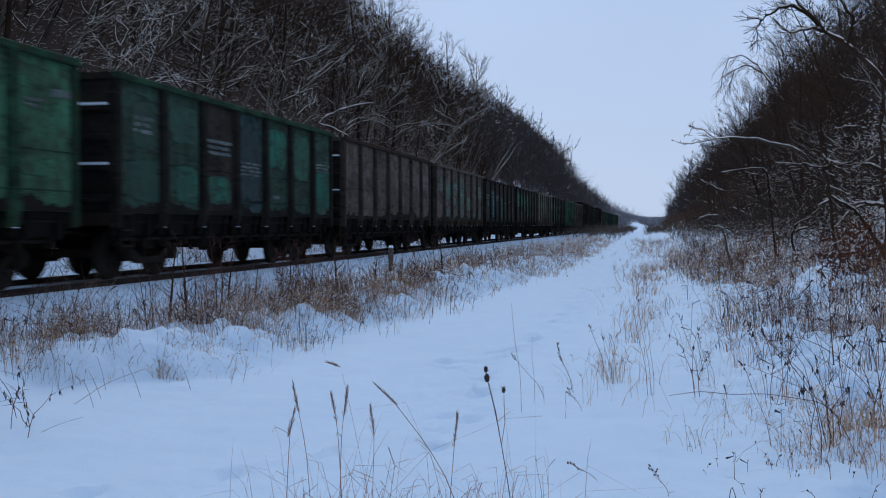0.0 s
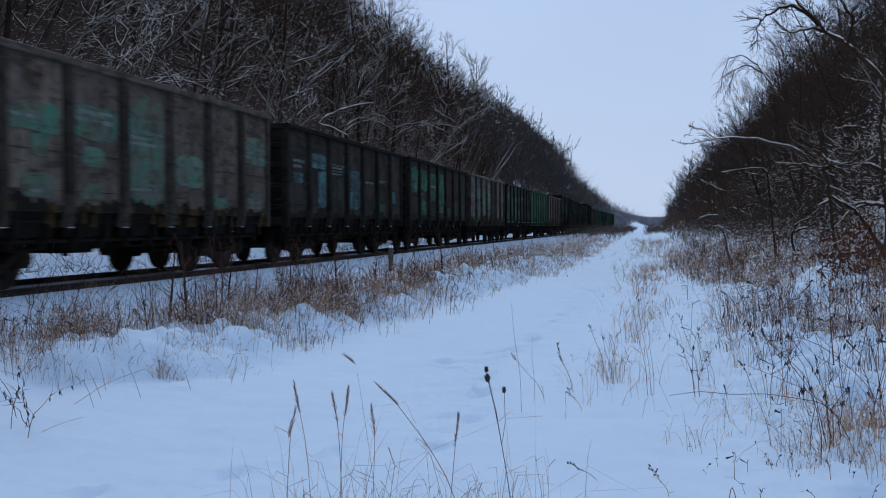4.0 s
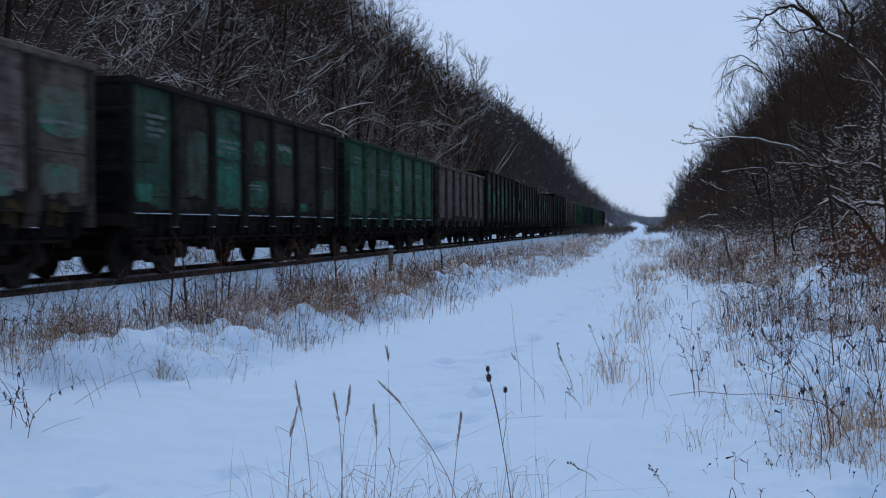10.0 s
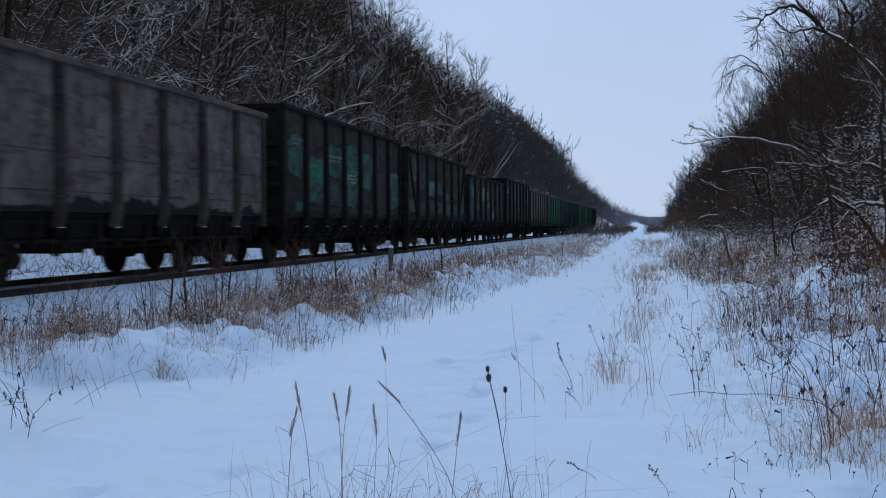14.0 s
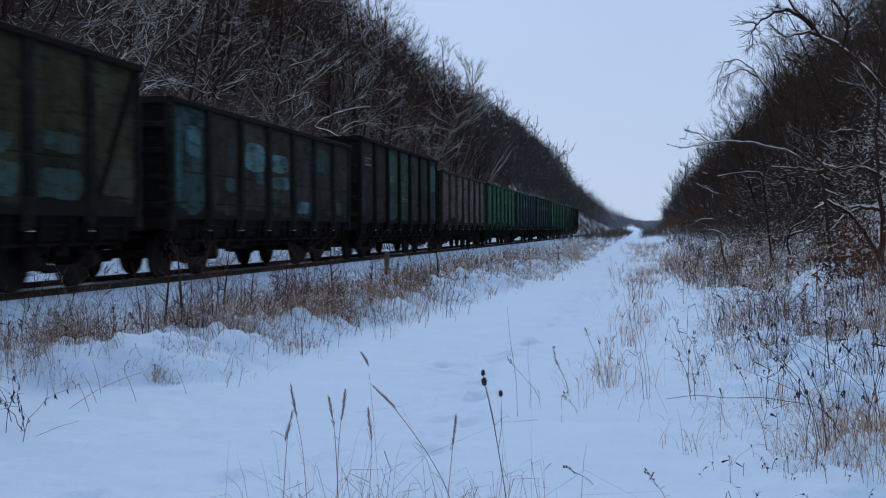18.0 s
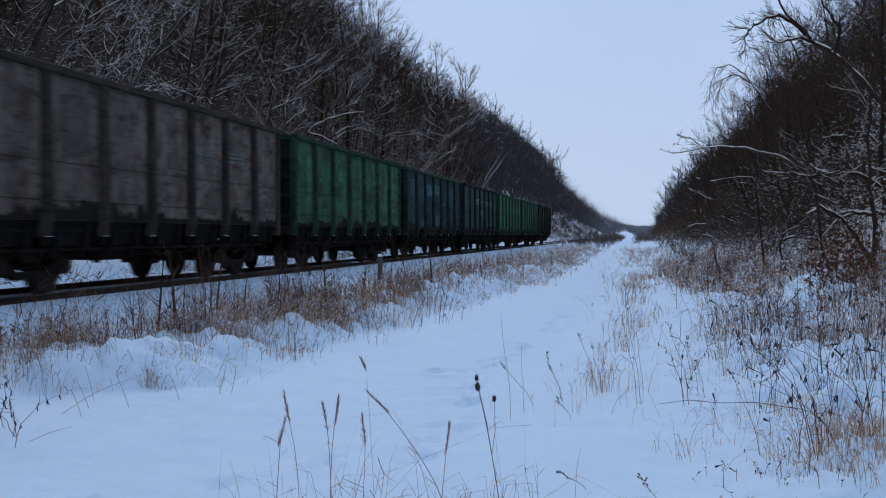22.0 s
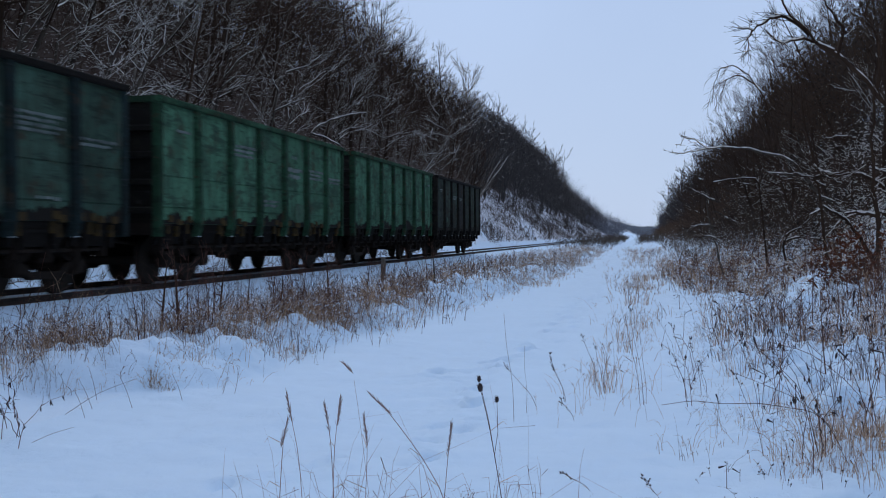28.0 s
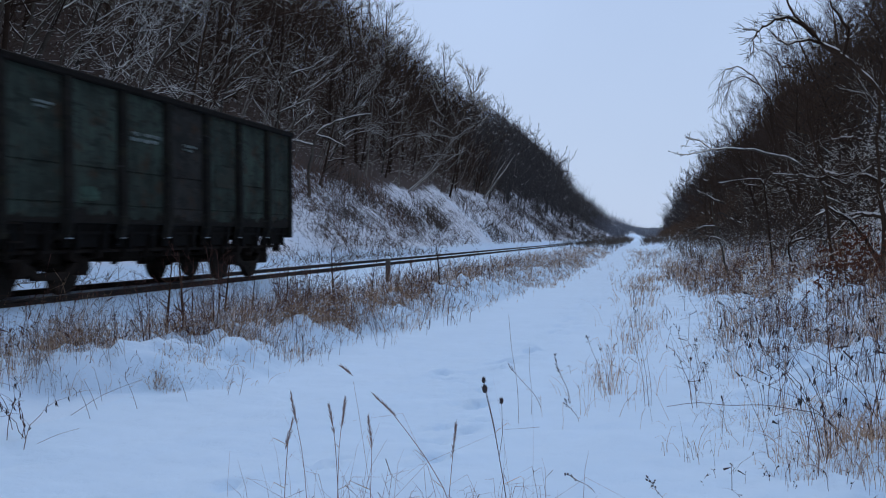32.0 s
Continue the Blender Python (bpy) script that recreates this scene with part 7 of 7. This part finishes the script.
SWAY["leaning"] = stalk("long leaning grass stalk with a dark tip", [(-.73, 4.411, .0), (-.80, 4.405, .443), (-.905, 4.389, .631), (-1.044, 4.366, .819), (-1.112, 4.355, .884)], .0034, "plume", (), .1)
SWAY["plume_d"] = stalk("short straw stalk with a dense brown plume", [(-.883, 4.584, .0), (-.848, 4.599, .419), (-.834, 4.605, .59), (-.82, 4.611, .72)], .0032, "plume", (), .12)
SWAY["nodding"] = stalk("very thin tall grass stalk nodding in the wind", [(-1.041, 4.249, .0), (-1.052, 4.258, .587), (-1.069, 4.263, .99), (-1.096, 4.26, 1.095)], .0013, "plume")
for foot, top, head, r in (((-1.05, 8.85), (-1.135, .906), "", .0036), ((-.99, 9.23), (-1.003, .594), "", .003), ((-.93, 9.62), (-1.213, .368), "umbel", .0042), ((-.71, 9.96), (-.853, .44), "umbel", .0042),
                           ((-.70, 9.96), (-.83, .36), "umbel", .0036), ((-.56, 8.96), (-.683, .192), "umbel", .0036), ((-.49, 11.52), (-.646, .50), "umbel", .005), ((-.44, 11.5), (-.50, .36), "umbel", .0044),
                           ((.0, 9.78), (-.133, .893), "umbel", .0042), ((-.03, 9.77), (-.167, .818), "", .004), ((.02, 9.8), (-.02, .60), "", .0036), ((.46, 11.04), (.274, .632), "umbel", .0046),
                           ((.55, 10.78), (.441, .475), "umbel", .0046), ((.60, 10.77), (.532, .324), "umbel", .0046), ((-.31, 6.56), (-.482, .11), "umbel", .0032), ((.10, 6.2), (.02, .16), "umbel", .003),
                           ((1.1, 7.8), (.90, .70), "umbel", .0042), ((1.35, 8.2), (1.1, .85), "umbel", .0042), ((.9, 8.9), (.76, .66), "umbel", .0042), ((.78, 7.4), (.6, .55), "umbel", .0038)):
    z = max(0, ground_z(*foot) - .02)
    dx = top[0] - foot[0]
    stalk("dark dry weed stalk with small seed heads" if head else "single bare dry stalk",
          [(foot[0], foot[1], z - .01), (foot[0] + dx * .25 + .012, foot[1], z + top[1] * .35), (foot[0] + dx * .62 - .01, foot[1], z + top[1] * .7), (top[0], foot[1], z + top[1])], r * .8, head, (), .06 if head else 0)


def shrub(x, y, tops, seed):
    """A leafless shrub: dark stems fanning from one foot, with shrivelled leaves hanging on."""
    rng = random.Random(seed)
    z = ground_z(x, y)
    root = thing("leafless_shrub", "dark thin-stemmed shrub with a few shrivelled leaves", "shrub", pose(x, y, z - .02))
    for dx, h in tops:
        foot = Vector((rng.gauss(0, .10), rng.gauss(0, .14), 0))
        tip = Vector((dx, rng.gauss(0, .18), h))
        pts = [foot.lerp(tip, i / 6) + Vector((-dx * .25 * math.sin(math.pi * i / 6) + rng.gauss(0, .012), rng.gauss(0, .012), .05 * math.sin(math.pi * i / 6))) for i in range(7)]
        b = Buf()
        b.tube(pts, [.0031 * (1 - .11 * i) for i in range(7)], 5)
        stem = part("stem", b.mesh("stem", STRAW_DARK), root)
        for i in range(4):
            q = pts[rng.randrange(2, 6)]
            d = Vector((rng.uniform(-1, 1), rng.uniform(-.6, .6), rng.uniform(-.1, .8)))
            t = Buf()
            e = branch_path(rng, q, d, rng.uniform(.06, .22), 3, .3, 0)
            t.tube(e, [.0019, .0016, .0012, .0008], 3)
            part("side_twig", t.mesh("side_twig", STRAW_DARK), stem)
        for i in range(5):
            q = pts[rng.randrange(2, 7)] + Vector((rng.gauss(0, .006), 0, 0))
            t = Buf()
            t.tube([q, q + Vector((rng.gauss(0, .006), 0, -.018)), q + Vector((rng.gauss(0, .01), 0, -.042))], [.002, .0062, .0012], 5)
            part("shrivelled_leaf", t.mesh("shrivelled_leaf", SEED), stem)


shrub(1.12, 7.3, [(-.66, .92), (-.52, .86), (-.40, .98), (-.28, .78), (-.58, .62), (-.12, .66), (.12, .9), (.3, .75)], 3)
shrub(1.52, 7.5, [(-.25, .95), (-.1, 1.1), (.02, 1.2), (.14, 1.0), (-.4, .8), (.3, .9)], 4)
shrub(1.1, 9.3, [(-.35, .9), (-.1, 1.0), (.2, 1.05), (.4, .8)], 5)
shrub(1.9, 9.8, [(-.45, .9), (-.2, 1.1), (.1, 1.0), (.4, 1.1)], 6)
shrub(-6.35, 9.2, [(-.2, .7), (-.05, .8), (.1, .75), (.2, .6)], 7)
shrub(-4.62, 7.25, [(-.12, .42), (.0, .5), (.1, .36), (.2, .3), (-.2, .3)], 9)
shrub(.35, 9.9, [(-.2, .55), (.05, .62), (.2, .5)], 8)
stalk("fallen dry twig resting on the snow", [(-4.40, 7.22, .03), (-4.32, 7.36, .075), (-4.22, 7.5, .10)], .0026, "", (), 0, "fallen_twig")
stalk("fallen straw leaning on the snowbank", [(-4.75, 8.3, .05), (-4.62, 8.6, .19), (-4.45, 9.0, .27)], .0032, "", (), 0, "fallen_twig")
for x, y, dx, h in ((-4.75, 8.75, -.13, .26), (-4.6, 8.35, -.10, .24), (-4.45, 8.9, -.12, .28), (-4.95, 9.2, -.08, .3), (-4.2, 9.4, -.1, .24), (-3.95, 9.75, .07, .3), (-3.85, 9.8, .05, .26)):
    z = ground_z(x, y)
    stalk("thin reddish stem leaning out of the snowbank", [(x, y, z - .01), (x + dx * .5 + .01, y, z + h * .5), (x + dx, y, z + h)], .0034, "", (), .05, "dry_stalk")
stalk("dry weed bent down towards the snow", [(-4.9, 7.7, .0), (-4.95, 7.7, .22), (-5.02, 7.65, .36), (-5.12, 7.6, .42)], .005, "umbel")
stalk("long bent reddish twig lying over the verge", [(1.22, 7.6, .05), (1.28, 7.6, .22), (1.12, 7.55, .37), (.93, 7.5, .40), (.75, 7.5, .425), (.52, 7.5, .41), (.33, 7.5, .43), (.12, 7.45, .40)], .0048, "", (), 0, "bent_twig")
stalk("dry stem snapped into a sharp bend", [(.33, 5.4, .0), (.37, 5.4, .20), (.385, 5.4, .30), (.42, 5.4, .16), (.46, 5.4, .0)], .004, "", (), 0, "broken_stalk")
stalk("arching bare twig over the snow", [(1.55, 7.2, .1), (1.35, 7.2, .55), (1.05, 7.2, .8), (.8, 7.2, .86)], .0045, "", (), 0, "bent_twig")
grass("foreground_blades", "thin curled straw blades in the foreground snow", 29, 34, 7, lambda g, n: (np.array([-1.5, -1.3, -1.15, -.9, -.8, -.62])[g.integers(0, 6, n)] + g.normal(0, .07, n), 4.55 + g.normal(0, .12, n)), (0.35, 0.85), [DRY_STEM, STRAW_DARK], .15, .14, .0017, .1)

grass("verge_corner_straw", "fine straw tufts in the near corner of the verge", 52, 18, 12, lambda g, n: (g.uniform(.85, 1.5, n), g.uniform(6.3, 7.5, n)), (0.14, 0.42), [STRAW, DRY_STEM], 0.4, 0.35, 0.0017, 0.4, 0.07)
grass("verge_corner_weeds", "short dark broken weeds with black pods in the near snow", 53, 15, 3, lambda g, n: (g.uniform(.35, 1.4, n), g.uniform(5.7, 7.2, n)), (0.08, 0.28), [STRAW_DARK, SEED], 0.2, 0.45, 0.0022, 1.0, 0.09, 3.6)
grass("teasel_foot_straw", "thin reddish straws round the foot of the teasel", 54, 12, 6, lambda g, n: (np.array([-.62, -.7, -.86])[g.integers(0, 3, n)] + g.normal(0, .07, n), 4.95 + g.normal(0, .15, n)), (0.25, 0.6), [DRY_STEM, STRAW_DARK], .2, .2, .0014, .4)
grass("foreground_hooks", "thin straw stems folded over into hooks", 47, 30, 4, lambda g, n: (np.array([-1.52, -1.3, -1.16, -.88, -.72, -.62])[g.integers(0, 6, n)] + g.normal(0, .05, n), 4.6 + g.normal(0, .12, n)), (0.50, 0.78), [DRY_STEM, STRAW_DARK], .25, .30, .0013, .2)


# ---------------------------------------------------------------- what moves
def motions():
    for k, w in enumerate(WAGONS):
        walk(w, [(t, pose(TRACK, y - (PITCH - BODY) / 2 - k * PITCH - BODY / 2, RH)) for t, y in TRAIN])
    # the nodding stalk swings in the wind; the others stir
    tops = ((0, -77), (1, -66), (2, -85), (3, -67), (4.5, -40), (6, -13), (7, -30), (8, -38), (10, 9), (12, 20), (14, 4), (17, -7), (20, -37), (22, -11), (25, -30), (28, -40), (31, -58), (32, -50))
    for k, (name, ob) in enumerate(SWAY.items()):
        at = ob.location.copy()
        if name == "nodding":
            walk(ob, [(t, pose(*at, 0, a * 0.135, 0)) for t, a in tops])
            plume = [c for c in ob.children if c.name.startswith("seed_plume")][0]
            tip = plume.location.copy()
            walk(plume, [(t, pose(*tip, 0, a * 0.6, 0)) for t, a in tops])
        else:
            walk(ob, [(t, pose(*at, 0.2 * math.sin(t * 1.7 + k), 0.022 * (a + 40) * (0.6 + 0.1 * k) * 0.5, 0)) for t, a in tops])
    first = {}
    turn = math.degrees(1 / 0.475)
    ts, ys = [t for t, _ in TRAIN], [y for _, y in TRAIN]
    for wheel in WHEELSETS:
        key = round(wheel.location.y, 3)
        if key not in first:
            rows = []
            for i in range(0, 32 * 15 + 1):
                t = i / 15
                gone = ys[0] - float(np.interp(t, ts, ys))
                rows.append((t, pose(0, key, .475) @ pose(0, 0, 0, (gone * turn) % 360, 0, 0)))
            walk(wheel, rows)
            first[key] = wheel.animation_data
        else:
            wheel.rotation_mode = "QUATERNION"
            keys = wheel.animation_data_create()
            keys.action = first[key].action
            keys.action_slot = first[key].action_slot


motions()
